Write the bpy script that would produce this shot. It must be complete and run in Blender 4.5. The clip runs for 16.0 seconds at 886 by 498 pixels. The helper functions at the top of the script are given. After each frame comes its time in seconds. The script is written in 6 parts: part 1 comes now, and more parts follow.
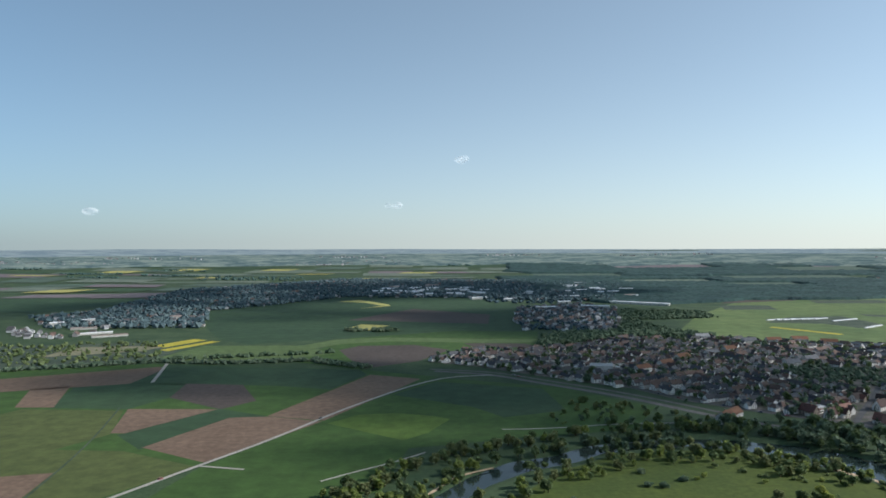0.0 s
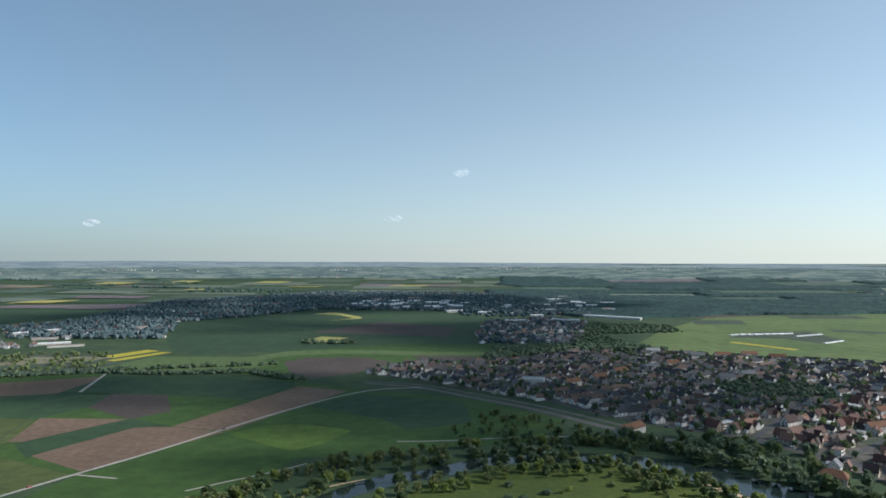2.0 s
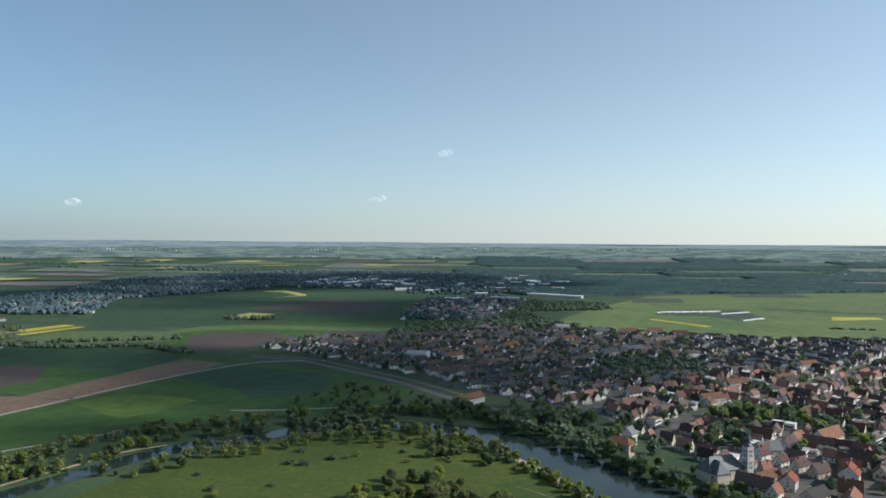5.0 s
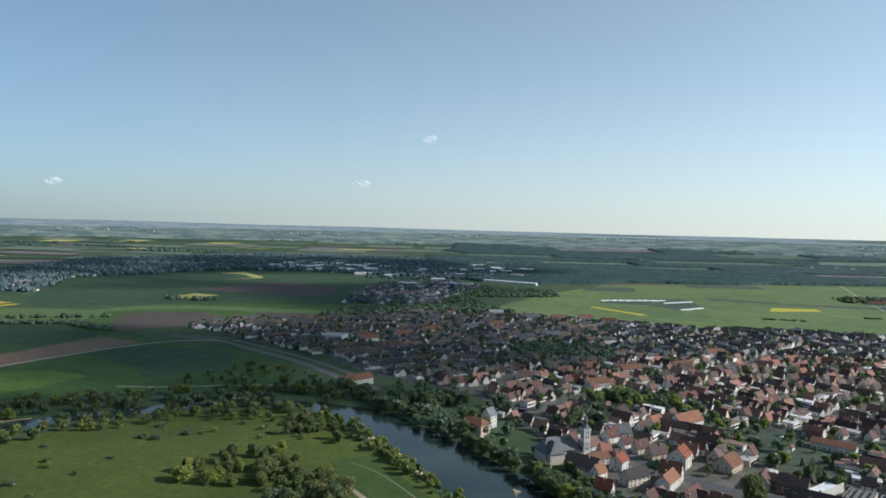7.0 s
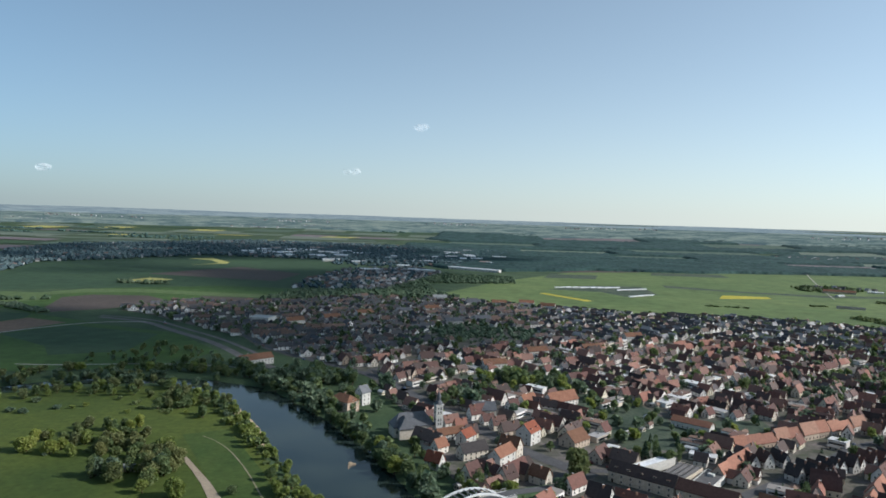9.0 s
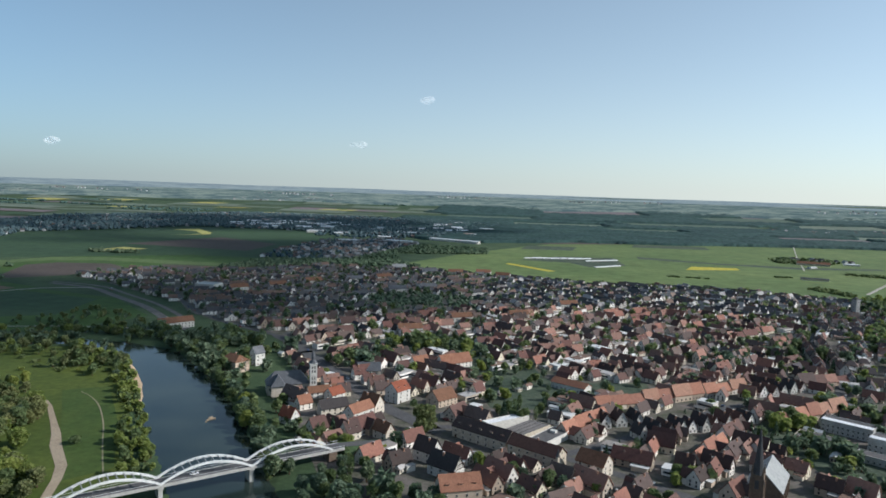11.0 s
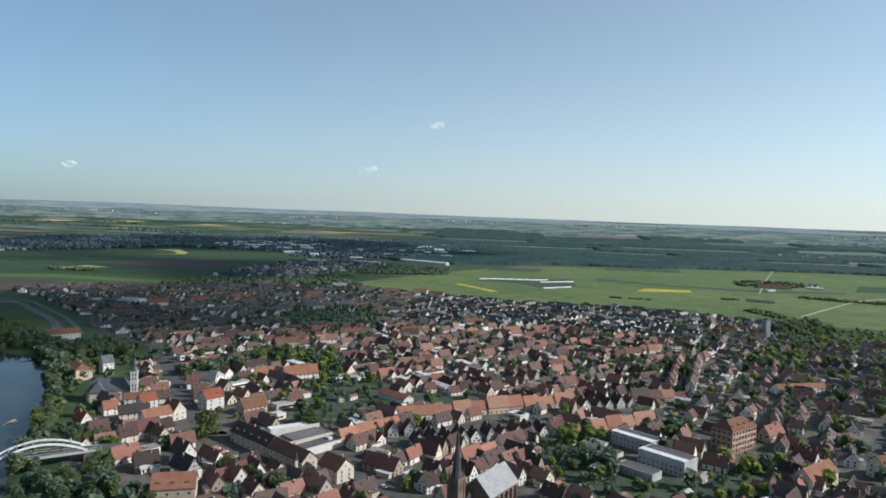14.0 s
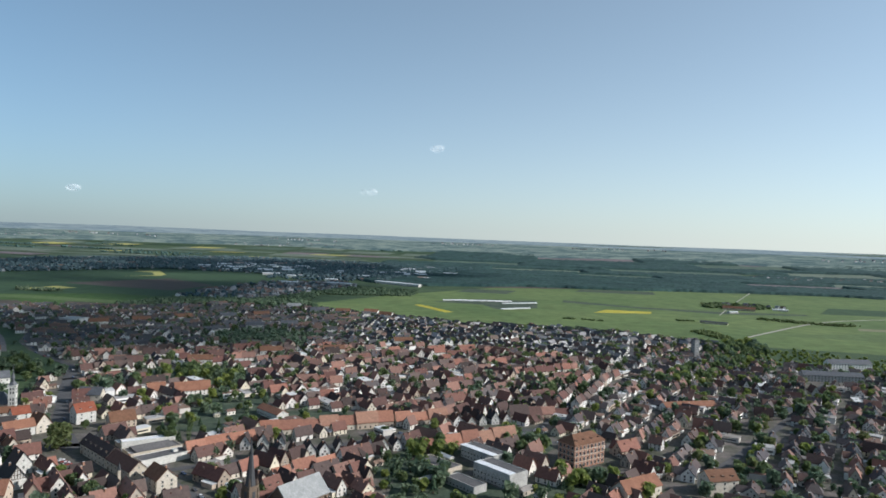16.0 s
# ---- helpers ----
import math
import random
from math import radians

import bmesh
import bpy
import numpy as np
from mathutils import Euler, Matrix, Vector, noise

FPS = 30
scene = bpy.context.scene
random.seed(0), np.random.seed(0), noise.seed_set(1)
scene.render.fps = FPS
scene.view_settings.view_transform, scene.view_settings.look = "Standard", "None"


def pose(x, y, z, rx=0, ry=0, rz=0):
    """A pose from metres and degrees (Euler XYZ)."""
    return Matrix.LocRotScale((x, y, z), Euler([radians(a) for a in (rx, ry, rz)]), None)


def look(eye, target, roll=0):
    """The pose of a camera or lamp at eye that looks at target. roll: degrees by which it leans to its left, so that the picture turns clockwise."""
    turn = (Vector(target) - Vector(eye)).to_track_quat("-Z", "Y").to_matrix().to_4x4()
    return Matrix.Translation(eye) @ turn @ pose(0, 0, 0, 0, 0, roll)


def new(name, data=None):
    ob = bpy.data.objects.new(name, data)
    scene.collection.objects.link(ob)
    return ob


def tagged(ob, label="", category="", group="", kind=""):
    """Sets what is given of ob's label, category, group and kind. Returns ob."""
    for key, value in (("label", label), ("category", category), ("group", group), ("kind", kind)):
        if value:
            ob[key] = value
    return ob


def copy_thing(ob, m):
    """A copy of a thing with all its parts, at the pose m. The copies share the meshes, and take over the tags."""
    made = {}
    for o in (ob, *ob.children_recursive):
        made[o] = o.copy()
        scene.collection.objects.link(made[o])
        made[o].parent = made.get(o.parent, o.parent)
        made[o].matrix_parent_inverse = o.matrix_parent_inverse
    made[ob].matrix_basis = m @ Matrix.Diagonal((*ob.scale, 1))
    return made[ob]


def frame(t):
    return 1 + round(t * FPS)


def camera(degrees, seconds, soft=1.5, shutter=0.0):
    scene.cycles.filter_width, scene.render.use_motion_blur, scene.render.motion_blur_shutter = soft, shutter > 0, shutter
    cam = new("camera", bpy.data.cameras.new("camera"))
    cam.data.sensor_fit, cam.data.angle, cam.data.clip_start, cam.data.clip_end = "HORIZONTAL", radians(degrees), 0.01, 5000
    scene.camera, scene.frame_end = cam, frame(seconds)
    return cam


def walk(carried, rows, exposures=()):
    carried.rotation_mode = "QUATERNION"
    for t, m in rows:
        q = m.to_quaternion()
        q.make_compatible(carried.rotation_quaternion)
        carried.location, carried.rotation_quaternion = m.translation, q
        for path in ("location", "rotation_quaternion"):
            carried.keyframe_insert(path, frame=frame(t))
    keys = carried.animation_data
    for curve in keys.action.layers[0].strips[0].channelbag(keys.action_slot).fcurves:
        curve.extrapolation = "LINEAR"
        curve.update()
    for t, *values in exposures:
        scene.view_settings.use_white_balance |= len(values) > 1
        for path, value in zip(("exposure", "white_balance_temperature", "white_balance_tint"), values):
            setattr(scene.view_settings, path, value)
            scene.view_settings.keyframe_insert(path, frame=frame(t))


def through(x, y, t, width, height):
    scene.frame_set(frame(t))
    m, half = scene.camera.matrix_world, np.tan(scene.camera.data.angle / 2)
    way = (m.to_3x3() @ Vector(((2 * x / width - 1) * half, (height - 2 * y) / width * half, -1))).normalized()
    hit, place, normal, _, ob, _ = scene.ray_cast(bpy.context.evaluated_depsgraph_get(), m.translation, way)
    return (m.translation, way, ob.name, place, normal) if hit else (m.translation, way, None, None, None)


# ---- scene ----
cam = camera(64.9, 16.0, soft=1.7)
PATH = [
    (0, (3.453, 4.764, 116.764), (3.436, 6.764, 116.747), -0.2),
    (0.5, (21.362, 4.308, 116.669), (21.338, 6.307, 116.651), -0.0),
    (1, (39.255, 3.874, 116.537), (39.221, 5.873, 116.538), -0.2),
    (1.5, (57.099, 3.47, 116.36), (57.057, 5.469, 116.371), -0.1),
    (2, (74.889, 3.08, 116.121), (74.843, 5.08, 116.142), 0.1),
    (2.5, (92.605, 2.693, 115.827), (92.563, 4.692, 115.876), 0.3),
    (3, (110.222, 2.339, 115.41), (110.177, 4.338, 115.435), -0.1),
    (5.3, (190.892, 0.968, 110.65), (190.847, 2.967, 110.616), 0.4),
    (5.5, (197.832, 0.766, 110.526), (197.788, 2.765, 110.493), 0.5),
    (6, (215.037, 0.027, 110.189), (215.003, 2.027, 110.153), 1.0),
    (6.5, (232.211, -0.86, 109.825), (232.182, 1.139, 109.771), 1.3),
    (7, (249.401, -1.809, 109.453), (249.376, 0.189, 109.382), 1.4),
    (7.5, (266.662, -2.79, 109.08), (266.64, -0.792, 108.998), 1.5),
    (8, (284.069, -3.781, 108.606), (284.05, -1.783, 108.524), 1.7),
    (10.3, (364.908, -8.018, 103.58), (364.849, -6.025, 103.426), 1.5),
    (10.5, (371.873, -8.327, 103.445), (371.808, -6.335, 103.283), 1.5),
    (11, (389.154, -8.964, 103.025), (389.081, -6.973, 102.849), 1.8),
    (11.5, (406.402, -9.475, 102.58), (406.319, -7.484, 102.406), 1.7),
    (12, (423.747, -9.904, 102.131), (423.65, -7.914, 101.964), 1.6),
    (12.5, (441.13, -10.27, 101.706), (441.022, -8.279, 101.547), 1.7),
    (13, (458.574, -10.548, 101.32), (458.45, -8.558, 101.166), 1.7),
    (13.5, (476.038, -10.715, 101.009), (475.905, -8.724, 100.874), 1.9),
    (14, (493.611, -10.978, 100.771), (493.465, -8.986, 100.663), 2.0),
    (14.5, (511.351, -11.361, 100.601), (511.194, -9.369, 100.522), 2.0),
    (15, (529.338, -11.775, 100.494), (529.17, -9.783, 100.424), 1.9),
    (15.5, (547.543, -12.146, 100.448), (547.367, -10.155, 100.391), 1.8),
    (16, (565.879, -12.449, 100.445), (565.7, -10.457, 100.403), 2.0),
]
walk(cam, [(t, look(eye, target, roll)) for t, eye, target, roll in PATH], [(0.0, 0.33, 5950, 4.0), (16.0, 0.33, 5950, 4.0)])

# ---- world and sun ----
SUN_AZ, SUN_EL = -1.0, 30.0          # degrees from +x towards +y, and above the ground
TO_SUN = Vector((math.cos(radians(SUN_EL)) * math.cos(radians(SUN_AZ)), math.cos(radians(SUN_EL)) * math.sin(radians(SUN_AZ)), math.sin(radians(SUN_EL))))
HAZE_AWAY, HAZE_SUN = (2.05, 2.26, 2.25, 1.0), (4.8, 4.65, 4.15, 1.0)
world = bpy.data.worlds.new("world")
scene.world = world
world.use_nodes = True
wn = world.node_tree.nodes
sky = wn.new("ShaderNodeTexSky")
sky.sky_type, sky.sun_disc = "NISHITA", False
sky.sun_elevation, sky.sun_rotation = radians(SUN_EL), radians(90.0 - SUN_AZ)
sky.altitude, sky.air_density, sky.dust_density, sky.ozone_density = 200.0, 0.55, 0.8, 1.1
wn["Background"].inputs["Strength"].default_value = 0.15
# haze: thick and pale low over the land, brighter towards the sun, thin high up
wl = world.node_tree.links


def wmath(op, a, b):
    q = wn.new("ShaderNodeMath")
    q.operation = op
    for k, x in enumerate((a, b)):
        if isinstance(x, float):
            q.inputs[k].default_value = x
        else:
            wl.new(x, q.inputs[k])
    return q.outputs[0]


axes = wn.new("ShaderNodeSeparateXYZ")
wl.new(wn.new("ShaderNodeTexCoord").outputs["Generated"], axes.inputs[0])
up_ = wmath("MAXIMUM", axes.outputs["Z"], 0.0)
thick = wmath("ADD", wmath("MULTIPLY", wmath("POWER", 2.718, wmath("MULTIPLY", up_, -6.5)), 0.70), 0.20)
sunward = wmath("ADD", wmath("MULTIPLY", axes.outputs["X"], math.cos(radians(SUN_AZ))), wmath("MULTIPLY", axes.outputs["Y"], math.sin(radians(SUN_AZ))))
side = wn.new("ShaderNodeMapRange")
side.inputs["From Min"].default_value, side.inputs["From Max"].default_value = -0.6, 0.6
wl.new(sunward, side.inputs["Value"])
tone = wn.new("ShaderNodeMix")
tone.data_type = "RGBA"
tone.inputs["A"].default_value, tone.inputs["B"].default_value = HAZE_AWAY, HAZE_SUN
wl.new(side.outputs["Result"], tone.inputs["Factor"])
veil = wn.new("ShaderNodeMix")
veil.data_type = "RGBA"
wl.new(thick, veil.inputs["Factor"])
clear = wn.new("ShaderNodeMix")
clear.data_type, clear.blend_type = "RGBA", "MULTIPLY"
clear.inputs["Factor"].default_value, clear.inputs["B"].default_value = 1.0, (0.76, 0.92, 0.89, 1.0)
wl.new(sky.outputs["Color"], clear.inputs["A"])
wl.new(clear.outputs["Result"], veil.inputs["A"])
wl.new(tone.outputs["Result"], veil.inputs["B"])
wl.new(veil.outputs["Result"], wn["Background"].inputs["Color"])
sun_data = bpy.data.lights.new("sun", "SUN")
sun_data.energy, sun_data.angle, sun_data.color = 4.6, radians(0.5), (1.0, 0.89, 0.83)
sun_lamp = new("sun", sun_data)
sun_lamp.matrix_world = look((0, 0, 500), Vector((0, 0, 500)) - TO_SUN)

# ---- materials ----
def shade(name, rough=0.9, metal=0.0, spec=0.3):
    m = bpy.data.materials.new(name)
    m.use_nodes = True
    b = m.node_tree.nodes["Principled BSDF"]
    b.inputs["Roughness"].default_value, b.inputs["Metallic"].default_value = rough, metal
    b.inputs["Specular IOR Level"].default_value = spec
    return m, m.node_tree.nodes, m.node_tree.links, b


def ramp(n, stops, constant=False):
    r = n.new("ShaderNodeValToRGB")
    r.color_ramp.interpolation = "CONSTANT" if constant else "LINEAR"
    while len(r.color_ramp.elements) < len(stops):
        r.color_ramp.elements.new(0.5)
    for e, (p, c) in zip(r.color_ramp.elements, stops):
        e.position, e.color = p, (*c, 1)
    return r


def mixed(n, l, a, b, fac, mode="MULTIPLY"):
    x = n.new("ShaderNodeMix")
    x.data_type, x.blend_type = "RGBA", mode
    if hasattr(fac, "links"):
        l.new(fac, x.inputs["Factor"])
    else:
        x.inputs["Factor"].default_value = fac
    l.new(a, x.inputs["A"])
    l.new(b, x.inputs["B"])
    return x.outputs["Result"]


def noise_of(n, l, scale, detail=3.0, rough=0.6, where=None):
    t = n.new("ShaderNodeTexNoise")
    t.inputs["Scale"].default_value, t.inputs["Detail"].default_value, t.inputs["Roughness"].default_value = scale, detail, rough
    if where is not None:
        l.new(where, t.inputs["Vector"])
    return t.outputs["Fac"]


def surface(name, low, high, big=0.02, small=0.6, rough=0.9, spec=0.2, contrast=0.35, bump=0.0, rows=0.0, turn=0.0, depth=0.12):
    """A plain surface: colour wanders between low and high over patches, with finer grain, and crop rows where asked."""
    m, n, l, b = shade(name, rough, 0.0, spec)
    where = n.new("ShaderNodeNewGeometry").outputs["Position"]
    f = noise_of(n, l, big, 5, 0.65, where)
    r = ramp(n, [(0.5 - contrast * 0.5, low), (0.5 + contrast * 0.5, high)])
    l.new(f, r.inputs["Fac"])
    g = noise_of(n, l, small, 4, 0.7, where)
    gr = ramp(n, [(0.25, (0.62, 0.62, 0.62)), (0.75, (1.25, 1.25, 1.25))])
    l.new(g, gr.inputs["Fac"])
    c = mixed(n, l, r.outputs["Color"], gr.outputs["Color"], 1.0)
    if rows:
        mp = n.new("ShaderNodeMapping")
        mp.inputs["Rotation"].default_value[2] = radians(turn)
        l.new(where, mp.inputs["Vector"])
        w = n.new("ShaderNodeTexWave")
        w.inputs["Scale"].default_value, w.inputs["Distortion"].default_value, w.inputs["Detail"].default_value = rows, 1.5, 2.0
        l.new(mp.outputs["Vector"], w.inputs["Vector"])
        wr = ramp(n, [(0.0, (1 - depth, 1 - depth, 1 - depth)), (1.0, (1 + depth, 1 + depth, 1 + depth))])
        l.new(w.outputs["Fac"], wr.inputs["Fac"])
        c = mixed(n, l, c, wr.outputs["Color"], 1.0)
    l.new(c, b.inputs["Base Color"])
    if bump:
        k = n.new("ShaderNodeBump")
        k.inputs["Strength"].default_value, k.inputs["Distance"].default_value = 0.6, bump
        l.new(g, k.inputs["Height"])
        l.new(k.outputs["Normal"], b.inputs["Normal"])
    return m


def palette(name, colours, rough=0.85, spec=0.25, small=0.9, island=False, grain=0.25):
    """One material whose colour is drawn for each object (or each island) from a list, with stains."""
    m, n, l, b = shade(name, rough, 0.0, spec)
    if island:
        rnd = n.new("ShaderNodeNewGeometry").outputs["Random Per Island"]
    else:
        rnd = n.new("ShaderNodeObjectInfo").outputs["Random"]
    r = ramp(n, [(i / len(colours), c) for i, c in enumerate(colours)], True)
    l.new(rnd, r.inputs["Fac"])
    where = n.new("ShaderNodeNewGeometry").outputs["Position"]
    g = noise_of(n, l, small, 4, 0.7, where)
    gr = ramp(n, [(0.25, (1 - grain,) * 3), (0.75, (1 + grain,) * 3)])
    l.new(g, gr.inputs["Fac"])
    l.new(mixed(n, l, r.outputs["Color"], gr.outputs["Color"], 1.0), b.inputs["Base Color"])
    k = n.new("ShaderNodeBump")
    k.inputs["Strength"].default_value, k.inputs["Distance"].default_value = 0.5, 0.05
    l.new(g, k.inputs["Height"])
    l.new(k.outputs["Normal"], b.inputs["Normal"])
    return m


def foliage(name, low, high, through=0.25):
    """Leaves: each clump its own green, a little light coming through."""
    m, n, l, b = shade(name, 0.75, 0.0, 0.2)
    rnd = n.new("ShaderNodeNewGeometry").outputs["Random Per Island"]
    r = ramp(n, [(0.0, low), (1.0, high)])
    l.new(rnd, r.inputs["Fac"])
    own = n.new("ShaderNodeObjectInfo").outputs["Random"]
    o = ramp(n, [(0.0, (0.75, 0.8, 0.7)), (0.5, (1.0, 1.0, 1.0)), (1.0, (1.2, 1.12, 0.95))])
    l.new(own, o.inputs["Fac"])
    c = mixed(n, l, r.outputs["Color"], o.outputs["Color"], 1.0)
    l.new(c, b.inputs["Base Color"])
    t = n.new("ShaderNodeBsdfTranslucent")
    l.new(c, t.inputs["Color"])
    x = n.new("ShaderNodeMixShader")
    x.inputs["Fac"].default_value = through
    l.new(b.outputs["BSDF"], x.inputs[1])
    l.new(t.outputs["BSDF"], x.inputs[2])
    l.new(x.outputs["Shader"], n["Material Output"].inputs["Surface"])
    return m


M = {
    "grass": surface("grass", (0.028, 0.053, 0.024), (0.063, 0.094, 0.042), 0.025, 0.5, bump=0.2),
    "meadow": surface("meadow", (0.030, 0.054, 0.011), (0.085, 0.107, 0.019), 0.014, 0.30, contrast=0.5, bump=0.15),
    "lawn": surface("lawn", (0.034, 0.063, 0.014), (0.058, 0.086, 0.019), 0.03, 0.3),
    "wheat": surface("wheat", (0.040, 0.077, 0.018), (0.052, 0.096, 0.022), 0.006, 0.08, rows=0.22, turn=30, depth=0.07),
    "wheat_dark": surface("wheat_dark", (0.030, 0.058, 0.029), (0.041, 0.075, 0.033), 0.005, 0.06, rows=0.22, turn=60, depth=0.06),
    "barley": surface("barley", (0.078, 0.115, 0.04), (0.098, 0.138, 0.052), 0.006, 0.1, rows=0.2, turn=20, depth=0.08),
    # the crop where sun falls through a cloud gap, light put into the colour
    "bright_crop": surface("bright_crop", (0.069, 0.116, 0.021), (0.092, 0.141, 0.026), 0.01, 0.1, rows=0.2, turn=35, depth=0.08),
    "soil": surface("soil", (0.137, 0.093, 0.064), (0.180, 0.124, 0.087), 0.012, 0.2, rows=0.25, turn=35, depth=0.07),
    "soil_dark": surface("soil_dark", (0.062, 0.050, 0.044), (0.084, 0.068, 0.058), 0.01, 0.2, rows=0.25, turn=35, depth=0.07),
    "rape": surface("rape", (0.34, 0.30, 0.035), (0.45, 0.39, 0.055), 0.02, 0.15),
    # distant crops: duller and bluer, the haze is put into their colours
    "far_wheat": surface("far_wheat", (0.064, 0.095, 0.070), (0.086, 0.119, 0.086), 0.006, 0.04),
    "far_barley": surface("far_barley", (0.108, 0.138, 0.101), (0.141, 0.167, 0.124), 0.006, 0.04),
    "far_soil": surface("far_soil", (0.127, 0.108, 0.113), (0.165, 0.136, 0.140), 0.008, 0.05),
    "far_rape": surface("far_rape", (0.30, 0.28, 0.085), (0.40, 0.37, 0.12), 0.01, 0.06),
    "fallow": surface("fallow", (0.149, 0.156, 0.086), (0.238, 0.209, 0.143), 0.02, 0.2),
    "scrubland": surface("scrubland", (0.032, 0.053, 0.037), (0.079, 0.097, 0.064), 0.05, 0.4),
    "plain": surface("plain", (0.078, 0.122, 0.041), (0.130, 0.170, 0.058), 0.006, 0.05),
    "gardens": surface("gardens", (0.058, 0.066, 0.042), (0.150, 0.130, 0.122), 0.09, 0.6, contrast=0.3),
    "asphalt": surface("asphalt", (0.068, 0.068, 0.072), (0.096, 0.096, 0.098), 0.1, 1.0),
    "lane": surface("lane", (0.30, 0.28, 0.25), (0.40, 0.37, 0.33), 0.05, 0.8),
    "gravel": surface("gravel", (0.260, 0.209, 0.151), (0.332, 0.275, 0.202), 0.1, 1.5),
    "ballast": surface("ballast", (0.098, 0.091, 0.090), (0.154, 0.143, 0.137), 0.1, 1.0),
    "sand": surface("sand", (0.34, 0.25, 0.16), (0.45, 0.34, 0.23), 0.2, 1.0),
    "bark": surface("bark", (0.05, 0.035, 0.022), (0.10, 0.07, 0.045), 1.0, 6.0),
    "steel_white": surface("steel_white", (0.598, 0.607, 0.598), (0.686, 0.686, 0.669), 0.2, 2.0, rough=0.45, spec=0.5),
    "concrete": surface("concrete", (0.324, 0.315, 0.297), (0.432, 0.423, 0.396), 0.3, 2.0),
    "white_wall": surface("white_wall", (0.488, 0.475, 0.435), (0.576, 0.563, 0.521), 0.2, 1.5),
    "cream_wall": surface("cream_wall", (0.468, 0.418, 0.342), (0.552, 0.502, 0.425), 0.2, 1.5),
    "beige_wall": surface("beige_wall", (0.42, 0.37, 0.29), (0.52, 0.46, 0.37), 0.2, 1.5),
    "peach_wall": surface("peach_wall", (0.442, 0.342, 0.264), (0.527, 0.427, 0.341), 0.2, 1.5),
    "brick_wall": surface("brick_wall", (0.283, 0.155, 0.105), (0.365, 0.204, 0.142), 0.3, 3.0),
    "stone_dark": surface("stone_dark", (0.11, 0.08, 0.06), (0.18, 0.135, 0.10), 0.3, 2.0),
    "slate": surface("slate", (0.060, 0.065, 0.075), (0.10, 0.105, 0.115), 0.4, 2.5, rough=0.55, spec=0.4),
    "slate_dark": surface("slate_dark", (0.035, 0.037, 0.042), (0.06, 0.062, 0.066), 0.4, 2.5, rough=0.6, spec=0.35),
    "lead_roof": surface("lead_roof", (0.211, 0.216, 0.216), (0.281, 0.286, 0.281), 0.3, 1.5, rough=0.5, spec=0.4),
    "flat_roof": surface("flat_roof", (0.087, 0.085, 0.086), (0.129, 0.123, 0.123), 0.2, 1.5),
    "white_roof": surface("white_roof", (0.630, 0.639, 0.648), (0.738, 0.747, 0.756), 0.2, 1.0, rough=0.5),
    "orange_tile": surface("orange_tile", (0.198, 0.094, 0.061), (0.259, 0.130, 0.084), 0.4, 2.5),
    "red_tile": surface("red_tile", (0.181, 0.060, 0.036), (0.241, 0.083, 0.050), 0.4, 2.5),
    "brown_tile": surface("brown_tile", (0.130, 0.068, 0.042), (0.181, 0.096, 0.061), 0.4, 2.5),
    "trim_wood": surface("trim_wood", (0.05, 0.03, 0.02), (0.08, 0.05, 0.03), 1.0, 5.0),
    "leaf_spring": foliage("leaf_spring", (0.174, 0.223, 0.052), (0.300, 0.340, 0.120), 0.58),
    "leaf_mid": foliage("leaf_mid", (0.100, 0.144, 0.059), (0.183, 0.229, 0.109), 0.5),
    "leaf_dark": foliage("leaf_dark", (0.090, 0.139, 0.088), (0.169, 0.217, 0.146), 0.46),
    "leaf_olive": foliage("leaf_olive", (0.139, 0.167, 0.070), (0.231, 0.247, 0.118), 0.5),
    "needles": foliage("needles", (0.038, 0.074, 0.046), (0.080, 0.120, 0.069), 0.1),
    # tree tops far off: the blue in both greens is painted haze
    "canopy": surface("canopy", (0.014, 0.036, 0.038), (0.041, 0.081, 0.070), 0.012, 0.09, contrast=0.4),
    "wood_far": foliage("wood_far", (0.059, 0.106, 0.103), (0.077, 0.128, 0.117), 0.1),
    "young_barley": surface("young_barley", (0.064, 0.084, 0.026), (0.086, 0.103, 0.033), 0.006, 0.1, rows=0.2, turn=20, depth=0.08),
    # dark village trees with bluish haze mixed into the leaf colour
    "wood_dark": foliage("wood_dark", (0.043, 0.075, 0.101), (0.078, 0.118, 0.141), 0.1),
    "hall_roof": palette("hall_roof", [(0.60, 0.61, 0.62), (0.34, 0.34, 0.35), (0.66, 0.66, 0.66), (0.26, 0.20, 0.17), (0.46, 0.47, 0.48)], rough=0.5),
    "far_roofs": palette("far_roofs", [(0.085, 0.075, 0.072), (0.13, 0.09, 0.075), (0.24, 0.24, 0.245), (0.07, 0.07, 0.073)], island=True),
    "far_walls": palette("far_walls", [(0.40, 0.40, 0.40), (0.20, 0.20, 0.20), (0.58, 0.58, 0.58), (0.27, 0.27, 0.27)], island=True),
    "car_paint": palette("car_paint", [(0.75, 0.75, 0.75), (0.05, 0.05, 0.06), (0.40, 0.41, 0.43), (0.8, 0.8, 0.8), (0.25, 0.04, 0.03), (0.05, 0.08, 0.16)], rough=0.3, spec=0.5, grain=0.03),
}
OLDTILES = [(0.219, 0.103, 0.076), (0.085, 0.047, 0.041), (0.143, 0.072, 0.057), (0.063, 0.040, 0.036), (0.172, 0.100, 0.080), (0.104, 0.060, 0.051), (0.045, 0.033, 0.030), (0.233, 0.127, 0.098), (0.107, 0.053, 0.045), (0.108, 0.079, 0.069), (0.079, 0.057, 0.052)]
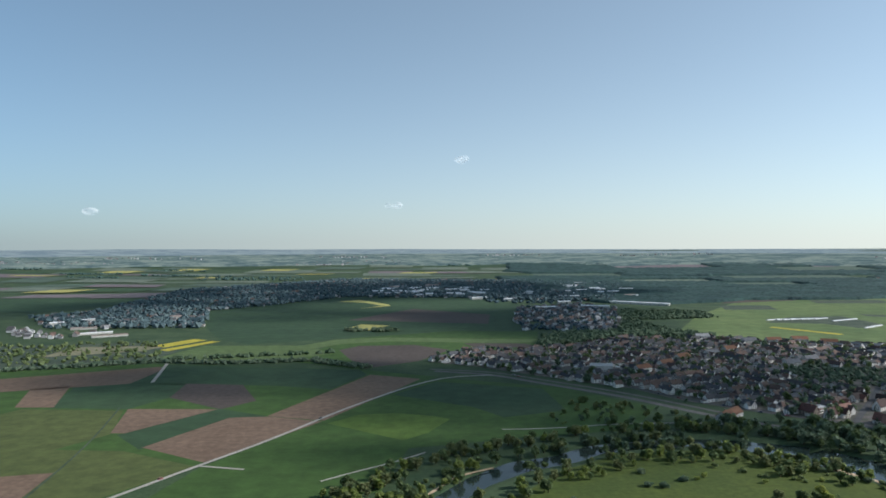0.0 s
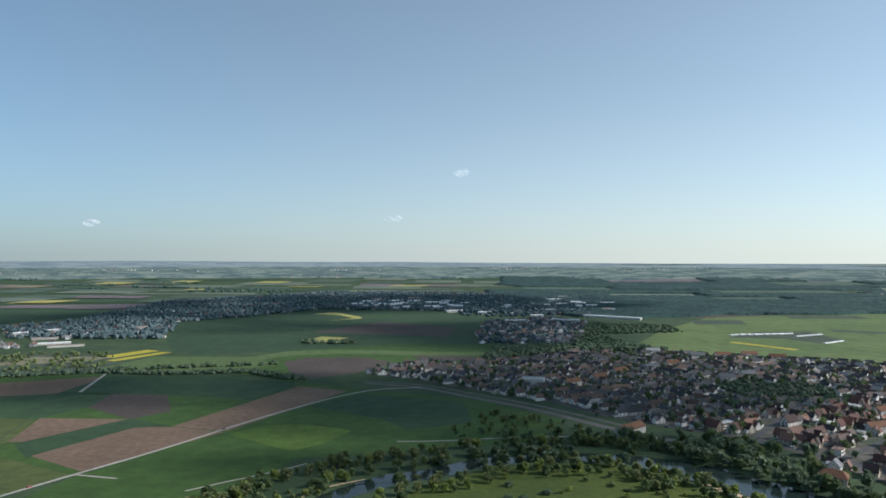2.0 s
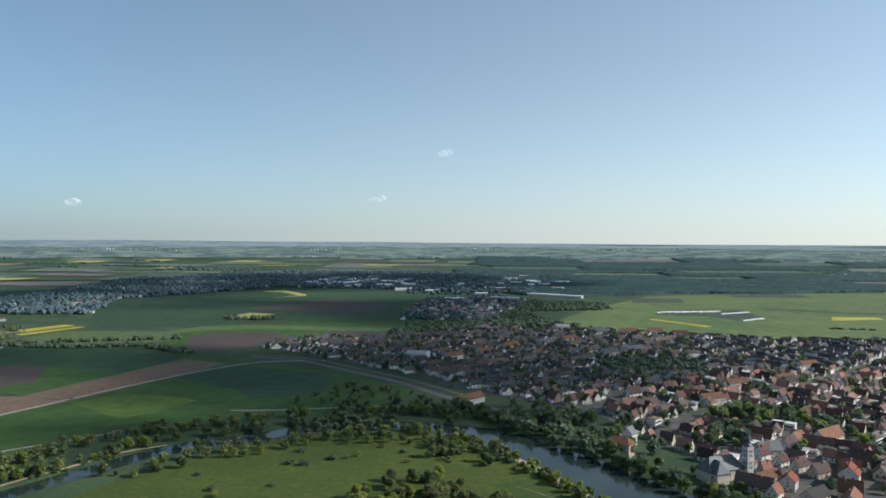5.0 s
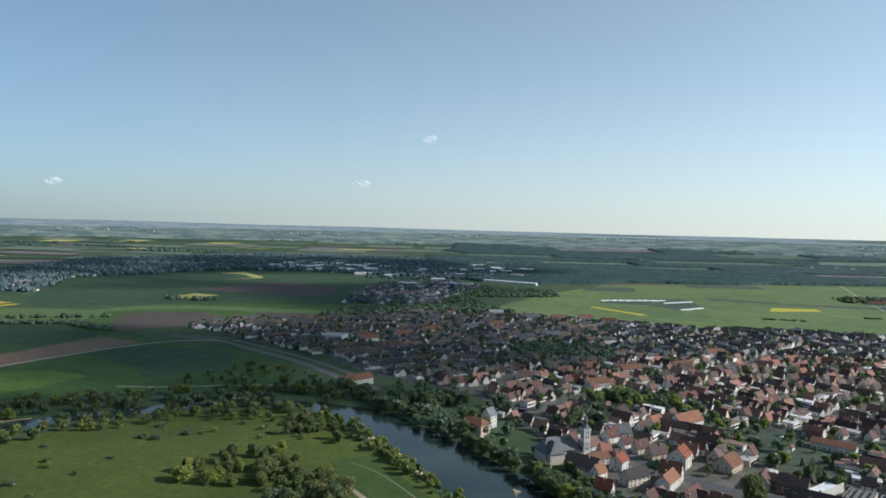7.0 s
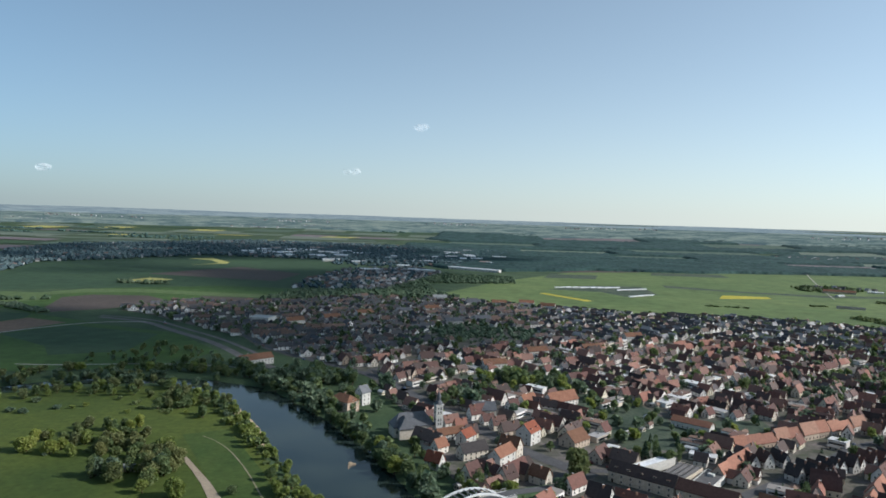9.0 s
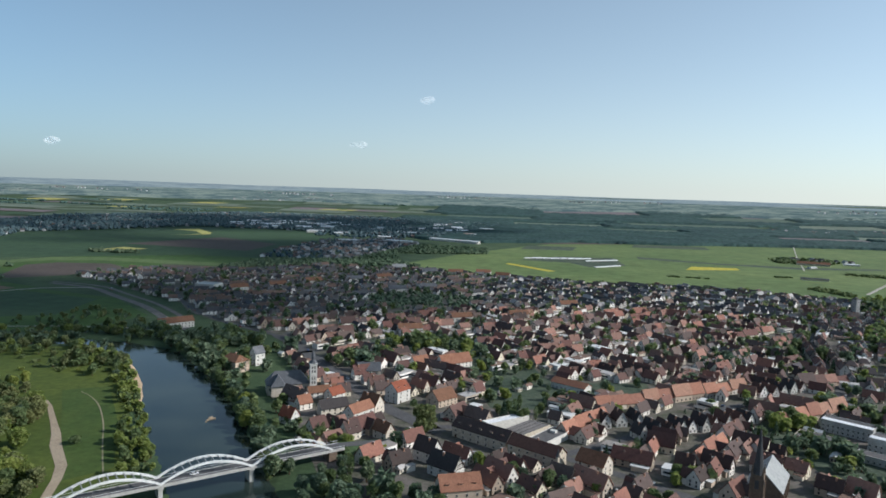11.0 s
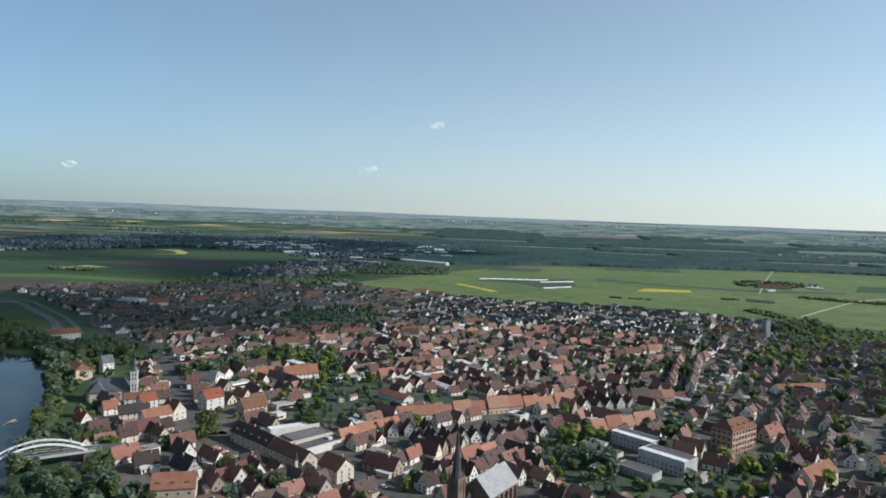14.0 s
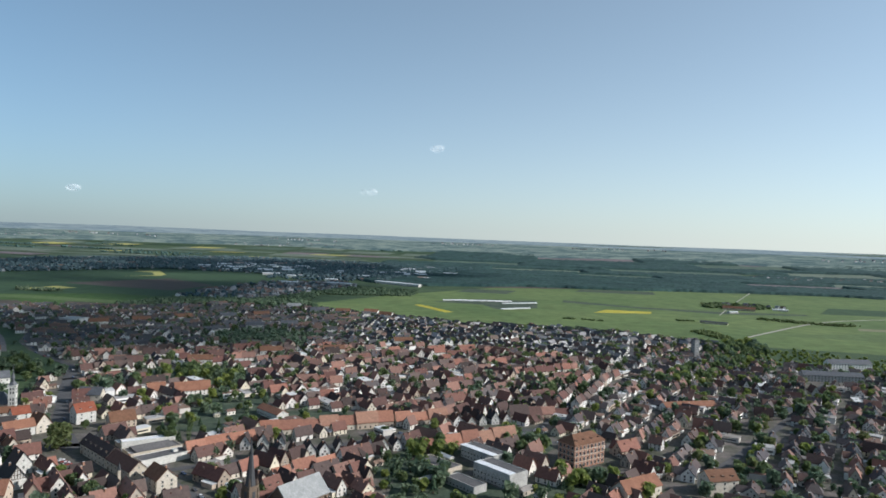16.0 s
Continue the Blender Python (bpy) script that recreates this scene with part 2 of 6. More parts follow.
EASTTILES = [(0.084, 0.066, 0.065), (0.066, 0.059, 0.065), (0.127, 0.081, 0.071), (0.097, 0.083, 0.082), (0.121, 0.097, 0.090), (0.051, 0.047, 0.052), (0.161, 0.095, 0.076), (0.076, 0.058, 0.057)]
WESTTILES = [(0.055, 0.056, 0.062), (0.085, 0.062, 0.056), (0.044, 0.046, 0.052), (0.068, 0.068, 0.070), (0.115, 0.078, 0.064), (0.075, 0.078, 0.086)]
NEWTILES = [(0.227, 0.218, 0.218), (0.113, 0.105, 0.105), (0.314, 0.305, 0.296), (0.14, 0.105, 0.087), (0.078, 0.075, 0.075)]
OLDWALLS = [(0.639, 0.600, 0.531), (0.398, 0.349, 0.286), (0.535, 0.484, 0.397), (0.673, 0.641, 0.588), (0.294, 0.242, 0.191), (0.569, 0.542, 0.492), (0.587, 0.534, 0.413), (0.449, 0.367, 0.286)]
PALEWALLS = [(0.736, 0.711, 0.670), (0.570, 0.549, 0.513), (0.754, 0.738, 0.696), (0.497, 0.468, 0.426), (0.699, 0.675, 0.635)]
SHEDROOFS = [(0.24, 0.22, 0.20), (0.14, 0.09, 0.07), (0.34, 0.33, 0.32), (0.18, 0.12, 0.09), (0.52, 0.52, 0.51)]
ORANGES = [(0.258, 0.122, 0.082), (0.301, 0.147, 0.099), (0.225, 0.108, 0.076), (0.279, 0.156, 0.109)]
DARKS = [(0.072, 0.047, 0.039), (0.051, 0.038, 0.036), (0.102, 0.055, 0.043), (0.043, 0.038, 0.038)]
for nm, cols, gr in (("tile_orange", ORANGES, 0.25), ("tile_dark", DARKS, 0.25), ("tile_old", OLDTILES, 0.25), ("tile_east", EASTTILES, 0.25), ("tile_west", WESTTILES, 0.25), ("tile_new", NEWTILES, 0.2), ("wall_old", OLDWALLS, 0.12), ("wall_pale", PALEWALLS, 0.12), ("shed_roof", SHEDROOFS, 0.2)):
    M[nm] = palette(nm, cols, grain=gr)
    M[nm + "_rows"] = palette(nm + "_rows", cols, grain=gr, island=True)
m, n_, l_, b_ = shade("water", 0.06, 0.0, 0.5)
b_.inputs["IOR"].default_value = 1.33
where_ = n_.new("ShaderNodeNewGeometry").outputs["Position"]
r_ = ramp(n_, [(0.35, (0.012, 0.022, 0.022)), (0.65, (0.028, 0.040, 0.034))])
l_.new(noise_of(n_, l_, 0.03, 3, 0.5, where_), r_.inputs["Fac"])
l_.new(r_.outputs["Color"], b_.inputs["Base Color"])
k_ = n_.new("ShaderNodeBump")
k_.inputs["Strength"].default_value, k_.inputs["Distance"].default_value = 0.25, 0.12
l_.new(noise_of(n_, l_, 0.9, 3, 0.6, where_), k_.inputs["Height"])
l_.new(k_.outputs["Normal"], b_.inputs["Normal"])
M["water"] = m
m, n_, l_, b_ = shade("glass", 0.08, 0.0, 0.6)
b_.inputs["Base Color"].default_value = (0.03, 0.035, 0.04, 1)
M["glass"] = m
m, n_, l_, b_ = shade("rubber", 0.8)
b_.inputs["Base Color"].default_value = (0.02, 0.02, 0.02, 1)
M["rubber"] = m
# clouds: thin white vapour that lets part of the sunlight through
m, n_, l_, b_ = shade("cloud", 1.0, 0.0, 0.0)
b_.inputs["Base Color"].default_value = (0.85, 0.85, 0.86, 1)
tr_, mx_ = n_.new("ShaderNodeBsdfTransparent"), n_.new("ShaderNodeMixShader")
mx_.inputs["Fac"].default_value = 0.15
l_.new(tr_.outputs["BSDF"], mx_.inputs[1])
ad_, tl_ = n_.new("ShaderNodeAddShader"), n_.new("ShaderNodeBsdfTranslucent")
tl_.inputs["Color"].default_value = (0.5, 0.5, 0.5, 1)
l_.new(b_.outputs["BSDF"], ad_.inputs[0])
l_.new(tl_.outputs["BSDF"], ad_.inputs[1])
l_.new(ad_.outputs["Shader"], mx_.inputs[2])
l_.new(mx_.outputs["Shader"], n_["Material Output"].inputs["Surface"])
M["cloud"] = m
M["cloud_thin"] = m.copy()
M["cloud_thin"].node_tree.nodes["Mix Shader"].inputs["Fac"].default_value = 0.075
# distant land: a plain backdrop behind everything, haze put in as pale blue glow
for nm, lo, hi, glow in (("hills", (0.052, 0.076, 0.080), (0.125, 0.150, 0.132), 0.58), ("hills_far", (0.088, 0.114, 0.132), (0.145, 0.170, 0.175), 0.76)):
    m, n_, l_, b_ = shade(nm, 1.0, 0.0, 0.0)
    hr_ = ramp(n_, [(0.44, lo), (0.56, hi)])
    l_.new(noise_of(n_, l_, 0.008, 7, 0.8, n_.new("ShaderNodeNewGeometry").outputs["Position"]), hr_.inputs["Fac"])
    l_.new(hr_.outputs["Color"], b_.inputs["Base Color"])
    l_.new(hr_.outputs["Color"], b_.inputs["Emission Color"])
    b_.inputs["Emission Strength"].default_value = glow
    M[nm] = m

# ---- building blocks ----
def mesh_of(name, verts, faces, mats, idx=None, smooth=False):
    me = bpy.data.meshes.new(name)
    me.from_pydata([tuple(v) for v in verts], [], [tuple(f) for f in faces])
    for x in mats:
        me.materials.append(M[x])
    if idx is not None:
        me.polygons.foreach_set("material_index", np.array(idx, dtype=np.int32))
    if smooth:
        me.polygons.foreach_set("use_smooth", np.ones(len(me.polygons), dtype=bool))
    me.update()
    return me


class Shape:
    """Collects plain solids into one mesh."""
    def __init__(self):
        self.v, self.f, self.i = [], [], []

    def solid(self, pts, faces, mat=0):
        k = len(self.v)
        self.v += [tuple(p) for p in pts]
        self.f += [tuple(k + a for a in f) for f in faces]
        self.i += [mat] * len(faces)
        return self

    def box(self, x0, y0, z0, x1, y1, z1, mat=0):
        p = [(x0, y0, z0), (x1, y0, z0), (x1, y1, z0), (x0, y1, z0), (x0, y0, z1), (x1, y0, z1), (x1, y1, z1), (x0, y1, z1)]
        return self.solid(p, [(3, 2, 1, 0), (4, 5, 6, 7), (0, 1, 5, 4), (1, 2, 6, 5), (2, 3, 7, 6), (3, 0, 4, 7)], mat)

    def prism(self, x0, y0, x1, y1, z0, ze, zr, mat=0):
        """House body: ridge along x, gables at both ends."""
        ym = (y0 + y1) / 2
        p = [(x0, y0, z0), (x1, y0, z0), (x1, y1, z0), (x0, y1, z0), (x0, y0, ze), (x1, y0, ze), (x1, y1, ze), (x0, y1, ze), (x0, ym, zr), (x1, ym, zr)]
        return self.solid(p, [(0, 1, 5, 4), (2, 3, 7, 6), (1, 2, 6, 9, 5), (3, 0, 4, 8, 7), (4, 5, 9, 8), (6, 7, 8, 9), (3, 2, 1, 0)], mat)

    def gable_roof(self, x0, y0, x1, y1, ze, zr, over=0.35, thick=0.22, mat=0, hip=0.0):
        """Two sloping slabs with eaves; hip pulls the ridge's ends in."""
        ym, hw = (y0 + y1) / 2, (y1 - y0) / 2
        s = (zr - ze) / hw
        a, b, lo = x0 - over, x1 + over, ze - s * over
        up = thick * math.sqrt(1 + s * s)
        e0, e1 = ym - hw - over, ym + hw + over
        p = []
        for x, xr in ((a, a + hip), (b, b - hip)):
            p += [(x, e0, lo), (xr, ym, zr), (x, e1, lo), (x, e1, lo + up), (xr, ym, zr + up), (x, e0, lo + up)]
        self.solid(p, [(0, 6, 7, 1), (1, 7, 8, 2), (2, 8, 9, 3), (3, 9, 10, 4), (4, 10, 11, 5), (5, 11, 6, 0), (0, 1, 4, 5), (1, 2, 3, 4), (6, 11, 10, 7), (7, 10, 9, 8)], mat)
        if hip:
            for x, xr in ((a, a + hip), (b, b - hip)):
                p = [(x, ym - hw - over, lo), (x, ym + hw + over, lo), (xr, ym, zr), (x, ym - hw - over, lo + up), (x, ym + hw + over, lo + up), (xr, ym, zr + up)]
                self.solid(p, [(0, 1, 2), (3, 5, 4), (0, 3, 4, 1), (1, 4, 5, 2), (2, 5, 3, 0)], mat)
        return self

    def cone(self, cx, cy, z0, r0, z1, r1, n=8, mat=0):
        p = [(cx + r0 * math.cos(2 * math.pi * (k + 0.5) / n), cy + r0 * math.sin(2 * math.pi * (k + 0.5) / n), z0) for k in range(n)]
        p += [(cx + r1 * math.cos(2 * math.pi * (k + 0.5) / n), cy + r1 * math.sin(2 * math.pi * (k + 0.5) / n), z1) for k in range(n)]
        f = [(k, (k + 1) % n, n + (k + 1) % n, n + k) for k in range(n)] + [tuple(range(n - 1, -1, -1)), tuple(range(n, 2 * n))]
        return self.solid(p, f, mat)

    def mesh(self, name, mats):
        return mesh_of(name, self.v, self.f, mats, self.i)


def thing(name, me, m, label, category, group="", kind=""):
    ob = new(name, me)
    ob.matrix_world = m
    return tagged(ob, label, category, group, kind)


def part(name, me, parent, label="", at=None):
    ob = new(name, me)
    ob.parent = parent
    if at is not None:
        ob.matrix_basis = at
    if label:
        ob["label"] = label
    return ob


def inside(x, y, poly):
    hit = False
    for (x0, y0), (x1, y1) in zip(poly, poly[1:] + poly[:1]):
        if (y0 > y) != (y1 > y) and x < (x1 - x0) * (y - y0) / (y1 - y0) + x0:
            hit = not hit
    return hit


def to_line(x, y, line):
    best = (1e9, 0.0)
    for a, b in zip(line, line[1:]):
        dx, dy = b[0] - a[0], b[1] - a[1]
        t = min(max(((x - a[0]) * dx + (y - a[1]) * dy) / (dx * dx + dy * dy), 0), 1)
        d = math.hypot(x - a[0] - t * dx, y - a[1] - t * dy)
        w = a[2] + t * (b[2] - a[2]) if len(a) > 2 else 0.0
        best = min(best, (d - w, w))
    return best[0]


RIVER = [(203, 392, 13), (238, 340, 17), (268, 290, 19), (296, 238, 15), (325, 185, 15), (380, 100, 16), (500, -60, 20), (640, -200, 20)]
ARM = [(-160, 60, 6), (-80, 190, 5), (-1, 318, 5), (18, 348, 6), (40, 371, 7), (66, 383, 6), (86, 401, 6), (113, 409, 6), (143, 415, 6), (172, 409, 8), (203, 392, 13)]


def rise(x, y):
    r = math.hypot(x - 280, y)
    s = min(max((r - 2400) / 2450, 0), 1)
    return 68 * s * s * (3 - 2 * s)


def land(x, y):
    """Height of the ground."""
    z = rise(x, y)
    if -200 < x < 700 and -260 < y < 460:
        d = min(to_line(x, y, RIVER), to_line(x, y, ARM))
        s = min(max((5.0 - d) / 8.0, 0), 1)
        z -= 2.6 * s * s * (3 - 2 * s)
    return z


def ribbon(name, line, width, material, label, category, lift=0.10, kind="structure", step=12.0):
    """A strip along a line: lanes, roads, paths, rails' bed."""
    pts = []
    line = [tuple(q[:2]) for q in line]
    for _ in range(2):
        cut = [line[0]]
        for a, b in zip(line, line[1:]):
            cut += [(a[0] * 0.75 + b[0] * 0.25, a[1] * 0.75 + b[1] * 0.25), (a[0] * 0.25 + b[0] * 0.75, a[1] * 0.25 + b[1] * 0.75)]
        line = cut + [line[-1]]
    for a, b in zip(line, line[1:]):
        k = max(1, int(math.hypot(b[0] - a[0], b[1] - a[1]) / step))
        pts += [(a[0] + (b[0] - a[0]) * j / k, a[1] + (b[1] - a[1]) * j / k) for j in range(k)]
    pts.append(line[-1][:2])
    v, f = [], []
    for j, p in enumerate(pts):
        a, b = pts[max(j - 1, 0)], pts[min(j + 1, len(pts) - 1)]
        d = Vector((b[0] - a[0], b[1] - a[1])).normalized()
        for s in (-0.5, 0.5):
            x, y = p[0] - d.y * width * s, p[1] + d.x * width * s
            v.append((x, y, max(land(x, y), -0.2) + lift))
        if j:
            f.append((2 * j - 2, 2 * j - 1, 2 * j + 1, 2 * j))
    f = [tuple(reversed(q)) for q in f]
    return thing(name, mesh_of(name, v, f, [material]), Matrix(), label, category, "", kind)


def field(name, pts, material, label, lift=0.05, category="field"):
    """A parcel of land, cut into strips so that it follows the ground."""
    bm = bmesh.new()
    vs = [bm.verts.new((x, y, 0)) for x, y in pts]
    bm.faces.new(vs)
    bmesh.ops.triangulate(bm, faces=bm.faces[:])
    size = max(max(p[0] for p in pts) - min(p[0] for p in pts), max(p[1] for p in pts) - min(p[1] for p in pts))
    if max(math.hypot(p[0] - 280, p[1]) for p in pts) > 2300:
        while size > 160:
            bmesh.ops.subdivide_edges(bm, edges=bm.edges[:], cuts=1, use_grid_fill=True)
            size /= 2
    for q in bm.verts:
        q.co.z = rise(q.co.x, q.co.y) + lift
    bmesh.ops.recalc_face_normals(bm, faces=bm.faces[:])
    if bm.faces and sum(q.normal.z for q in bm.faces) < 0:
        bmesh.ops.reverse_faces(bm, faces=bm.faces[:])
    me = bpy.data.meshes.new(name)
    bm.to_mesh(me)
    bm.free()
    me.materials.append(M[material])
    return thing(name, me, Matrix(), label, category, "", "structure")


# ---- ground, water, distance ----
def spread(fine0, fine1, step, low, high):
    out = list(np.arange(fine0, fine1 + 0.1, step))
    s, x = step, fine1
    while x < high:
        s *= 1.13
        x += s
        out.append(min(x, high))
    s, x = step, fine0
    while x > low:
        s *= 1.13
        x -= s
        out.insert(0, max(x, low))
    return out


def build_ground():
    xs, ys = spread(-90, 520, 4.5, -4600, 5200), spread(-80, 440, 4.5, -1500, 4900)
    v = [(x, y, land(x, y)) for y in ys for x in xs]
    w = len(xs)
    f = [(j * w + i, j * w + i + 1, (j + 1) * w + i + 1, (j + 1) * w + i) for j in range(len(ys) - 1) for i in range(w - 1)]
    thing("ground", mesh_of("ground", v, f, ["grass"], smooth=True), Matrix(), "green grassland plain spreading out to the hazy horizon", "ground", "", "structure")


build_ground()
for nm, ln in (("river", RIVER), ("backwater", ARM)):
    v, f = [], []
    for j, p in enumerate(ln):
        a, b = ln[max(j - 1, 0)], ln[min(j + 1, len(ln) - 1)]
        d = Vector((b[0] - a[0], b[1] - a[1])).normalized()
        for s in (-1, 1):
            v.append((p[0] - d.y * (p[2] + 4) * s, p[1] + d.x * (p[2] + 4) * s, -1.1 if nm == "river" else -1.13))
        if j:
            f.append((2 * j, 2 * j + 1, 2 * j - 1, 2 * j - 2))
    thing(nm, mesh_of(nm, v, f, ["water"]), Matrix(), "dark calm blue-green river water reflecting the sky" if nm == "river" else "narrow still backwater between wooded banks", "river", "", "structure")

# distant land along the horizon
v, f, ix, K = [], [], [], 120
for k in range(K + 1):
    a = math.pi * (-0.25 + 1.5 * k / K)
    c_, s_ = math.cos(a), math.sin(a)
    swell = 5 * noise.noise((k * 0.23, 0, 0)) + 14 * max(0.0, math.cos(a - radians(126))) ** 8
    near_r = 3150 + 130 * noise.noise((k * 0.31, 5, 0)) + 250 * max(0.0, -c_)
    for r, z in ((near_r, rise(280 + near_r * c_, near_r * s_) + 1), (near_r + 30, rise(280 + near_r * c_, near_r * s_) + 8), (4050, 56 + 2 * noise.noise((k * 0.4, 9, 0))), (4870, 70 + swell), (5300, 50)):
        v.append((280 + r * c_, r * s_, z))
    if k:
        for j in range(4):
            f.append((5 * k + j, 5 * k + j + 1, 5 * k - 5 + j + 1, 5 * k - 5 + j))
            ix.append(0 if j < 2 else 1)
thing("backdrop", mesh_of("backdrop", v, f, ["hills", "hills_far"], ix, True), Matrix(), "backdrop of wooded hills along the horizon, coloured and glowing as haze", "hills", "", "structure")

# ---- fields near the river ----
field("field", [(-420, 300), (-152, 318), (-129, 369), (-60, 520), (-6, 612), (-78, 647), (-211, 669), (-286, 680), (-420, 640)], "wheat", "green young wheat field beside a farm lane", 0.04)
field("field", [(-140, 300), (-29, 330), (-20, 400), (60, 425), (120, 440), (150, 500), (90, 570), (-5, 606), (-66, 500), (-127, 366)], "wheat", "green cereal field between lane and riverside trees", 0.04)
# painted patch of sunlight, same crop as around it
field("field", [(-76, 455), (-58, 478), (-33, 482), (-8, 474), (4, 466), (-10, 432), (-24, 416)], "bright_crop", "patch of sunlight painted bright yellow-green on the crop", 0.09)
field("field", [(-40, 540), (-8, 590), (78, 562), (85, 490), (40, 470), (20, 500)], "wheat_dark", "dark green crop strip below the lane", 0.08)
field("field", [(-173, 402), (-144, 470), (-118, 473), (-80, 460), (-127, 374)], "soil", "bare reddish-brown ploughed field beside the lane", 0.09)
field("field", [(-120, 474), (-89, 560), (-67, 622), (-21, 603), (-79, 462)], "soil", "brown ploughed field running along the lane", 0.09)
field("field", [(-209, 531), (-216, 584), (-167, 578), (-140, 520), (-158, 494)], "soil_dark", "brown ploughed strip between green crops", 0.09)
field("field", [(-206, 432), (-224, 495), (-160, 494), (-197, 432)], "soil", "small brown ploughed wedge among green crops", 0.09)
field("field", [(-420, 560), (-352, 552), (-264, 584), (-262, 650), (-272, 664), (-386, 605), (-420, 590)], "soil", "long brown ploughed field below a hedge", 0.09)
field("field", [(-308, 500), (-334, 562), (-308, 574), (-280, 500)], "soil", "small brown ploughed plot among green crops", 0.09)
field("field", [(-250, 345), (-199, 358), (-193, 318), (-230, 300)], "soil", "brown ploughed corner of a field", 0.09)
field("field", [(-282, 498), (-305, 576), (-264, 584), (-216, 584), (-209, 531), (-224, 495)], "wheat_dark", "dark green crop plot between ploughed strips", 0.08)
field("field", [(-200, 428), (-160, 496), (-120, 474), (-173, 398)], "wheat_dark", "dark green crop plot beside ploughed soil", 0.08)
field("field", [(-280, 585), (-268, 676), (-211, 667), (-78, 645), (-70, 622), (-92, 560), (-140, 575)], "wheat_dark", "wide dark green field before a hedge", 0.08)
field("field", [(-340, 380), (-300, 495), (-225, 490), (-205, 430), (-230, 380)], "young_barley", "light green cereal field with tractor lines", 0.07)
field("field", [(-300, 300), (-330, 360), (-250, 400), (-180, 395), (-130, 368), (-165, 310)], "young_barley", "light green field crossed by a dark track", 0.06)
ribbon("track", [(-190, 310), (-205, 400), (-232, 500)], 1.2, "scrubland", "faint dark farm track across the crops", "track", 0.12)
# beyond the hedge
field("field", [(-160, 696), (-118, 860), (10, 930), (120, 920), (100, 775), (20, 768), (-27, 693), (-78, 647)], "wheat", "green field beyond the hedge", 0.05)
field("field", [(-200, 742), (-185, 735), (-120, 812), (-68, 832), (45, 818), (160, 824), (160, 846), (50, 850), (-72, 866), (-135, 846)], "barley", "narrow light green strip between the fields", 0.13)
field("field", [(-117, 765), (-98, 796), (-36, 802), (4, 765), (-27, 693), (-78, 650)], "soil_dark", "brown ploughed field beside the housing estate", 0.10)
field("field", [(20, 816), (90, 812), (110, 780), (32, 785)], "soil_dark", "brown field behind the houses", 0.10)
field("field", [(-330, 960), (-414, 1205), (-294, 1385), (-234, 1510), (83, 1470), (138, 1318), (102, 1100), (120, 930), (10, 935), (-118, 865), (-230, 811), (-276, 850)], "wheat_dark", "broad dark green field with few trees", 0.05)
field("field", [(-150, 1060), (-60, 1240), (70, 1140), (60, 1010)], "soil_dark", "dark brown tilled part of a wide field", 0.10)
field("field", [(-300, 700), (-276, 800), (-160, 800), (-120, 740), (-165, 700)], "barley", "light green meadow strip beyond the hedge", 0.06)
field("rapeseed_field", [(-336, 802), (-309, 856), (-290, 846), (-318, 786)], "rape", "bright yellow rapeseed strip in flower", 0.12)
field("rapeseed_field", [(-316, 768), (-282, 838), (-270, 834), (-303, 760)], "rape", "bright yellow rapeseed strip beside another", 0.12)
# muted yellow on these three strips: cloud shade put into the colour
field("rapeseed_field", [(-217, 1395), (-182, 1440), (-109, 1328), (-125, 1310), (-160, 1370)], "far_rape", "thin yellow rapeseed strip on a dark field", 0.15)
field("rapeseed_field", [(-158, 1250), (-140, 1275), (-112, 1325), (-105, 1300)], "far_rape", "narrow yellow rapeseed strip", 0.16)
field("rapeseed_field", [(-140, 953), (-123, 1006), (-81, 991), (-104, 934)], "far_rape", "small yellow rapeseed field on dark green", 0.14)
field("field", [(-420, 640), (-300, 690), (-290, 760), (-340, 830), (-520, 800), (-560, 700)], "scrubland", "rough scrubby land with bushes", 0.06)
field("field", [(-420, 720), (-330, 760), (-320, 800), (-420, 790)], "fallow", "pale brown fallow field beside scrub", 0.10)
field("field", [(-1100, 1300), (-700, 1180), (-580, 1480), (-800, 1560), (-1050, 1540)], "wheat_dark", "dark green field beside the far village", 0.3)
# the plain behind the town
field("field", [(273, 855), (316, 945), (400, 1120), (588, 1403), (830, 1430), (1266, 1480), (1700, 1350), (1500, 900), (1100, 640), (900, 690), (775, 705), (659, 772), (536, 778), (408, 830)], "plain", "wide bright green meadow plain behind the town", 0.05)
field("rapeseed_field", [(690, 960), (712, 1006), (776, 1004), (771, 978)], "rape", "yellow rapeseed field on the green plain", 0.14)
field("rapeseed_field", [(440, 958), (449, 966), (502, 888), (492, 880)], "rape", "slanting yellow rapeseed strip on the plain", 0.14)
field("field", [(657, 1095), (762, 1050), (870, 1015), (1010, 1040), (1010, 1062), (883, 1049), (764, 1072), (663, 1135)], "scrubland", "long narrow dark tilled strip across the plain", 0.12)
field("field", [(700, 1330), (850, 1330), (860, 1400), (720, 1400)], "scrubland", "dark tilled strip at the far side of the plain", 0.12)
field("field", [(480, 1210), (570, 1210), (590, 1290), (500, 1290)], "scrubland", "dark green strip at the corner of the plain", 0.12)
field("field", [(520, 1330), (700, 1400), (690, 1430), (560, 1400)], "soil_dark", "brown strip before the far wood", 0.12)
field("field", [(860, 800), (1000, 850), (1060, 830), (980, 780)], "barley", "pale green field beside the field road", 0.12)
field("field", [(1010, 905), (1180, 900), (1160, 870), (1000, 880)], "fallow", "pale fallow strip beside the field road", 0.13)
field("field", [(1040, 1080), (1230, 1080), (1230, 1180), (1100, 1190)], "wheat_dark", "dark crop field on the plain", 0.12)
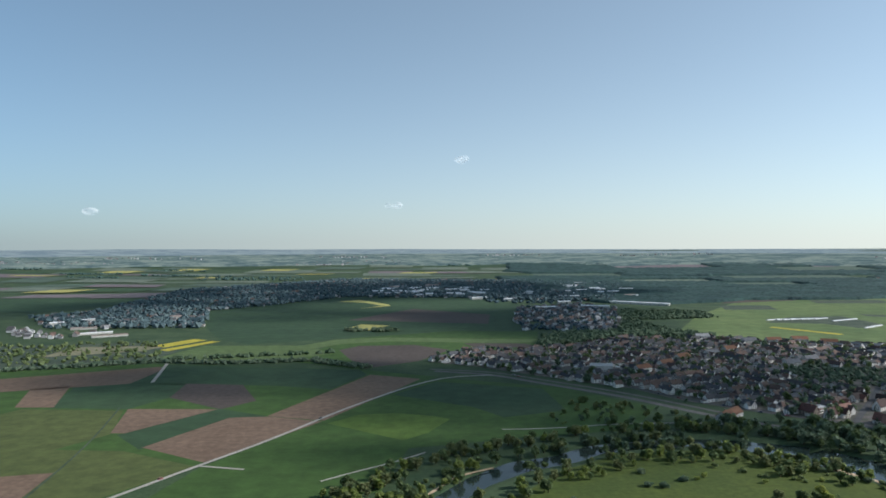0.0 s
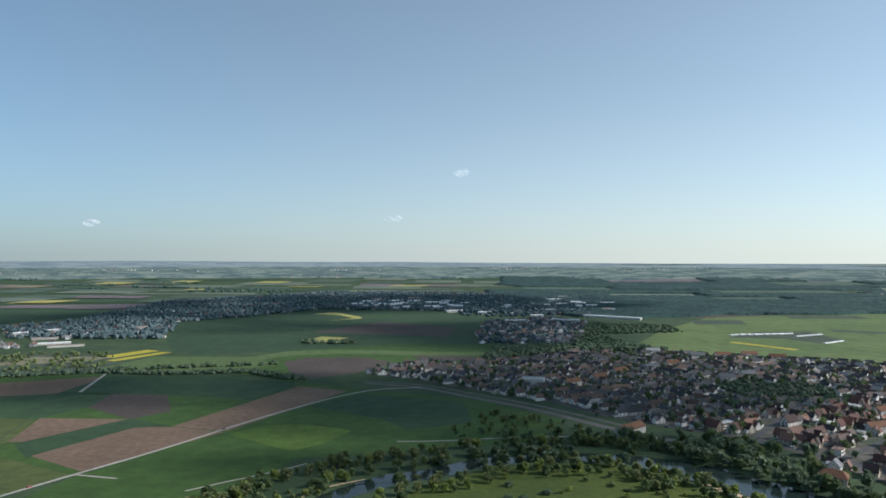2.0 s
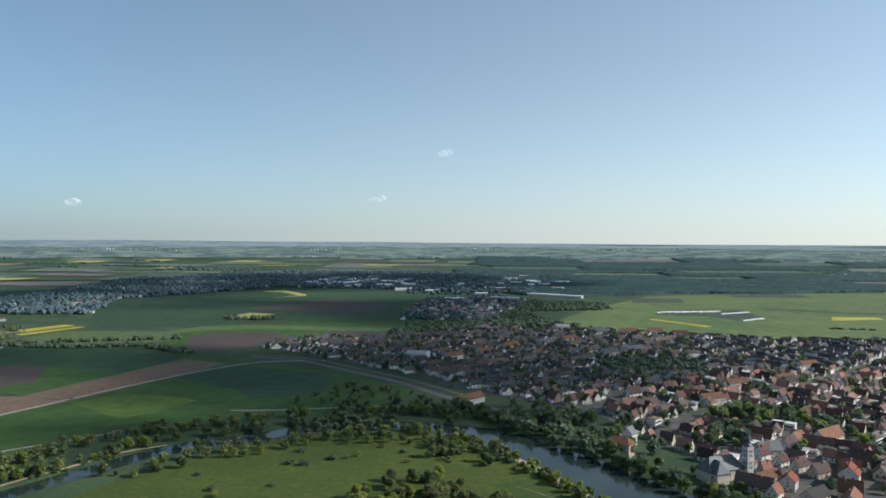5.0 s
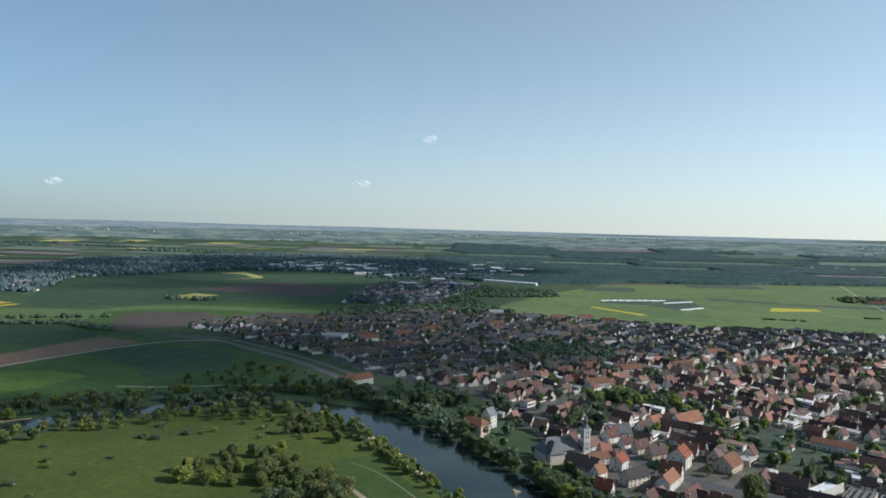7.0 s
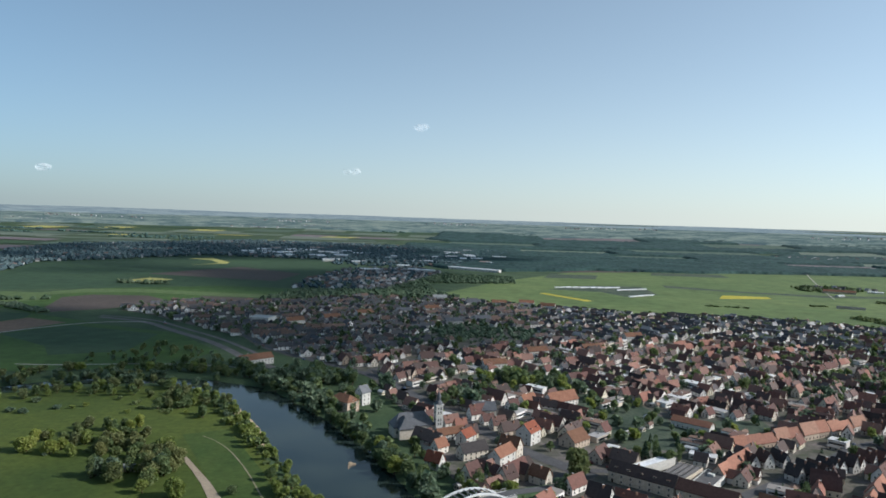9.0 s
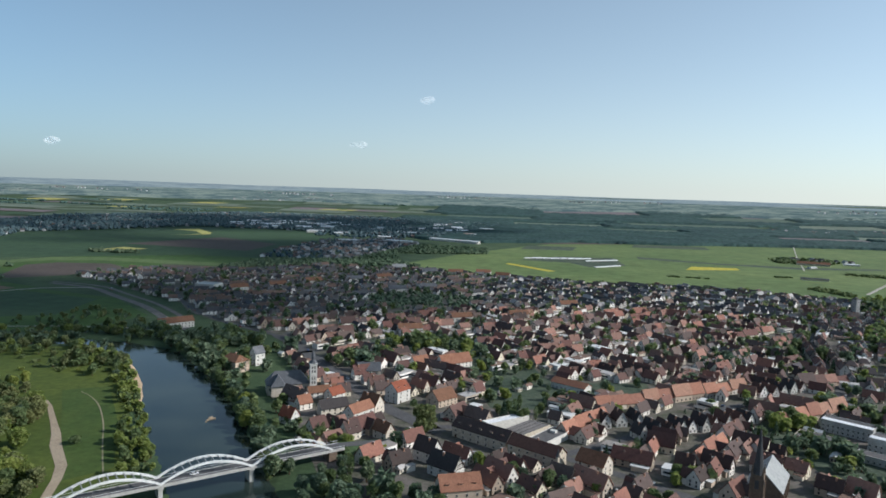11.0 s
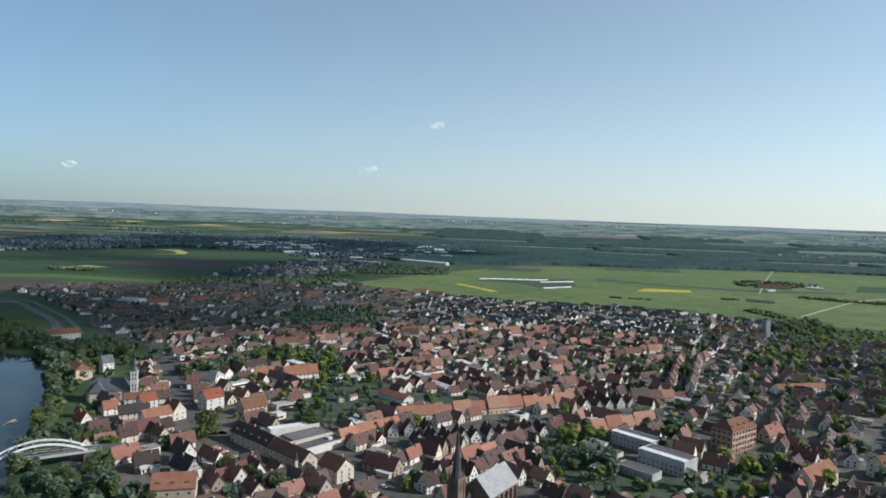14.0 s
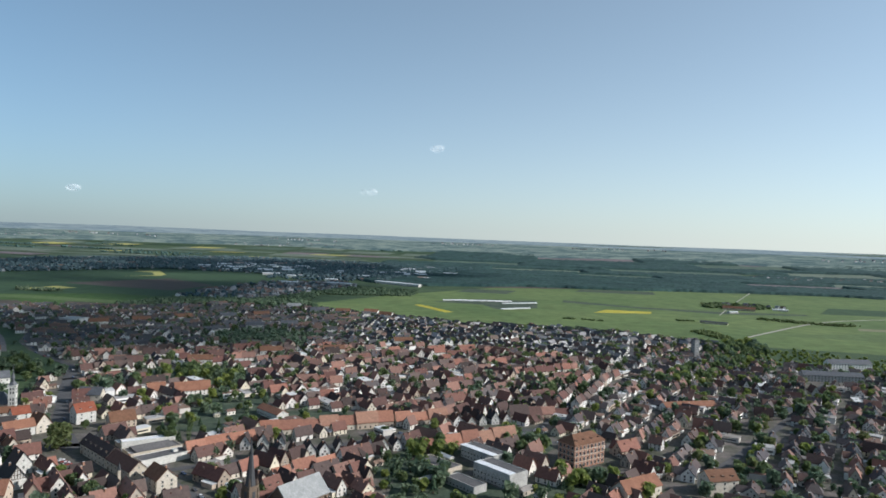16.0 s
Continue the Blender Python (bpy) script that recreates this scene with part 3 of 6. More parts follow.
ribbon("lane", [(-165, 300), (-152, 323), (-129, 369), (-103, 417), (-68, 502), (-9, 608), (42, 620)], 2.6, "lane", "pale concrete farm lane between fields", "lane", 0.16)
ribbon("lane", [(-129, 369), (-103, 363)], 1.8, "lane", "short pale spur off the farm lane", "lane", 0.15)
ribbon("lane", [(-247, 589), (-272, 682)], 3.0, "lane", "pale farm track leading to the hedge", "lane", 0.15)
ribbon("lane", [(829, 767), (895, 850), (972, 944), (1043, 1002), (1200, 1080)], 4.0, "lane", "pale field road across the plain", "lane", 0.16)
ribbon("lane", [(870, 1000), (960, 1220), (1090, 1520)], 2.0, "lane", "straight pale road over the plain", "lane", 0.16)
ribbon("railway_bed", [(-10, 639), (42, 622), (81, 582), (124, 544), (153, 510), (179, 474), (235, 425)], 6.5, "ballast", "grey railway embankment curving past the houses", "railway", 0.14)
ribbon("road", [(-14, 648), (45, 634), (88, 592), (131, 554), (162, 518), (190, 482)], 4.0, "ballast", "grey road running beside the railway", "road", 0.18)
ribbon("dyke_path", [(36, 440), (58, 441), (80, 445), (112, 453), (160, 456), (186, 449)], 1.6, "lane", "pale path along the dyke", "path", 0.15)
field("river_meadow", [(-60, 150), (30, 318), (60, 360), (95, 388), (150, 398), (178, 388), (222, 322), (250, 270), (280, 210), (300, 170), (330, 100), (150, 60)], "meadow", "sunlit yellow-green river meadow with scattered bushes", 0.03, "meadow")
field("lawn", [(214, 322), (244, 272), (266, 226), (254, 214), (238, 240), (212, 285), (196, 312)], "lawn", "smooth green lawn strip beside the gravel path", 0.08, "lawn")
GRAVEL_LINE = [(198, 296, 0.8), (204, 289, 1.0), (218, 269, 1.3), (227, 256, 1.7), (234, 244, 2.1), (247, 226, 1.9), (252, 215, 1.7), (256, 203, 1.6), (268, 175, 1.6)]
field("gravel_path", [(x - 0.84 * w, y - 0.54 * w) for x, y, w in GRAVEL_LINE] + [(x + 0.84 * w, y + 0.54 * w) for x, y, w in reversed(GRAVEL_LINE)], "gravel", "pale gravel path widening across the meadow", 0.14, "path")
ribbon("foot_path", [(270, 212), (262, 226), (248, 252), (239, 270), (224, 294), (214, 305), (206, 311)], 0.55, "fallow", "narrow worn footpath beside the bushes", "path", 0.14)
v, f = [], []
for k in range(15):
    u_ = 0.18 + 0.055 * k
    p_, q_ = (RIVER[0], RIVER[1]) if u_ < 0.6 else (RIVER[1], RIVER[2])
    t_ = u_ / 0.6 if u_ < 0.6 else (u_ - 0.6) / 0.6
    d_ = Vector((q_[0] - p_[0], q_[1] - p_[1])).normalized()
    w_ = p_[2] + (q_[2] - p_[2]) * t_
    o_ = 2.6 * math.sin(math.pi * k / 14) + 2.2 * abs(noise.noise((k * 0.7, 2, 0)))
    for e_, z_ in ((w_ + 5.0, -0.5), (w_ - o_ * 0.5, -0.85), (w_ - o_ - 0.4, -1.5)):
        v.append((p_[0] + (q_[0] - p_[0]) * t_ + d_.y * e_, p_[1] + (q_[1] - p_[1]) * t_ - d_.x * e_, z_))
    if k:
        f += [(3 * k - 3 + j, 3 * k + j, 3 * k + j + 1, 3 * k - 2 + j) for j in range(2)]
thing("gravel_bank", mesh_of("gravel_bank", v, f, ["sand"], None, True), Matrix(), "pale gravel bank at the river's edge", "gravel bank", "", "structure")

# ---- far fields: parcels of many crops ----
rf = random.Random(5)
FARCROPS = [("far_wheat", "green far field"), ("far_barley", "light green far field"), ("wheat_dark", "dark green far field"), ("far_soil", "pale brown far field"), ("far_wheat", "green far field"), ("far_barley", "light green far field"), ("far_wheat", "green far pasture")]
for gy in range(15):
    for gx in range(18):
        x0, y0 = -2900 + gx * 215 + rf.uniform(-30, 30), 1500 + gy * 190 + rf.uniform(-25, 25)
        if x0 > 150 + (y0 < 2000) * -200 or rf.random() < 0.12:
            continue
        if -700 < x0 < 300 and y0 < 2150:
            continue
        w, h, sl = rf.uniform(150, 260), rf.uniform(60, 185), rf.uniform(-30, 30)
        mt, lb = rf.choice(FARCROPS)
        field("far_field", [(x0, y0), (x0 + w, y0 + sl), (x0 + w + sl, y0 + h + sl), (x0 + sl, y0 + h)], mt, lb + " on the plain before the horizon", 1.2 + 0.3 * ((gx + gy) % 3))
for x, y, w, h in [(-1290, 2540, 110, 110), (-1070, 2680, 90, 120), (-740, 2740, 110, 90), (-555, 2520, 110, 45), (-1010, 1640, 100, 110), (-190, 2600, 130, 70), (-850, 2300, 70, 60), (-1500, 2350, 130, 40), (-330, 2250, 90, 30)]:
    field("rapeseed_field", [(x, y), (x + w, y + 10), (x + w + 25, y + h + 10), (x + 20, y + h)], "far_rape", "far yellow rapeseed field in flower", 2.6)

# ---- trees ----
def blobs(centres, sizes, rnd, flat=0.8):
    """Many small uneven leaf clumps as one mesh's data."""
    base = np.array([(1, 0, 0), (-1, 0, 0), (0, 1, 0), (0, -1, 0), (0, 0, 1), (0, 0, -1)], float)
    tri = np.array([(0, 2, 4), (2, 1, 4), (1, 3, 4), (3, 0, 4), (2, 0, 5), (1, 2, 5), (3, 1, 5), (0, 3, 5)])
    n = len(centres)
    g = np.random.default_rng(rnd)
    q = g.normal(size=(n, 3, 3))
    q = np.linalg.qr(q)[0]
    p = base[None] * g.uniform(0.6, 1.4, size=(n, 6, 1))
    p = np.einsum("nij,nkj->nki", q, p) * np.array(sizes)[:, None, None]
    p[:, :, 2] *= flat
    p += np.array(centres)[:, None, :]
    f = (tri[None] + 6 * np.arange(n)[:, None, None]).reshape(-1, 3)
    return p.reshape(-1, 3).tolist(), f.tolist()


def sprays(centres, sizes, seed):
    """Small leaf sprays, one bent quad each, turned every way."""
    n = len(centres)
    g = np.random.default_rng(seed)
    q = np.linalg.qr(g.normal(size=(n, 3, 3)))[0]
    base = np.array([(-1, -0.6, 0), (0.2, -0.9, 0.25), (1, 0.5, 0), (-0.3, 0.9, 0.25)], float)
    p = base[None] * g.uniform(0.7, 1.3, size=(n, 4, 1))
    p = np.einsum("nij,nkj->nki", q, p) * np.array(sizes)[:, None, None] + np.array(centres)[:, None, :]
    f = (np.array([(0, 1, 2, 3)])[None] + 4 * np.arange(n)[:, None, None]).reshape(-1, 4)
    return p.reshape(-1, 3).tolist(), f.tolist()


def leaves(kind, n, r, h0, h1, seed):
    """Crown: a few inner clumps and many leaf sprays outside."""
    pts, _ = crown_points(kind, n, r, h0, h1, seed)
    g = random.Random(seed + 1)
    k = (0.46 if n < 70 else 0.34 if n < 250 else 0.165) * (0.7 if kind != "round" else 1.0) * r
    v, f = sprays(pts, [k * g.uniform(0.7, 1.3) for _ in pts], seed)
    inner, _ = crown_points(kind, 14, r * 0.6, h0 + 0.1 * (h1 - h0), h1 - 0.15 * (h1 - h0), seed + 2)
    inner = inner[:14 if n > 250 else 8 if n > 70 else 5]
    v2, f2 = blobs(inner, [r * (0.3 if n > 250 else 0.36)] * len(inner), seed)
    o = len(v)
    return v + v2, f + [tuple(o + i for i in t) for t in f2]


def crown_points(kind, n, r, h0, h1, seed):
    g = random.Random(seed)
    lobes = [(g.uniform(-0.45, 0.45) * r, g.uniform(-0.45, 0.45) * r, g.uniform(0.25, 0.85), g.uniform(0.45, 0.75) * r) for _ in range(7)]
    out, size = [], []
    for k in range(n):
        if kind == "cone":
            t = g.random() ** 1.3
            a, q = g.uniform(0, 6.283), r * (1 - t) * g.uniform(0.7, 1.05)
            out.append((q * math.cos(a), q * math.sin(a), h0 + t * (h1 - h0)))
        elif kind == "poplar":
            t = g.random()
            a, q = g.uniform(0, 6.283), r * math.sin(math.pi * (0.08 + 0.88 * t)) ** 0.6 * g.uniform(0.6, 1.05)
            out.append((q * math.cos(a), q * math.sin(a), h0 + t * (h1 - h0)))
        else:
            lx, ly, lz, lr = g.choice(lobes)
            d = Vector((g.gauss(0, 1), g.gauss(0, 1), g.gauss(0.25, 1))).normalized() * lr * g.uniform(0.72, 1.08)
            out.append((lx + d.x, ly + d.y, h0 + lz * (h1 - h0) + d.z * (h1 - h0) / (2.4 * r)))
        size.append(g.uniform(0.16, 0.3) * r * (0.75 if kind != "round" else 1.0) * (1.45 if n < 65 else 1.0))
    return out, size


def make_tree(name, kind, r, h, material, n, label, seed):
    g = random.Random(seed)
    s = Shape()
    trunk = 0.20 * h if kind == "round" else 0.10 * h
    s.cone(0, 0, -0.4, 0.05 * h, trunk * 1.4, 0.028 * h, 6)
    if kind == "round":
        for k in range(4):
            a = k * 1.6 + g.random()
            d = Vector((math.cos(a) * 0.5 * r, math.sin(a) * 0.5 * r, 0.65 * h))
            o = Vector((0, 0, trunk))
            t, q = 0.016 * h, 0.007 * h
            s.solid([(o.x - t, o.y, o.z), (o.x + t, o.y - t, o.z), (o.x, o.y + t, o.z), (d.x - q, d.y, d.z), (d.x + q, d.y - q, d.z), (d.x, d.y + q, d.z)], [(0, 1, 4, 3), (1, 2, 5, 4), (2, 0, 3, 5)])
    tr = thing(name, s.mesh("trunk", ["bark"]), Matrix(), label, "tree")
    v, f = leaves(kind, n, r, trunk * 0.45, h * 0.92, seed)
    part("crown", mesh_of("crown", v, f, [material]), tr)
    return tr


def make_bush(r, h, material, n, label, seed):
    v, f = leaves("round", n, r, 0.0, h * 0.8, seed)
    v = [(p[0], p[1], max(p[2], -0.1)) for p in v]
    return thing("bush", mesh_of("bush", v, f, [material]), Matrix(), label, "bush")


SPECIES = {
    "spring": [make_tree("tree", "round", 3.0, 7.0, "leaf_spring", 785, "broadleaf tree in fresh yellow-green spring leaf", 11), make_tree("tree", "round", 2.5, 6.0, "leaf_spring", 785, "broadleaf tree in fresh yellow-green spring leaf", 12), make_tree("tree", "round", 3.4, 6.4, "leaf_spring", 1016, "broad willow in pale green spring leaf", 13)],
    "mid": [make_tree("tree", "round", 2.9, 7.2, "leaf_mid", 924, "mid-green broadleaf tree with a rounded crown", 21), make_tree("tree", "round", 2.4, 6.0, "leaf_mid", 739, "mid-green broadleaf tree with an uneven crown", 22), make_tree("tree", "poplar", 1.5, 9.0, "leaf_mid", 692, "slim upright poplar in green leaf", 23)],
    "dark": [make_tree("tree", "round", 3.1, 7.6, "leaf_dark", 924, "dark green broadleaf tree in dense leaf", 31), make_tree("tree", "round", 2.5, 6.4, "leaf_dark", 739, "dark green broadleaf tree with a dense crown", 32)],
    "olive": [make_tree("tree", "round", 3.0, 7.2, "leaf_olive", 878, "tree with olive-brown young leaves", 41)],
    "fir": [make_tree("conifer", "cone", 1.9, 8.0, "needles", 785, "dark green pointed conifer", 51), make_tree("conifer", "cone", 1.5, 6.0, "needles", 600, "small dark green pointed conifer", 52)],
    "bush": [make_bush(1.7, 2.6, "leaf_mid", 260, "rounded green bush on the meadow", 61), make_bush(1.4, 2.0, "leaf_spring", 260, "low yellow-green bush on the grass", 62), make_bush(2.2, 1.9, "leaf_dark", 260, "low dark thorn bush", 63)],
}
LIGHT = {
    "spring": [make_tree("tree", "round", 3.0, 6.8, "leaf_spring", 129, "pale green broadleaf tree", 111)],
    "mid": [make_tree("tree", "round", 2.8, 7.0, "leaf_mid", 129, "mid-green broadleaf tree", 121), make_tree("tree", "round", 2.5, 6.2, "leaf_mid", 112, "mid-green broadleaf tree", 122)],
    "dark": [make_tree("tree", "round", 3.1, 7.4, "leaf_dark", 129, "dark green broadleaf tree", 131), make_tree("tree", "round", 2.5, 6.4, "leaf_dark", 112, "dark green broadleaf tree", 132)],
    "olive": [make_tree("tree", "round", 2.9, 7.0, "leaf_olive", 129, "olive green broadleaf tree", 141)],
    "fir": [make_tree("conifer", "cone", 1.8, 7.5, "needles", 99, "dark pointed conifer", 151)],
    "bush": [make_bush(1.8, 2.5, "leaf_mid", 56, "rounded green bush on grass", 161)],
}
FARTREES = {
    "mid": [make_tree("tree", "round", 2.9, 6.6, "leaf_mid", 62, "mid-green broadleaf tree", 221)],
    "dark": [make_tree("tree", "round", 2.9, 7.0, "leaf_dark", 62, "dark green broadleaf tree", 231)],
    "fir": [make_tree("conifer", "cone", 1.8, 7.5, "needles", 40, "dark pointed conifer", 251)],
}
used = {}
JOINED = {}


def joined(group, src, m):
    """Adds a thing's meshes, placed at m, to a group that is later made into one object."""
    for o in (src, *src.children_recursive):
        key = (group, o.name.split(".")[0])
        mm = m if o is src else m @ o.matrix_basis
        if o.parent and o.parent is not src:
            mm = m @ o.parent.matrix_basis @ o.matrix_basis
        me = o.data
        if me is None:
            continue
        co = np.empty(len(me.vertices) * 3)
        me.vertices.foreach_get("co", co)
        mx = np.array(mm)
        co = co.reshape(-1, 3) @ mx[:3, :3].T + mx[:3, 3]
        JOINED.setdefault(key, []).append((co, [tuple(q.vertices) for q in me.polygons] if me.name not in FACES else FACES[me.name], me))
        FACES.setdefault(me.name, JOINED[key][-1][1])


FACES = {}


def plant(kind, x, y, size=1.0, rnd=random, group="", single=True):
    src = rnd.choice((SPECIES if single else FARTREES if y > 440 and kind in FARTREES else LIGHT)[kind])
    sc = (size * rnd.uniform(0.9, 1.1), size * rnd.uniform(0.9, 1.1), size)
    m = Matrix.LocRotScale((x, y, max(land(x, y), -1.2)), Euler((0, 0, rnd.uniform(0, 6.28))), None)
    if not single:
        joined(group, src, m @ Matrix.Diagonal((*sc, 1)))
        return None
    if src.name not in used:
        used[src.name] = True
        ob = src
        ob.matrix_basis = m
    else:
        ob = copy_thing(src, m)
    ob.scale = sc
    if group:
        ob["group"] = group
    return ob


rt = random.Random(77)


def wet(x, y, gap=0.0):
    return min(to_line(x, y, RIVER), to_line(x, y, ARM)) < gap


def grove(poly, count, kinds, lo, hi, group, gap=2.5, rnd=rt, single=True):
    xs, ys = [p[0] for p in poly], [p[1] for p in poly]
    done, tries = 0, 0
    while done < count and tries < count * 30:
        tries += 1
        x, y = rnd.uniform(min(xs), max(xs)), rnd.uniform(min(ys), max(ys))
        if inside(x, y, poly) and not wet(x, y, gap):
            plant(rnd.choice(kinds), x, y, rnd.uniform(lo, hi), rnd, group, single)
            done += 1


# left bank of the river, bright in the sun
grove([(222, 345), (238, 316), (252, 290), (268, 255), (282, 222), (271, 220), (255, 250), (242, 280), (228, 305), (208, 335), (196, 372), (205, 376)], 120, ["spring", "spring", "spring", "bush", "mid", "bush"], 0.4, 0.78, "meadow bank woods", 0.5, rt, False)
# wooded town bank
grove([(325, 222), (312, 262), (292, 300), (270, 332), (250, 362), (270, 320), (290, 285), (308, 250), (318, 215)], 40, ["dark", "mid", "mid", "spring"], 0.7, 1.2, "trees on the town bank", 0.5)
grove([(325, 222), (312, 262), (292, 300), (270, 332), (250, 362), (228, 392), (214, 412), (205, 440), (180, 455), (172, 430), (222, 392), (250, 350), (270, 320), (290, 285), (308, 250), (318, 215)], 95, ["dark", "mid", "dark", "mid"], 0.6, 1.05, "bank woods", 0.5, rt, False)
grove([(213, 412), (250, 365), (270, 338), (285, 335), (280, 380), (262, 420), (238, 455), (205, 458)], 48, ["dark", "dark", "mid"], 0.8, 1.25, "park woods", 1, rt, False)
grove([(325, 225), (330, 258), (316, 296), (296, 330), (276, 348), (268, 338), (292, 302), (314, 262)], 16, ["mid", "spring", "dark", "mid"], 0.5, 0.9, "bank woods", 1, rt, False)
# beside the bridge end
grove([(330, 175), (318, 212), (330, 232), (352, 236), (392, 205), (400, 170), (372, 140)], 40, ["mid", "dark", "dark", "mid"], 0.6, 1.05, "trees below the bridge end", 1.0)
grove([(336, 228), (350, 242), (372, 226), (378, 208), (362, 203), (343, 212)], 16, ["mid", "dark", "dark"], 0.5, 0.85, "trees below the bridge end", 1.0)
grove([(322, 262), (334, 274), (350, 262), (344, 252), (330, 252)], 12, ["spring", "mid", "mid"], 0.6, 0.9, "trees beside the bridge head", 1.0)
# woods along the backwater
grove([(-40, 300), (-32, 330), (-5, 362), (30, 392), (58, 405), (80, 424), (140, 434), (178, 426), (176, 444), (120, 440), (60, 424), (10, 395), (-30, 362), (-60, 320)], 130, ["mid", "olive", "spring", "mid"], 0.5, 0.95, "backwater woods", 0.5, rt, False)
grove([(15, 318), (35, 345), (60, 364), (95, 384), (150, 400), (190, 388), (205, 362), (190, 352), (150, 374), (100, 362), (60, 340), (25, 305)], 90, ["mid", "olive", "mid", "spring"], 0.45, 0.9, "backwater woods", 0.5, rt, False)
grove([(60, 372), (85, 392), (113, 400), (143, 406), (143, 424), (110, 420), (80, 412), (60, 396)], 40, ["dark", "mid", "olive"], 0.5, 0.95, "backwater woods", -0.5, rt, False)
grove([(30, 352), (60, 372), (85, 388), (115, 398), (175, 400), (178, 418), (110, 424), (60, 400), (24, 370)], 46, ["dark", "mid", "mid"], 0.5, 0.95, "backwater woods", 0.0, rt, False)
grove([(80, 428), (70, 470), (95, 520), (140, 500), (172, 462), (176, 436), (130, 440)], 90, ["dark", "mid", "bush", "bush", "olive"], 0.35, 0.75, "scrub woods", 1, rt, False)
grove([(182, 256), (212, 260), (210, 268), (180, 263)], 9, ["mid", "spring", "dark"], 0.8, 1.2, "clump beside the pavilion", 1)
grove([(-30, 290), (12, 340), (40, 362), (60, 372), (52, 388), (24, 376), (-4, 352), (-48, 300)], 60, ["mid", "spring", "mid", "bush"], 0.5, 0.95, "backwater woods", 0.8, rt, False)
ribbon("bank_path", [(-22, 303), (-14, 317), (-4, 331), (6, 352), (26, 366)], 1.6, "sand", "pale sandy track along the backwater", "path", 0.13)
ribbon("bank_path", [(-60, 345), (-43, 361), (-28, 373), (-10, 392)], 1.4, "lane", "pale track between the riverside trees", "path", 0.13)
# meadow clumps
grove([(130, 280), (150, 325), (172, 322), (182, 286), (160, 272)], 30, ["mid", "spring", "spring", "olive", "bush"], 0.6, 1.05, "clump on the meadow", 1)
grove([(150, 318), (178, 314), (196, 286), (212, 258), (221, 242), (205, 232), (185, 260), (162, 290)], 34, ["mid", "olive", "spring", "mid"], 0.7, 1.15, "clump beside the gravel path", 1)
grove([(184, 292), (201, 287), (213, 268), (205, 260), (190, 270)], 16, ["mid", "olive", "spring"], 0.8, 1.2, "clump beside the gravel path", 1)
grove([(226, 224), (238, 221), (249, 211), (252, 199), (240, 196), (228, 210)], 20, ["mid", "spring", "olive"], 0.7, 1.1, "clump beside the gravel path", 1)
grove([(222, 238), (233, 226), (243, 205), (230, 180), (210, 205)], 18, ["mid", "spring", "dark"], 0.7, 1.2, "clump beside the gravel path", 1)
for x, y, s in [(74, 273, 1.2), (73, 301, 1.1), (130, 351, 1.3), (99, 338, 1.2), (106, 336, 1.3), (118, 346, 1.2), (125, 347, 1.0), (98, 308, 0.8), (93, 287, 0.9), (77, 294, 1.4), (50, 286, 1.2), (100, 357, 1.2), (156, 342, 1.2), (141, 366, 1.1), (207, 343, 1.2), (240, 247, 1.5), (185, 345, 1.0), (160, 350, 0.9), (176, 347, 1.0), (192, 340, 0.9), (60, 320, 0.8), (30, 270, 1.2), (20, 285, 0.9), (90, 260, 1.1), (120, 255, 1.0), (172, 355, 0.9)]:
    plant("bush", x, y, s, rt, "lone bushes on the meadow")
grove([(150, 352), (205, 330), (215, 345), (190, 375), (150, 385)], 40, ["bush", "olive", "bush", "bush", "mid"], 0.5, 1.0, "backwater woods", 1, rt, False)


def wood(name, poly, count, lo, hi, material, label, seed, high=1.0, flat=0.9):
    """A far wood: one sheet of uneven tree tops."""
    g = random.Random(seed)
    xs, ys = [p[0] for p in poly], [p[1] for p in poly]
    c, s, tries = [], [], 0
    while len(c) < count and tries < count * 20:
        tries += 1
        x, y = g.uniform(min(xs), max(xs)), g.uniform(min(ys), max(ys))
        if inside(x, y, poly):
            k = g.uniform(lo, hi)
            c.append((x, y, rise(x, y) + k * 0.55 * high))
            s.append(k)
    v, f = blobs(c, s, seed, flat)
    thing(name, mesh_of(name, v, f, [material], None, material == "wood_far"), Matrix(), label, "woods", "", "stuff")


wood("hedge", [(-410, 636), (-352, 656), (-286, 684), (-211, 674), (-140, 690), (-78, 650), (-70, 658), (-130, 702), (-211, 684), (-286, 694), (-410, 646)], 420, 1.5, 3.4, "leaf_dark", "dark hedge of bushes between fields", 1)
wood("hedge", [(-300, 690), (-160, 730), (-120, 740), (-120, 748), (-300, 702)], 90, 1.5, 4.0, "leaf_dark", "dark row of field trees", 2)
wood("scrub", [(-420, 650), (-300, 700), (-300, 760), (-340, 830), (-560, 800), (-560, 690)], 330, 1.2, 3.5, "leaf_mid", "scattered scrub bushes on rough land", 3)
wood("wood_strip", [(100, 775), (213, 858), (330, 856), (300, 900), (226, 905), (170, 900), (120, 860)], 950, 2.5, 5.5, "leaf_dark", "belt of green trees behind the houses", 4)
wood("wood_strip", [(226, 905), (300, 905), (280, 1050), (420, 1080), (420, 1180), (330, 1200), (306, 1220), (240, 1000)], 1000, 2.0, 4.0, "leaf_dark", "dark wood behind the hamlet", 5)
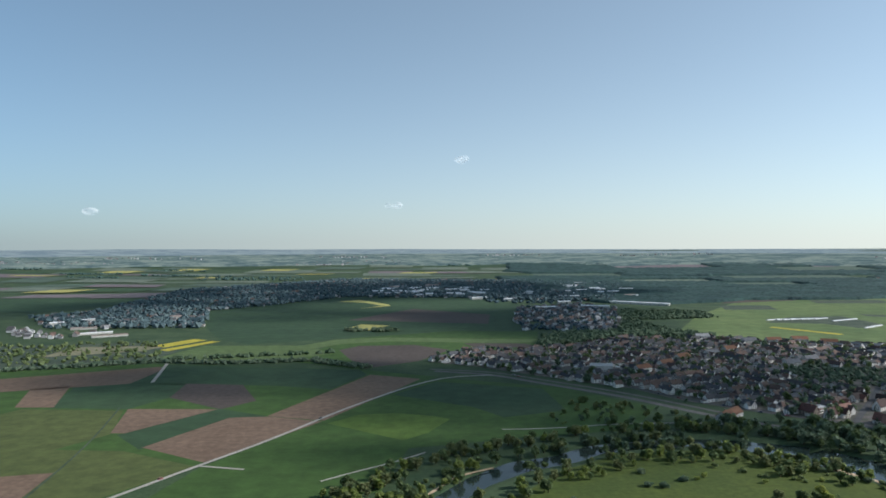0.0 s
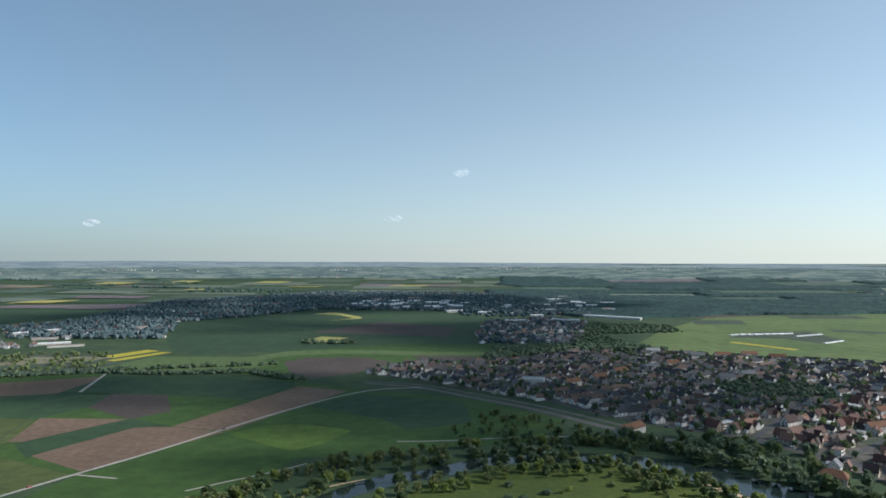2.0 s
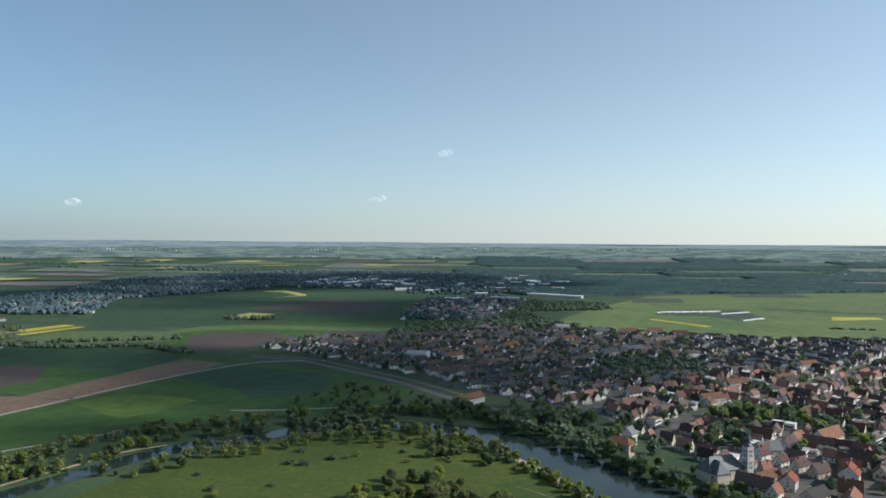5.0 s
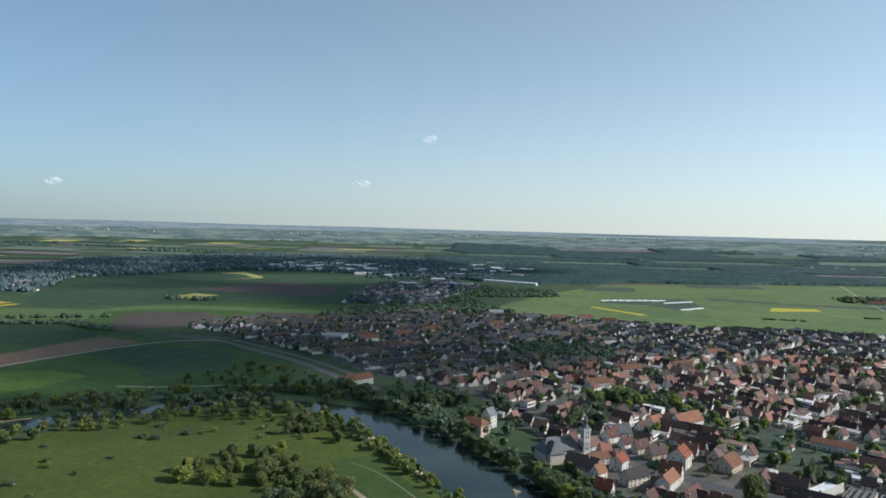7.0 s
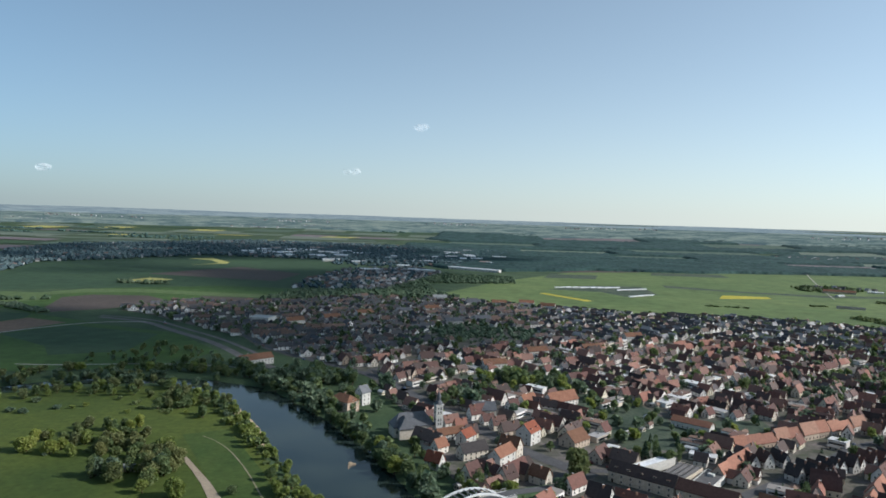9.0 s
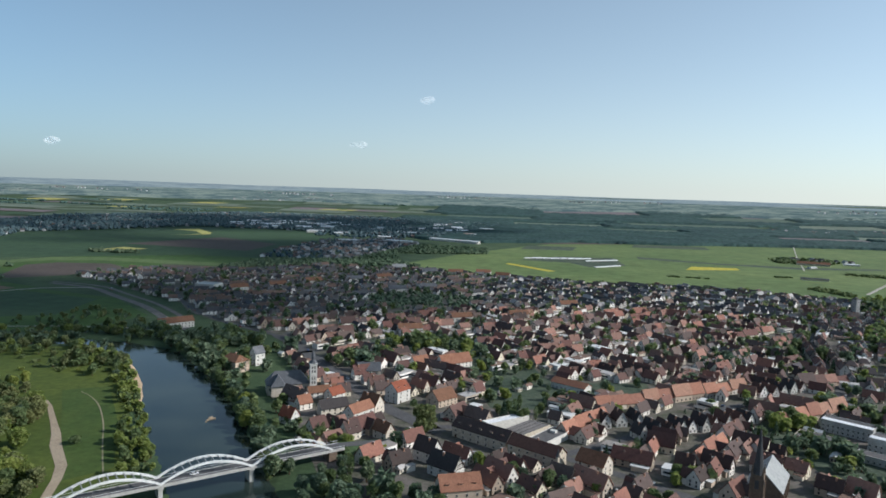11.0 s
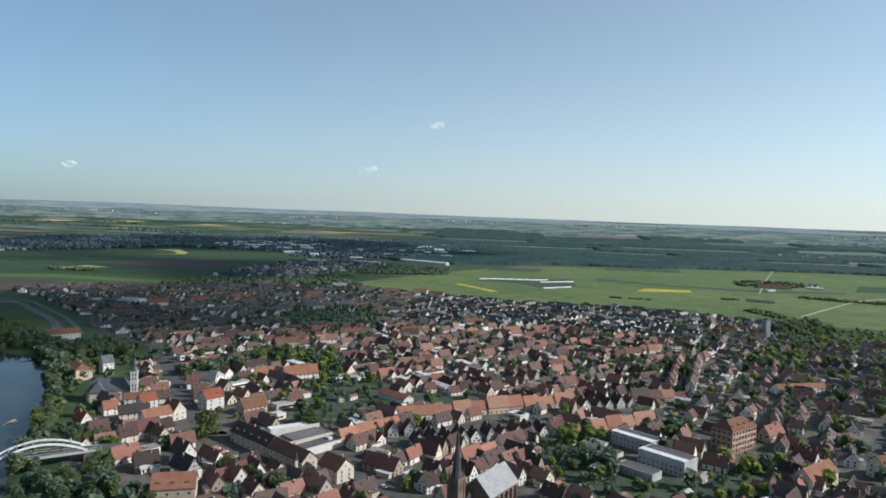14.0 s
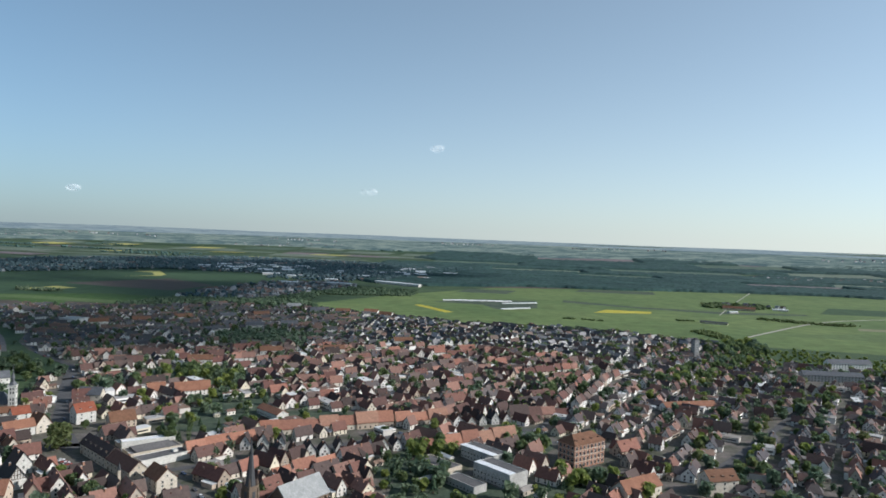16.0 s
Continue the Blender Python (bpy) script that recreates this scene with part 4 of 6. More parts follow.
CLEARINGS = [(900, 2180, 420, 230, "far_wheat"), (1500, 2280, 300, 240, "far_barley"), (300, 2360, 300, 240, "far_wheat"), (700, 2860, 400, 300, "far_soil"), (1300, 2600, 330, 280, "far_wheat"), (1150, 1700, 240, 130, "far_soil"), (760, 1850, 200, 160, "far_wheat"), (1400, 1820, 330, 140, "far_barley"), (520, 2020, 260, 170, "far_barley"), (1650, 2000, 260, 180, "far_wheat"), (1500, 2840, 380, 240, "far_soil")]


def canopy(poly, cell, low, high, label, seed):
    """A far forest seen from the side: one rolling sheet of tree tops with a ragged edge."""
    g = random.Random(seed)
    xs, ys = [p[0] for p in poly], [p[1] for p in poly]
    nx, ny = int((max(xs) - min(xs)) / cell) + 2, int((max(ys) - min(ys)) / cell) + 2
    v, f, inn = [], [], []
    for j in range(ny):
        for i in range(nx):
            x, y = min(xs) + i * cell + g.uniform(-0.35, 0.35) * cell, min(ys) + j * cell + g.uniform(-0.35, 0.35) * cell
            ok = inside(x + 60 * noise.noise((x * 0.006, y * 0.006, 4.0)), y + 60 * noise.noise((x * 0.006, y * 0.006, 9.0)), poly) and not any(x0 < x < x0 + w0 + 20 and y0 < y < y0 + h0 for x0, y0, w0, h0, _ in CLEARINGS)
            inn.append(ok)
            v.append((x, y, rise(x, y) + (g.uniform(low, high) if ok else -1.5)))
    for j in range(ny - 1):
        for i in range(nx - 1):
            q = (j * nx + i, j * nx + i + 1, (j + 1) * nx + i + 1, (j + 1) * nx + i)
            if any(inn[k] for k in q):
                f.append(q)
    thing("far_forest", mesh_of("far_forest", v, f, ["canopy"], None, True), Matrix(), label, "forest", "", "stuff")


canopy([(300, 1350), (430, 1300), (588, 1410), (830, 1440), (1266, 1490), (1800, 1360), (2000, 1600), (1500, 1800), (700, 1800), (280, 1750)], 4.5, 3.2, 6.4, "dense forest across the plain, its green tinted with blue haze", 6)
canopy([(250, 1680), (700, 1760), (1500, 1760), (2000, 1600), (2600, 2100), (2100, 2350), (1000, 2250), (420, 2420), (160, 2350)], 7.5, 3.5, 7.5, "far forest stretching over the plain, tinted blue-green as haze", 9)
canopy([(420, 2480), (1000, 2320), (2100, 2420), (2500, 2250), (2600, 2500), (1900, 2980), (1200, 3150), (300, 3250), (200, 2700)], 12, 4, 9, "far forest below the horizon, tinted blue-green as haze", 7)
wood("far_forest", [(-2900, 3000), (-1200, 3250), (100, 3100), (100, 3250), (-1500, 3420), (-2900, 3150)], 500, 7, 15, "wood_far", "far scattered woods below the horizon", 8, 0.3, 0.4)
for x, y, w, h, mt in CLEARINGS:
    field("far_field", [(x, y), (x + w, y + 20), (x + w + 20, y + h), (x + 10, y + h)], mt, "far forest clearing with haze in its pale green", 0.6)
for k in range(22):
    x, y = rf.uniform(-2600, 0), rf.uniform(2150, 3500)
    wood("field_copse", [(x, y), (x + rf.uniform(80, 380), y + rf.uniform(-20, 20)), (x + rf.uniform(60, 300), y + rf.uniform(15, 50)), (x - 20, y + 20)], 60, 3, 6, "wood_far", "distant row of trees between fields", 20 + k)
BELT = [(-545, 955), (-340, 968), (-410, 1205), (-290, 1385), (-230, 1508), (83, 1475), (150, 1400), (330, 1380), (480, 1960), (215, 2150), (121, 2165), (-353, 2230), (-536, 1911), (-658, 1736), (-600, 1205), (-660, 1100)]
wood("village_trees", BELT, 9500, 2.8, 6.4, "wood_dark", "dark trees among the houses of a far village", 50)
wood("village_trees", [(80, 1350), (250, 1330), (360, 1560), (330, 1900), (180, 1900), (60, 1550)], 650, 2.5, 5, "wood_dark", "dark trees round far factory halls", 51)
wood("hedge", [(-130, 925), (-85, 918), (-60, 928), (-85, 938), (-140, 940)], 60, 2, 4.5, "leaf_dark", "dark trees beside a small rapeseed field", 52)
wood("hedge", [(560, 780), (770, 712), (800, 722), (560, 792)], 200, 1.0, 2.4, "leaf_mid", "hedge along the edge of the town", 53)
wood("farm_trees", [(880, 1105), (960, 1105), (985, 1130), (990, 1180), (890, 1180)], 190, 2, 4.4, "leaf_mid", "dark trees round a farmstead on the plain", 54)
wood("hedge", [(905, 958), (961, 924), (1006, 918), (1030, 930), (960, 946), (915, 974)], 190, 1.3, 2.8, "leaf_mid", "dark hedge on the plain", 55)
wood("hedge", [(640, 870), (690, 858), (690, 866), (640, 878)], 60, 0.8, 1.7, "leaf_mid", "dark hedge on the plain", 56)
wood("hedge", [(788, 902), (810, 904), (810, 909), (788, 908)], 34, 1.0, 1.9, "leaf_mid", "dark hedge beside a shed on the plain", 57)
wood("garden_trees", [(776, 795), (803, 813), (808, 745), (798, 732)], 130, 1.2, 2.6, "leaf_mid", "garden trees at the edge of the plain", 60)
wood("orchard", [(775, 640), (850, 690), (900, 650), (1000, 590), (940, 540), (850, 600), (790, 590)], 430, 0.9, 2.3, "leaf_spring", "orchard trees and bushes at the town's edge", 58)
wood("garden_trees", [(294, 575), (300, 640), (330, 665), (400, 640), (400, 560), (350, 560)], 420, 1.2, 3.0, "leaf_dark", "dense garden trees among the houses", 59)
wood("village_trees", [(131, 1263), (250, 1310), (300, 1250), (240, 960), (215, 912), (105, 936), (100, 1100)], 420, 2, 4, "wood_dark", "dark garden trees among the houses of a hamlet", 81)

# ---- houses ----
def window_mesh(w, h):
    s = Shape()
    s.box(-w / 2 - 0.08, -0.05, -0.08, w / 2 + 0.08, 0.03, h + 0.08, 0)
    s.box(-w / 2, -0.07, 0, -0.03, 0.0, h, 1)
    s.box(0.03, -0.07, 0, w / 2, 0.0, h, 1)
    return s.mesh("window", ["white_wall", "glass"])


WINDOW = window_mesh(0.7, 0.85)
WINDOW_SMALL = window_mesh(0.5, 0.6)
TALL_WINDOW = window_mesh(0.75, 1.5)
DOOR = Shape().box(-0.42, -0.05, 0, 0.42, 0.03, 1.5, 0).box(-0.3, -0.07, 0.9, 0.3, 0.0, 1.35, 1).mesh("door", ["trim_wood", "glass"])


def add_windows(ob, w, l, eave, rise_, floors, rnd):
    """Single windows on the four walls, and a door."""
    for f in range(floors):
        z = 0.55 + f * (eave - 0.3) / floors
        for side in (-1, 1):
            n = max(2, int(l / 3.4))
            for k in range(n):
                x = -l / 2 + l * (k + 0.5) / n
                if f == 0 and k == 0 and side < 0:
                    part("door", DOOR, ob, "dark wooden front door", pose(x, side * w / 2, 0.0, 0, 0, 0))
                else:
                    part("window", WINDOW, ob, "", pose(x, side * w / 2, z, 0, 0, 0 if side < 0 else 180))
            for k in ((-1, 1) if f == 0 or w > 6.5 else (0,)):
                part("window", WINDOW, ob, "", pose(side * l / 2, k * w * 0.22, z, 0, 0, 90 * side))
    for side in (-1, 1):
        part("window", WINDOW_SMALL, ob, "", pose(side * l / 2, 0, eave + rise_ * 0.22, 0, 0, 90 * side))


def inset_windows(s, w, l, eave, floors, mat):
    for f in range(floors):
        z = 0.5 + f * (eave - 0.3) / floors
        for side in (-1, 1):
            n = max(2, int(l / 2.4))
            for k in range(n):
                x = -l / 2 + l * (k + 0.5) / n
                y = side * (w / 2 + 0.02)
                s.box(x - 0.33, y - 0.03, z, x + 0.33, y + 0.03, z + 0.85, mat)
            for k in (-1, 1):
                x = side * (l / 2 + 0.02)
                s.box(x - 0.03, k * w * 0.22 - 0.33, z, x + 0.03, k * w * 0.22 + 0.33, z + 0.85, mat)
    for side in (-1, 1):
        x = side * (l / 2 + 0.02)
        s.box(x - 0.03, -0.25, eave + 0.5, x + 0.03, 0.25, eave + 1.1, mat)


def make_house(w, l, eave, up, wall, roof, label, near=False, floors=2, hip=0.0, dormers=0, seed=0, name="house", smoke=True, annex=False):
    rnd = random.Random(seed)
    s = Shape().prism(-l / 2, -w / 2, l / 2, w / 2, -0.6, eave, eave + up, 0)
    if hip:
        s = Shape().box(-l / 2, -w / 2, -0.6, l / 2, w / 2, eave, 0)
    if annex:
        s.box(l / 2 - 0.2, -w * 0.3, -0.6, l / 2 + 2.4, w * 0.35, eave * 0.55, 0)
    if not near and floors:
        inset_windows(s, w, l, eave, floors, 1)
    ob = thing(name, s.mesh("wall", [wall, "glass"]), Matrix(), label, "house")
    r = Shape().gable_roof(-l / 2, -w / 2, l / 2, w / 2, eave, eave + up, 0.32, 0.2, 0, hip)
    if annex:
        r.box(l / 2, -w * 0.3 - 0.2, eave * 0.55, l / 2 + 2.6, w * 0.35 + 0.2, eave * 0.55 + 0.18, 0)
    roof_ob = part("roof", r.mesh("roof", [roof]), ob)
    if near:
        add_windows(ob, w, l, eave, up, floors, rnd)
    for k in range(dormers):
        x = -l / 2 + l * (k + 0.5) / dormers
        for side in ((-1, 1) if near else (-1,)):
            d = Shape()
            y0, z0 = side * w * 0.36, eave + up * 0.22
            d.box(x - 0.55, min(y0, y0 - side * 1.3), z0, x + 0.55, max(y0, y0 - side * 1.3), z0 + 0.9, 0)
            d.box(x - 0.35, y0 + side * 0.0 - 0.03, z0 + 0.2, x + 0.35, y0 + 0.03, z0 + 0.75, 1)
            d.box(x - 0.75, min(y0 + side * 0.2, y0 - side * 1.5), z0 + 0.9, x + 0.75, max(y0 + side * 0.2, y0 - side * 1.5), z0 + 1.05, 2)
            part("dormer", d.mesh("dormer", [wall, "glass", roof]), roof_ob, "small roof dormer with a window")
    if smoke:
        c = Shape().box(-0.28, -0.28, 0, 0.28, 0.28, 1.5, 0).box(-0.36, -0.36, 1.5, 0.36, 0.36, 1.62, 1)
        part("chimney", c.mesh("chimney", ["brick_wall", "concrete"]), roof_ob, "brick chimney", pose(rnd.uniform(-0.25, 0.25) * l, w * 0.12, eave + up * 0.72))
    return ob


OLD_NEAR = [
    make_house(4.65, 7.58, 2.67, 3.40, "wall_old", "tile_old", "old gabled town house with weathered red-brown tile roof", True, 2, seed=1),
    make_house(5.19, 8.87, 2.92, 3.62, "wall_old", "tile_old", "plastered town house under a steep clay-tiled roof", True, 2, dormers=2, seed=2),
    make_house(4.30, 6.47, 2.43, 3.18, "wall_old", "tile_old", "narrow old house with steep tiled gable roof", True, 2, seed=3),
    make_house(5.72, 10.16, 3.08, 3.95, "wall_old", "tile_old", "long plastered farmhouse with a clay-tiled roof", True, 2, seed=4),
]
OLD_BARN = [
    make_house(5.54, 9.70, 2.75, 3.73, "wall_old", "tile_old", "old barn with a large faded orange tile roof", False, 1, seed=5, name="barn", smoke=False),
    make_house(4.47, 7.39, 1.94, 2.64, "wall_old", "tile_old", "low outbuilding with a brown tile roof", False, 1, seed=6, name="outbuilding", smoke=False),
]
def make_wing_house(w, l, eave, up, wall, roof, label, seed=0):
    """A house with a cross wing: two ridges that meet."""
    s = Shape().prism(-l / 2, -w / 2, l / 2, w / 2, -0.6, eave, eave + up, 0)
    inset_windows(s, w, l, eave, 2, 1)
    ob = thing("house", s.mesh("wall", [wall, "glass"]), Matrix(), label, "house")
    roof_ob = part("roof", Shape().gable_roof(-l / 2, -w / 2, l / 2, w / 2, eave, eave + up, 0.3, 0.2).mesh("roof", [roof]), ob)
    ww, wl = w * 0.78, w * 0.95
    t = Shape().prism(-wl, -ww / 2, wl * 0.2, ww / 2, -0.6, eave * 0.92, eave * 0.92 + up * 0.8, 0)
    q = pose(l * 0.22, 0, 0, 0, 0, 90)
    part("wing", t.mesh("wing", [wall]), ob, "", q)
    part("wing_roof", Shape().gable_roof(-wl, -ww / 2, wl * 0.2, ww / 2, eave * 0.92, eave * 0.92 + up * 0.8, 0.3, 0.2).mesh("wing_roof", [roof]), ob, "", q)
    part("lean_to", Shape().box(-l * 0.45, w / 2 - 0.1, -0.6, -l * 0.05, w / 2 + 2.0, 2.0, 0).box(-l * 0.48, w / 2 - 0.1, 2.0, -l * 0.02, w / 2 + 2.2, 2.15, 1).mesh("lean_to", [wall, "shed_roof"]), ob, "low lean-to with a flat roof")
    part("chimney", Shape().box(-0.25, -0.25, 0, 0.25, 0.25, 1.4).mesh("chimney", ["brick_wall"]), roof_ob, "brick chimney", pose(-l * 0.2, 0.5, eave + up * 0.75))
    return ob


def make_flat_house(w, l, h, wall, roof, label, seed=0):
    s = Shape().box(-l / 2, -w / 2, -0.6, l / 2, w / 2, h, 0)
    for side in (-1, 1):
        s.box(-l * 0.42, side * (w / 2 + 0.02) - 0.03, h * 0.35, l * 0.42, side * (w / 2 + 0.02) + 0.03, h * 0.65, 1)
    ob = thing("flat_house", s.mesh("wall", [wall, "glass"]), Matrix(), label, "building")
    part("roof", Shape().box(-l / 2 - 0.15, -w / 2 - 0.15, h, l / 2 + 0.15, w / 2 + 0.15, h + 0.25).mesh("roof", [roof]), ob)
    part("roof_hatch", Shape().box(-0.6, -0.5, h + 0.25, 0.6, 0.5, h + 0.7).mesh("roof_hatch", ["concrete"]), ob)
    return ob


ROW_BARN = [make_house(5.6, 9.6, 3.0, 3.9, "wall_old", "tile_orange", "large barn with a faded orange tile roof", False, 1, seed=80, name="barn", smoke=False)]
ROW_GABLE = [make_house(4.6, 8.0, 3.0, 3.5, "white_wall", "tile_dark", "white gabled house with a steep dark tile roof", True, 2, seed=81), make_house(4.3, 7.0, 2.8, 3.3, "wall_pale", "tile_dark", "narrow pale gabled house with a dark roof", True, 2, seed=82)]
STREET_ROW = [make_house(5.2, 8.0, 4.3, 2.6, "wall_pale", "tile_old", "pale three-storey terraced house on the main street", True, 3, seed=83), make_house(5.0, 7.6, 3.9, 2.8, "wall_old", "tile_old", "plastered terraced house with a tiled roof", True, 2, seed=84)]
OLD_FAR = [
    make_house(4.65, 7.39, 2.67, 3.29, "wall_old", "tile_old", "gabled house with a clay-tiled roof in the old town", seed=7),
    make_house(5.19, 8.68, 2.83, 3.51, "wall_old", "tile_old", "plastered house with a red-brown tiled roof", seed=8, annex=True),
    make_house(4.38, 6.66, 2.43, 3.07, "wall_old", "tile_old", "small gabled house with weathered tiles", seed=9, smoke=False),
]
WINGS_OLD = [make_wing_house(5.0, 9.5, 2.9, 3.2, "wall_old", "tile_old", "angled old house with a cross wing and tiled roofs"), make_wing_house(5.6, 12.0, 3.0, 3.5, "wall_old", "tile_old", "large angled farmhouse with a cross wing")]
WINGS_PALE = [make_wing_house(5.0, 9.0, 2.9, 2.7, "wall_pale", "tile_east", "pale angled house with a cross wing")]
WINGS_WEST = [make_wing_house(5.0, 8.6, 2.9, 2.6, "wall_pale", "tile_west", "white angled suburban house with a cross wing")]
FLATS = [make_flat_house(6.0, 10.0, 2.9, "wall_pale", "shed_roof", "low pale flat-roofed yard building"), make_flat_house(5.0, 13.0, 2.5, "wall_old", "shed_roof", "long low flat-roofed workshop")]
EAST = [
    make_house(4.64, 7.22, 2.88, 2.61, "wall_pale", "tile_east", "pale rendered house with a brown tiled roof", seed=10),
    make_house(4.99, 7.92, 2.97, 2.52, "wall_pale", "tile_east", "rendered house with a dark tiled roof and annex", seed=11, annex=True),
    make_house(5.16, 6.69, 3.06, 2.16, "wall_pale", "tile_east", "square house with a hipped brown roof", hip=2.2, seed=12, smoke=False),
    make_house(4.30, 11.00, 2.70, 2.25, "wall_pale", "tile_east", "terrace of low houses with a brown tiled roof", seed=13),
]
WEST = [
    make_house(4.64, 7.04, 2.88, 2.61, "wall_pale", "tile_west", "white rendered suburban house with a dark roof", seed=14),
    make_house(4.82, 8.10, 2.70, 2.34, "wall_pale", "tile_west", "white suburban house with a low annex", seed=15, annex=True, smoke=False),
    make_house(4.99, 6.51, 3.06, 2.16, "wall_pale", "tile_west", "square white house with a hipped dark roof", hip=2.0, seed=16, smoke=False),
    make_house(4.47, 13.20, 3.24, 2.25, "wall_pale", "tile_west", "long white terrace with a dark tiled roof", seed=17),
]
NEWH = [
    make_house(4.64, 6.69, 3.06, 2.52, "wall_pale", "tile_new", "new white house with a grey roof", seed=18, smoke=False),
    make_house(4.30, 7.57, 3.15, 2.61, "wall_pale", "tile_new", "new white semi-detached house with a grey gable roof", seed=19, smoke=False),
]
SHEDS = [make_house(2.58, 3.70, 1.71, 0.72, "wall_old", "shed_roof", "small garden shed with a shallow roof", seed=20, floors=1, name="shed", smoke=False),
         make_house(2.92, 5.72, 1.89, 0.63, "wall_old", "shed_roof", "low garage with a shallow roof", seed=21, floors=1, name="garage", smoke=False)]
placed = set()
COUNT = [0, 0]


def put(src, x, y, deg, rnd=None, group="", stretch=None, single=True):
    m = pose(x, y, 0, 0, 0, deg)
    sc = stretch if stretch is not None else (rnd.uniform(0.78, 1.3), rnd.uniform(0.85, 1.15), rnd.uniform(0.84, 1.18)) if rnd else (1, 1, 1)
    COUNT[0 if single else 1] += 1
    if not single:
        joined(group, src, m @ Matrix.Diagonal((*sc, 1)))
        return None
    if src.name not in placed:
        placed.add(src.name)
        src.matrix_basis = m
        ob = src
    else:
        ob = copy_thing(src, m)
    ob.scale = sc
    if group:
        ob["group"] = group
    return ob


TAKEN = [(423, 284, 9), (414, 290, 8), (430, 273, 7), (350, 214, 20), (372, 200, 16), (330, 240, 10), (315, 327, 6), (302, 325, 12), (314.8, 325.1, 5), (320.5, 319.5, 8), (327.9, 312.7, 6), (343.2, 290.7, 8), (347.6, 299.7, 6.5), (314.5, 281.2, 6), (316, 300.5, 5), (357, 268, 6), (382.9, 233.7, 10), (388.6, 213.8, 10), (376.3, 247, 7), (353.5, 317.2, 8), (378.8, 316.5, 9), (330.5, 295.5, 8), (338, 357, 8), (363.5, 380, 7), (383, 386, 11), (262, 366, 15), (488, 214, 7), (500, 231, 15), (603, 303, 17), (557, 294, 11), (567, 272, 13), (552, 266, 8), (394, 272, 9), (412, 258, 9), (425, 248, 8), (412, 277, 13), (423, 270, 8), (438, 242, 8), (390, 259, 9), (374, 274, 6), (445, 350, 11), (742, 639, 9), (412, 306, 14), (420, 320, 10), (187, 462, 14), (340, 245, 9), (813, 534, 26), (640, 270, 14), (655, 276, 10), (143, 640, 15)]
STREETS = []


def free(x, y, r=4.0):
    return all((x - a) ** 2 + (y - b) ** 2 > (c + r * 0.6) ** 2 for a, b, c in TAKEN)


def near_street(x, y, r):
    return any(to_line(x, y, s) < r for s in STREETS)


def town(poly, deg, depth, pitch, kinds, rnd, group, gable=0.5, fill=0.92, trees=("mid", "dark"), leaf=0.35, sheds=0.35, near=None, skip=(), own=()):
    """Rows of houses on both sides of parallel streets, gardens between the rows."""
    u, v = Vector((math.cos(radians(deg)), math.sin(radians(deg)))), Vector((-math.sin(radians(deg)), math.cos(radians(deg))))
    aa = [p[0] * u.x + p[1] * u.y for p in poly]
    bb = [p[0] * v.x + p[1] * v.y for p in poly]
    b, row = min(bb), 0
    while b < max(bb):
        a = min(aa) + rnd.uniform(0, pitch)
        while a < max(aa):
            x, y = a * u.x + b * v.x, a * u.y + b * v.y
            wob = 3.0 * noise.noise((a * 0.02, b * 0.02, 3.0)) + rnd.uniform(-1.6, 1.6)
            x, y = x + v.x * wob, y + v.y * wob
            if inside(x, y, poly) and not any(inside(x, y, q) for q in skip):
                if free(x, y) and not near_street(x, y, 5.5) and rnd.random() < fill:
                    pool = kinds
                    alone = bool(own) and inside(x, y, own)
                    if near and inside(x, y, near[0]):
                        pool = near[1]
                    turned = 90 if rnd.random() < gable else 0
                    put(rnd.choice(pool), x, y, deg + turned + rnd.gauss(0, 5) + 14 * noise.noise((x * 0.012, y * 0.012, 1.0)) + (180 if rnd.random() < 0.5 else 0), rnd, group, None, alone)
                gx, gy = x + v.x * depth * 0.36 * (1 if row % 2 else -1), y + v.y * depth * 0.36 * (1 if row % 2 else -1)
                if free(gx, gy) and not near_street(gx, gy, 4.0):
                    q = rnd.random()
                    if q > 0.45 and leaf > 0.3:
                        ex, ey = x + rnd.uniform(-5, 5), y + v.y * rnd.choice((-1, 1)) * rnd.uniform(4.5, 7)
                        if free(ex, ey) and not near_street(ex, ey, 3.0):
                            plant(rnd.choice(trees), ex, ey, rnd.uniform(0.4, 0.8), rnd, group + " trees", False)
                    if q < leaf:
                        plant(rnd.choice(trees), gx + rnd.uniform(-2, 2), gy + rnd.uniform(-2, 2), rnd.uniform(0.45, 1.0), rnd, "garden trees" if near and inside(gx, gy, near[0]) and q < 0.22 else group + " trees", bool(near) and inside(gx, gy, near[0]) and q < 0.22)
                    elif q < leaf + sheds:
                        put(rnd.choice(SHEDS), gx, gy, deg + rnd.choice((0, 90)) + rnd.gauss(0, 5), rnd, "sheds in the gardens" if near and inside(gx, gy, near[0]) else group, None, bool(near) and inside(gx, gy, near[0]))
            a += pitch * rnd.uniform(0.88, 1.25)
        b += depth * (0.42 if row % 2 else 0.58) * rnd.uniform(0.96, 1.04)
        row += 1


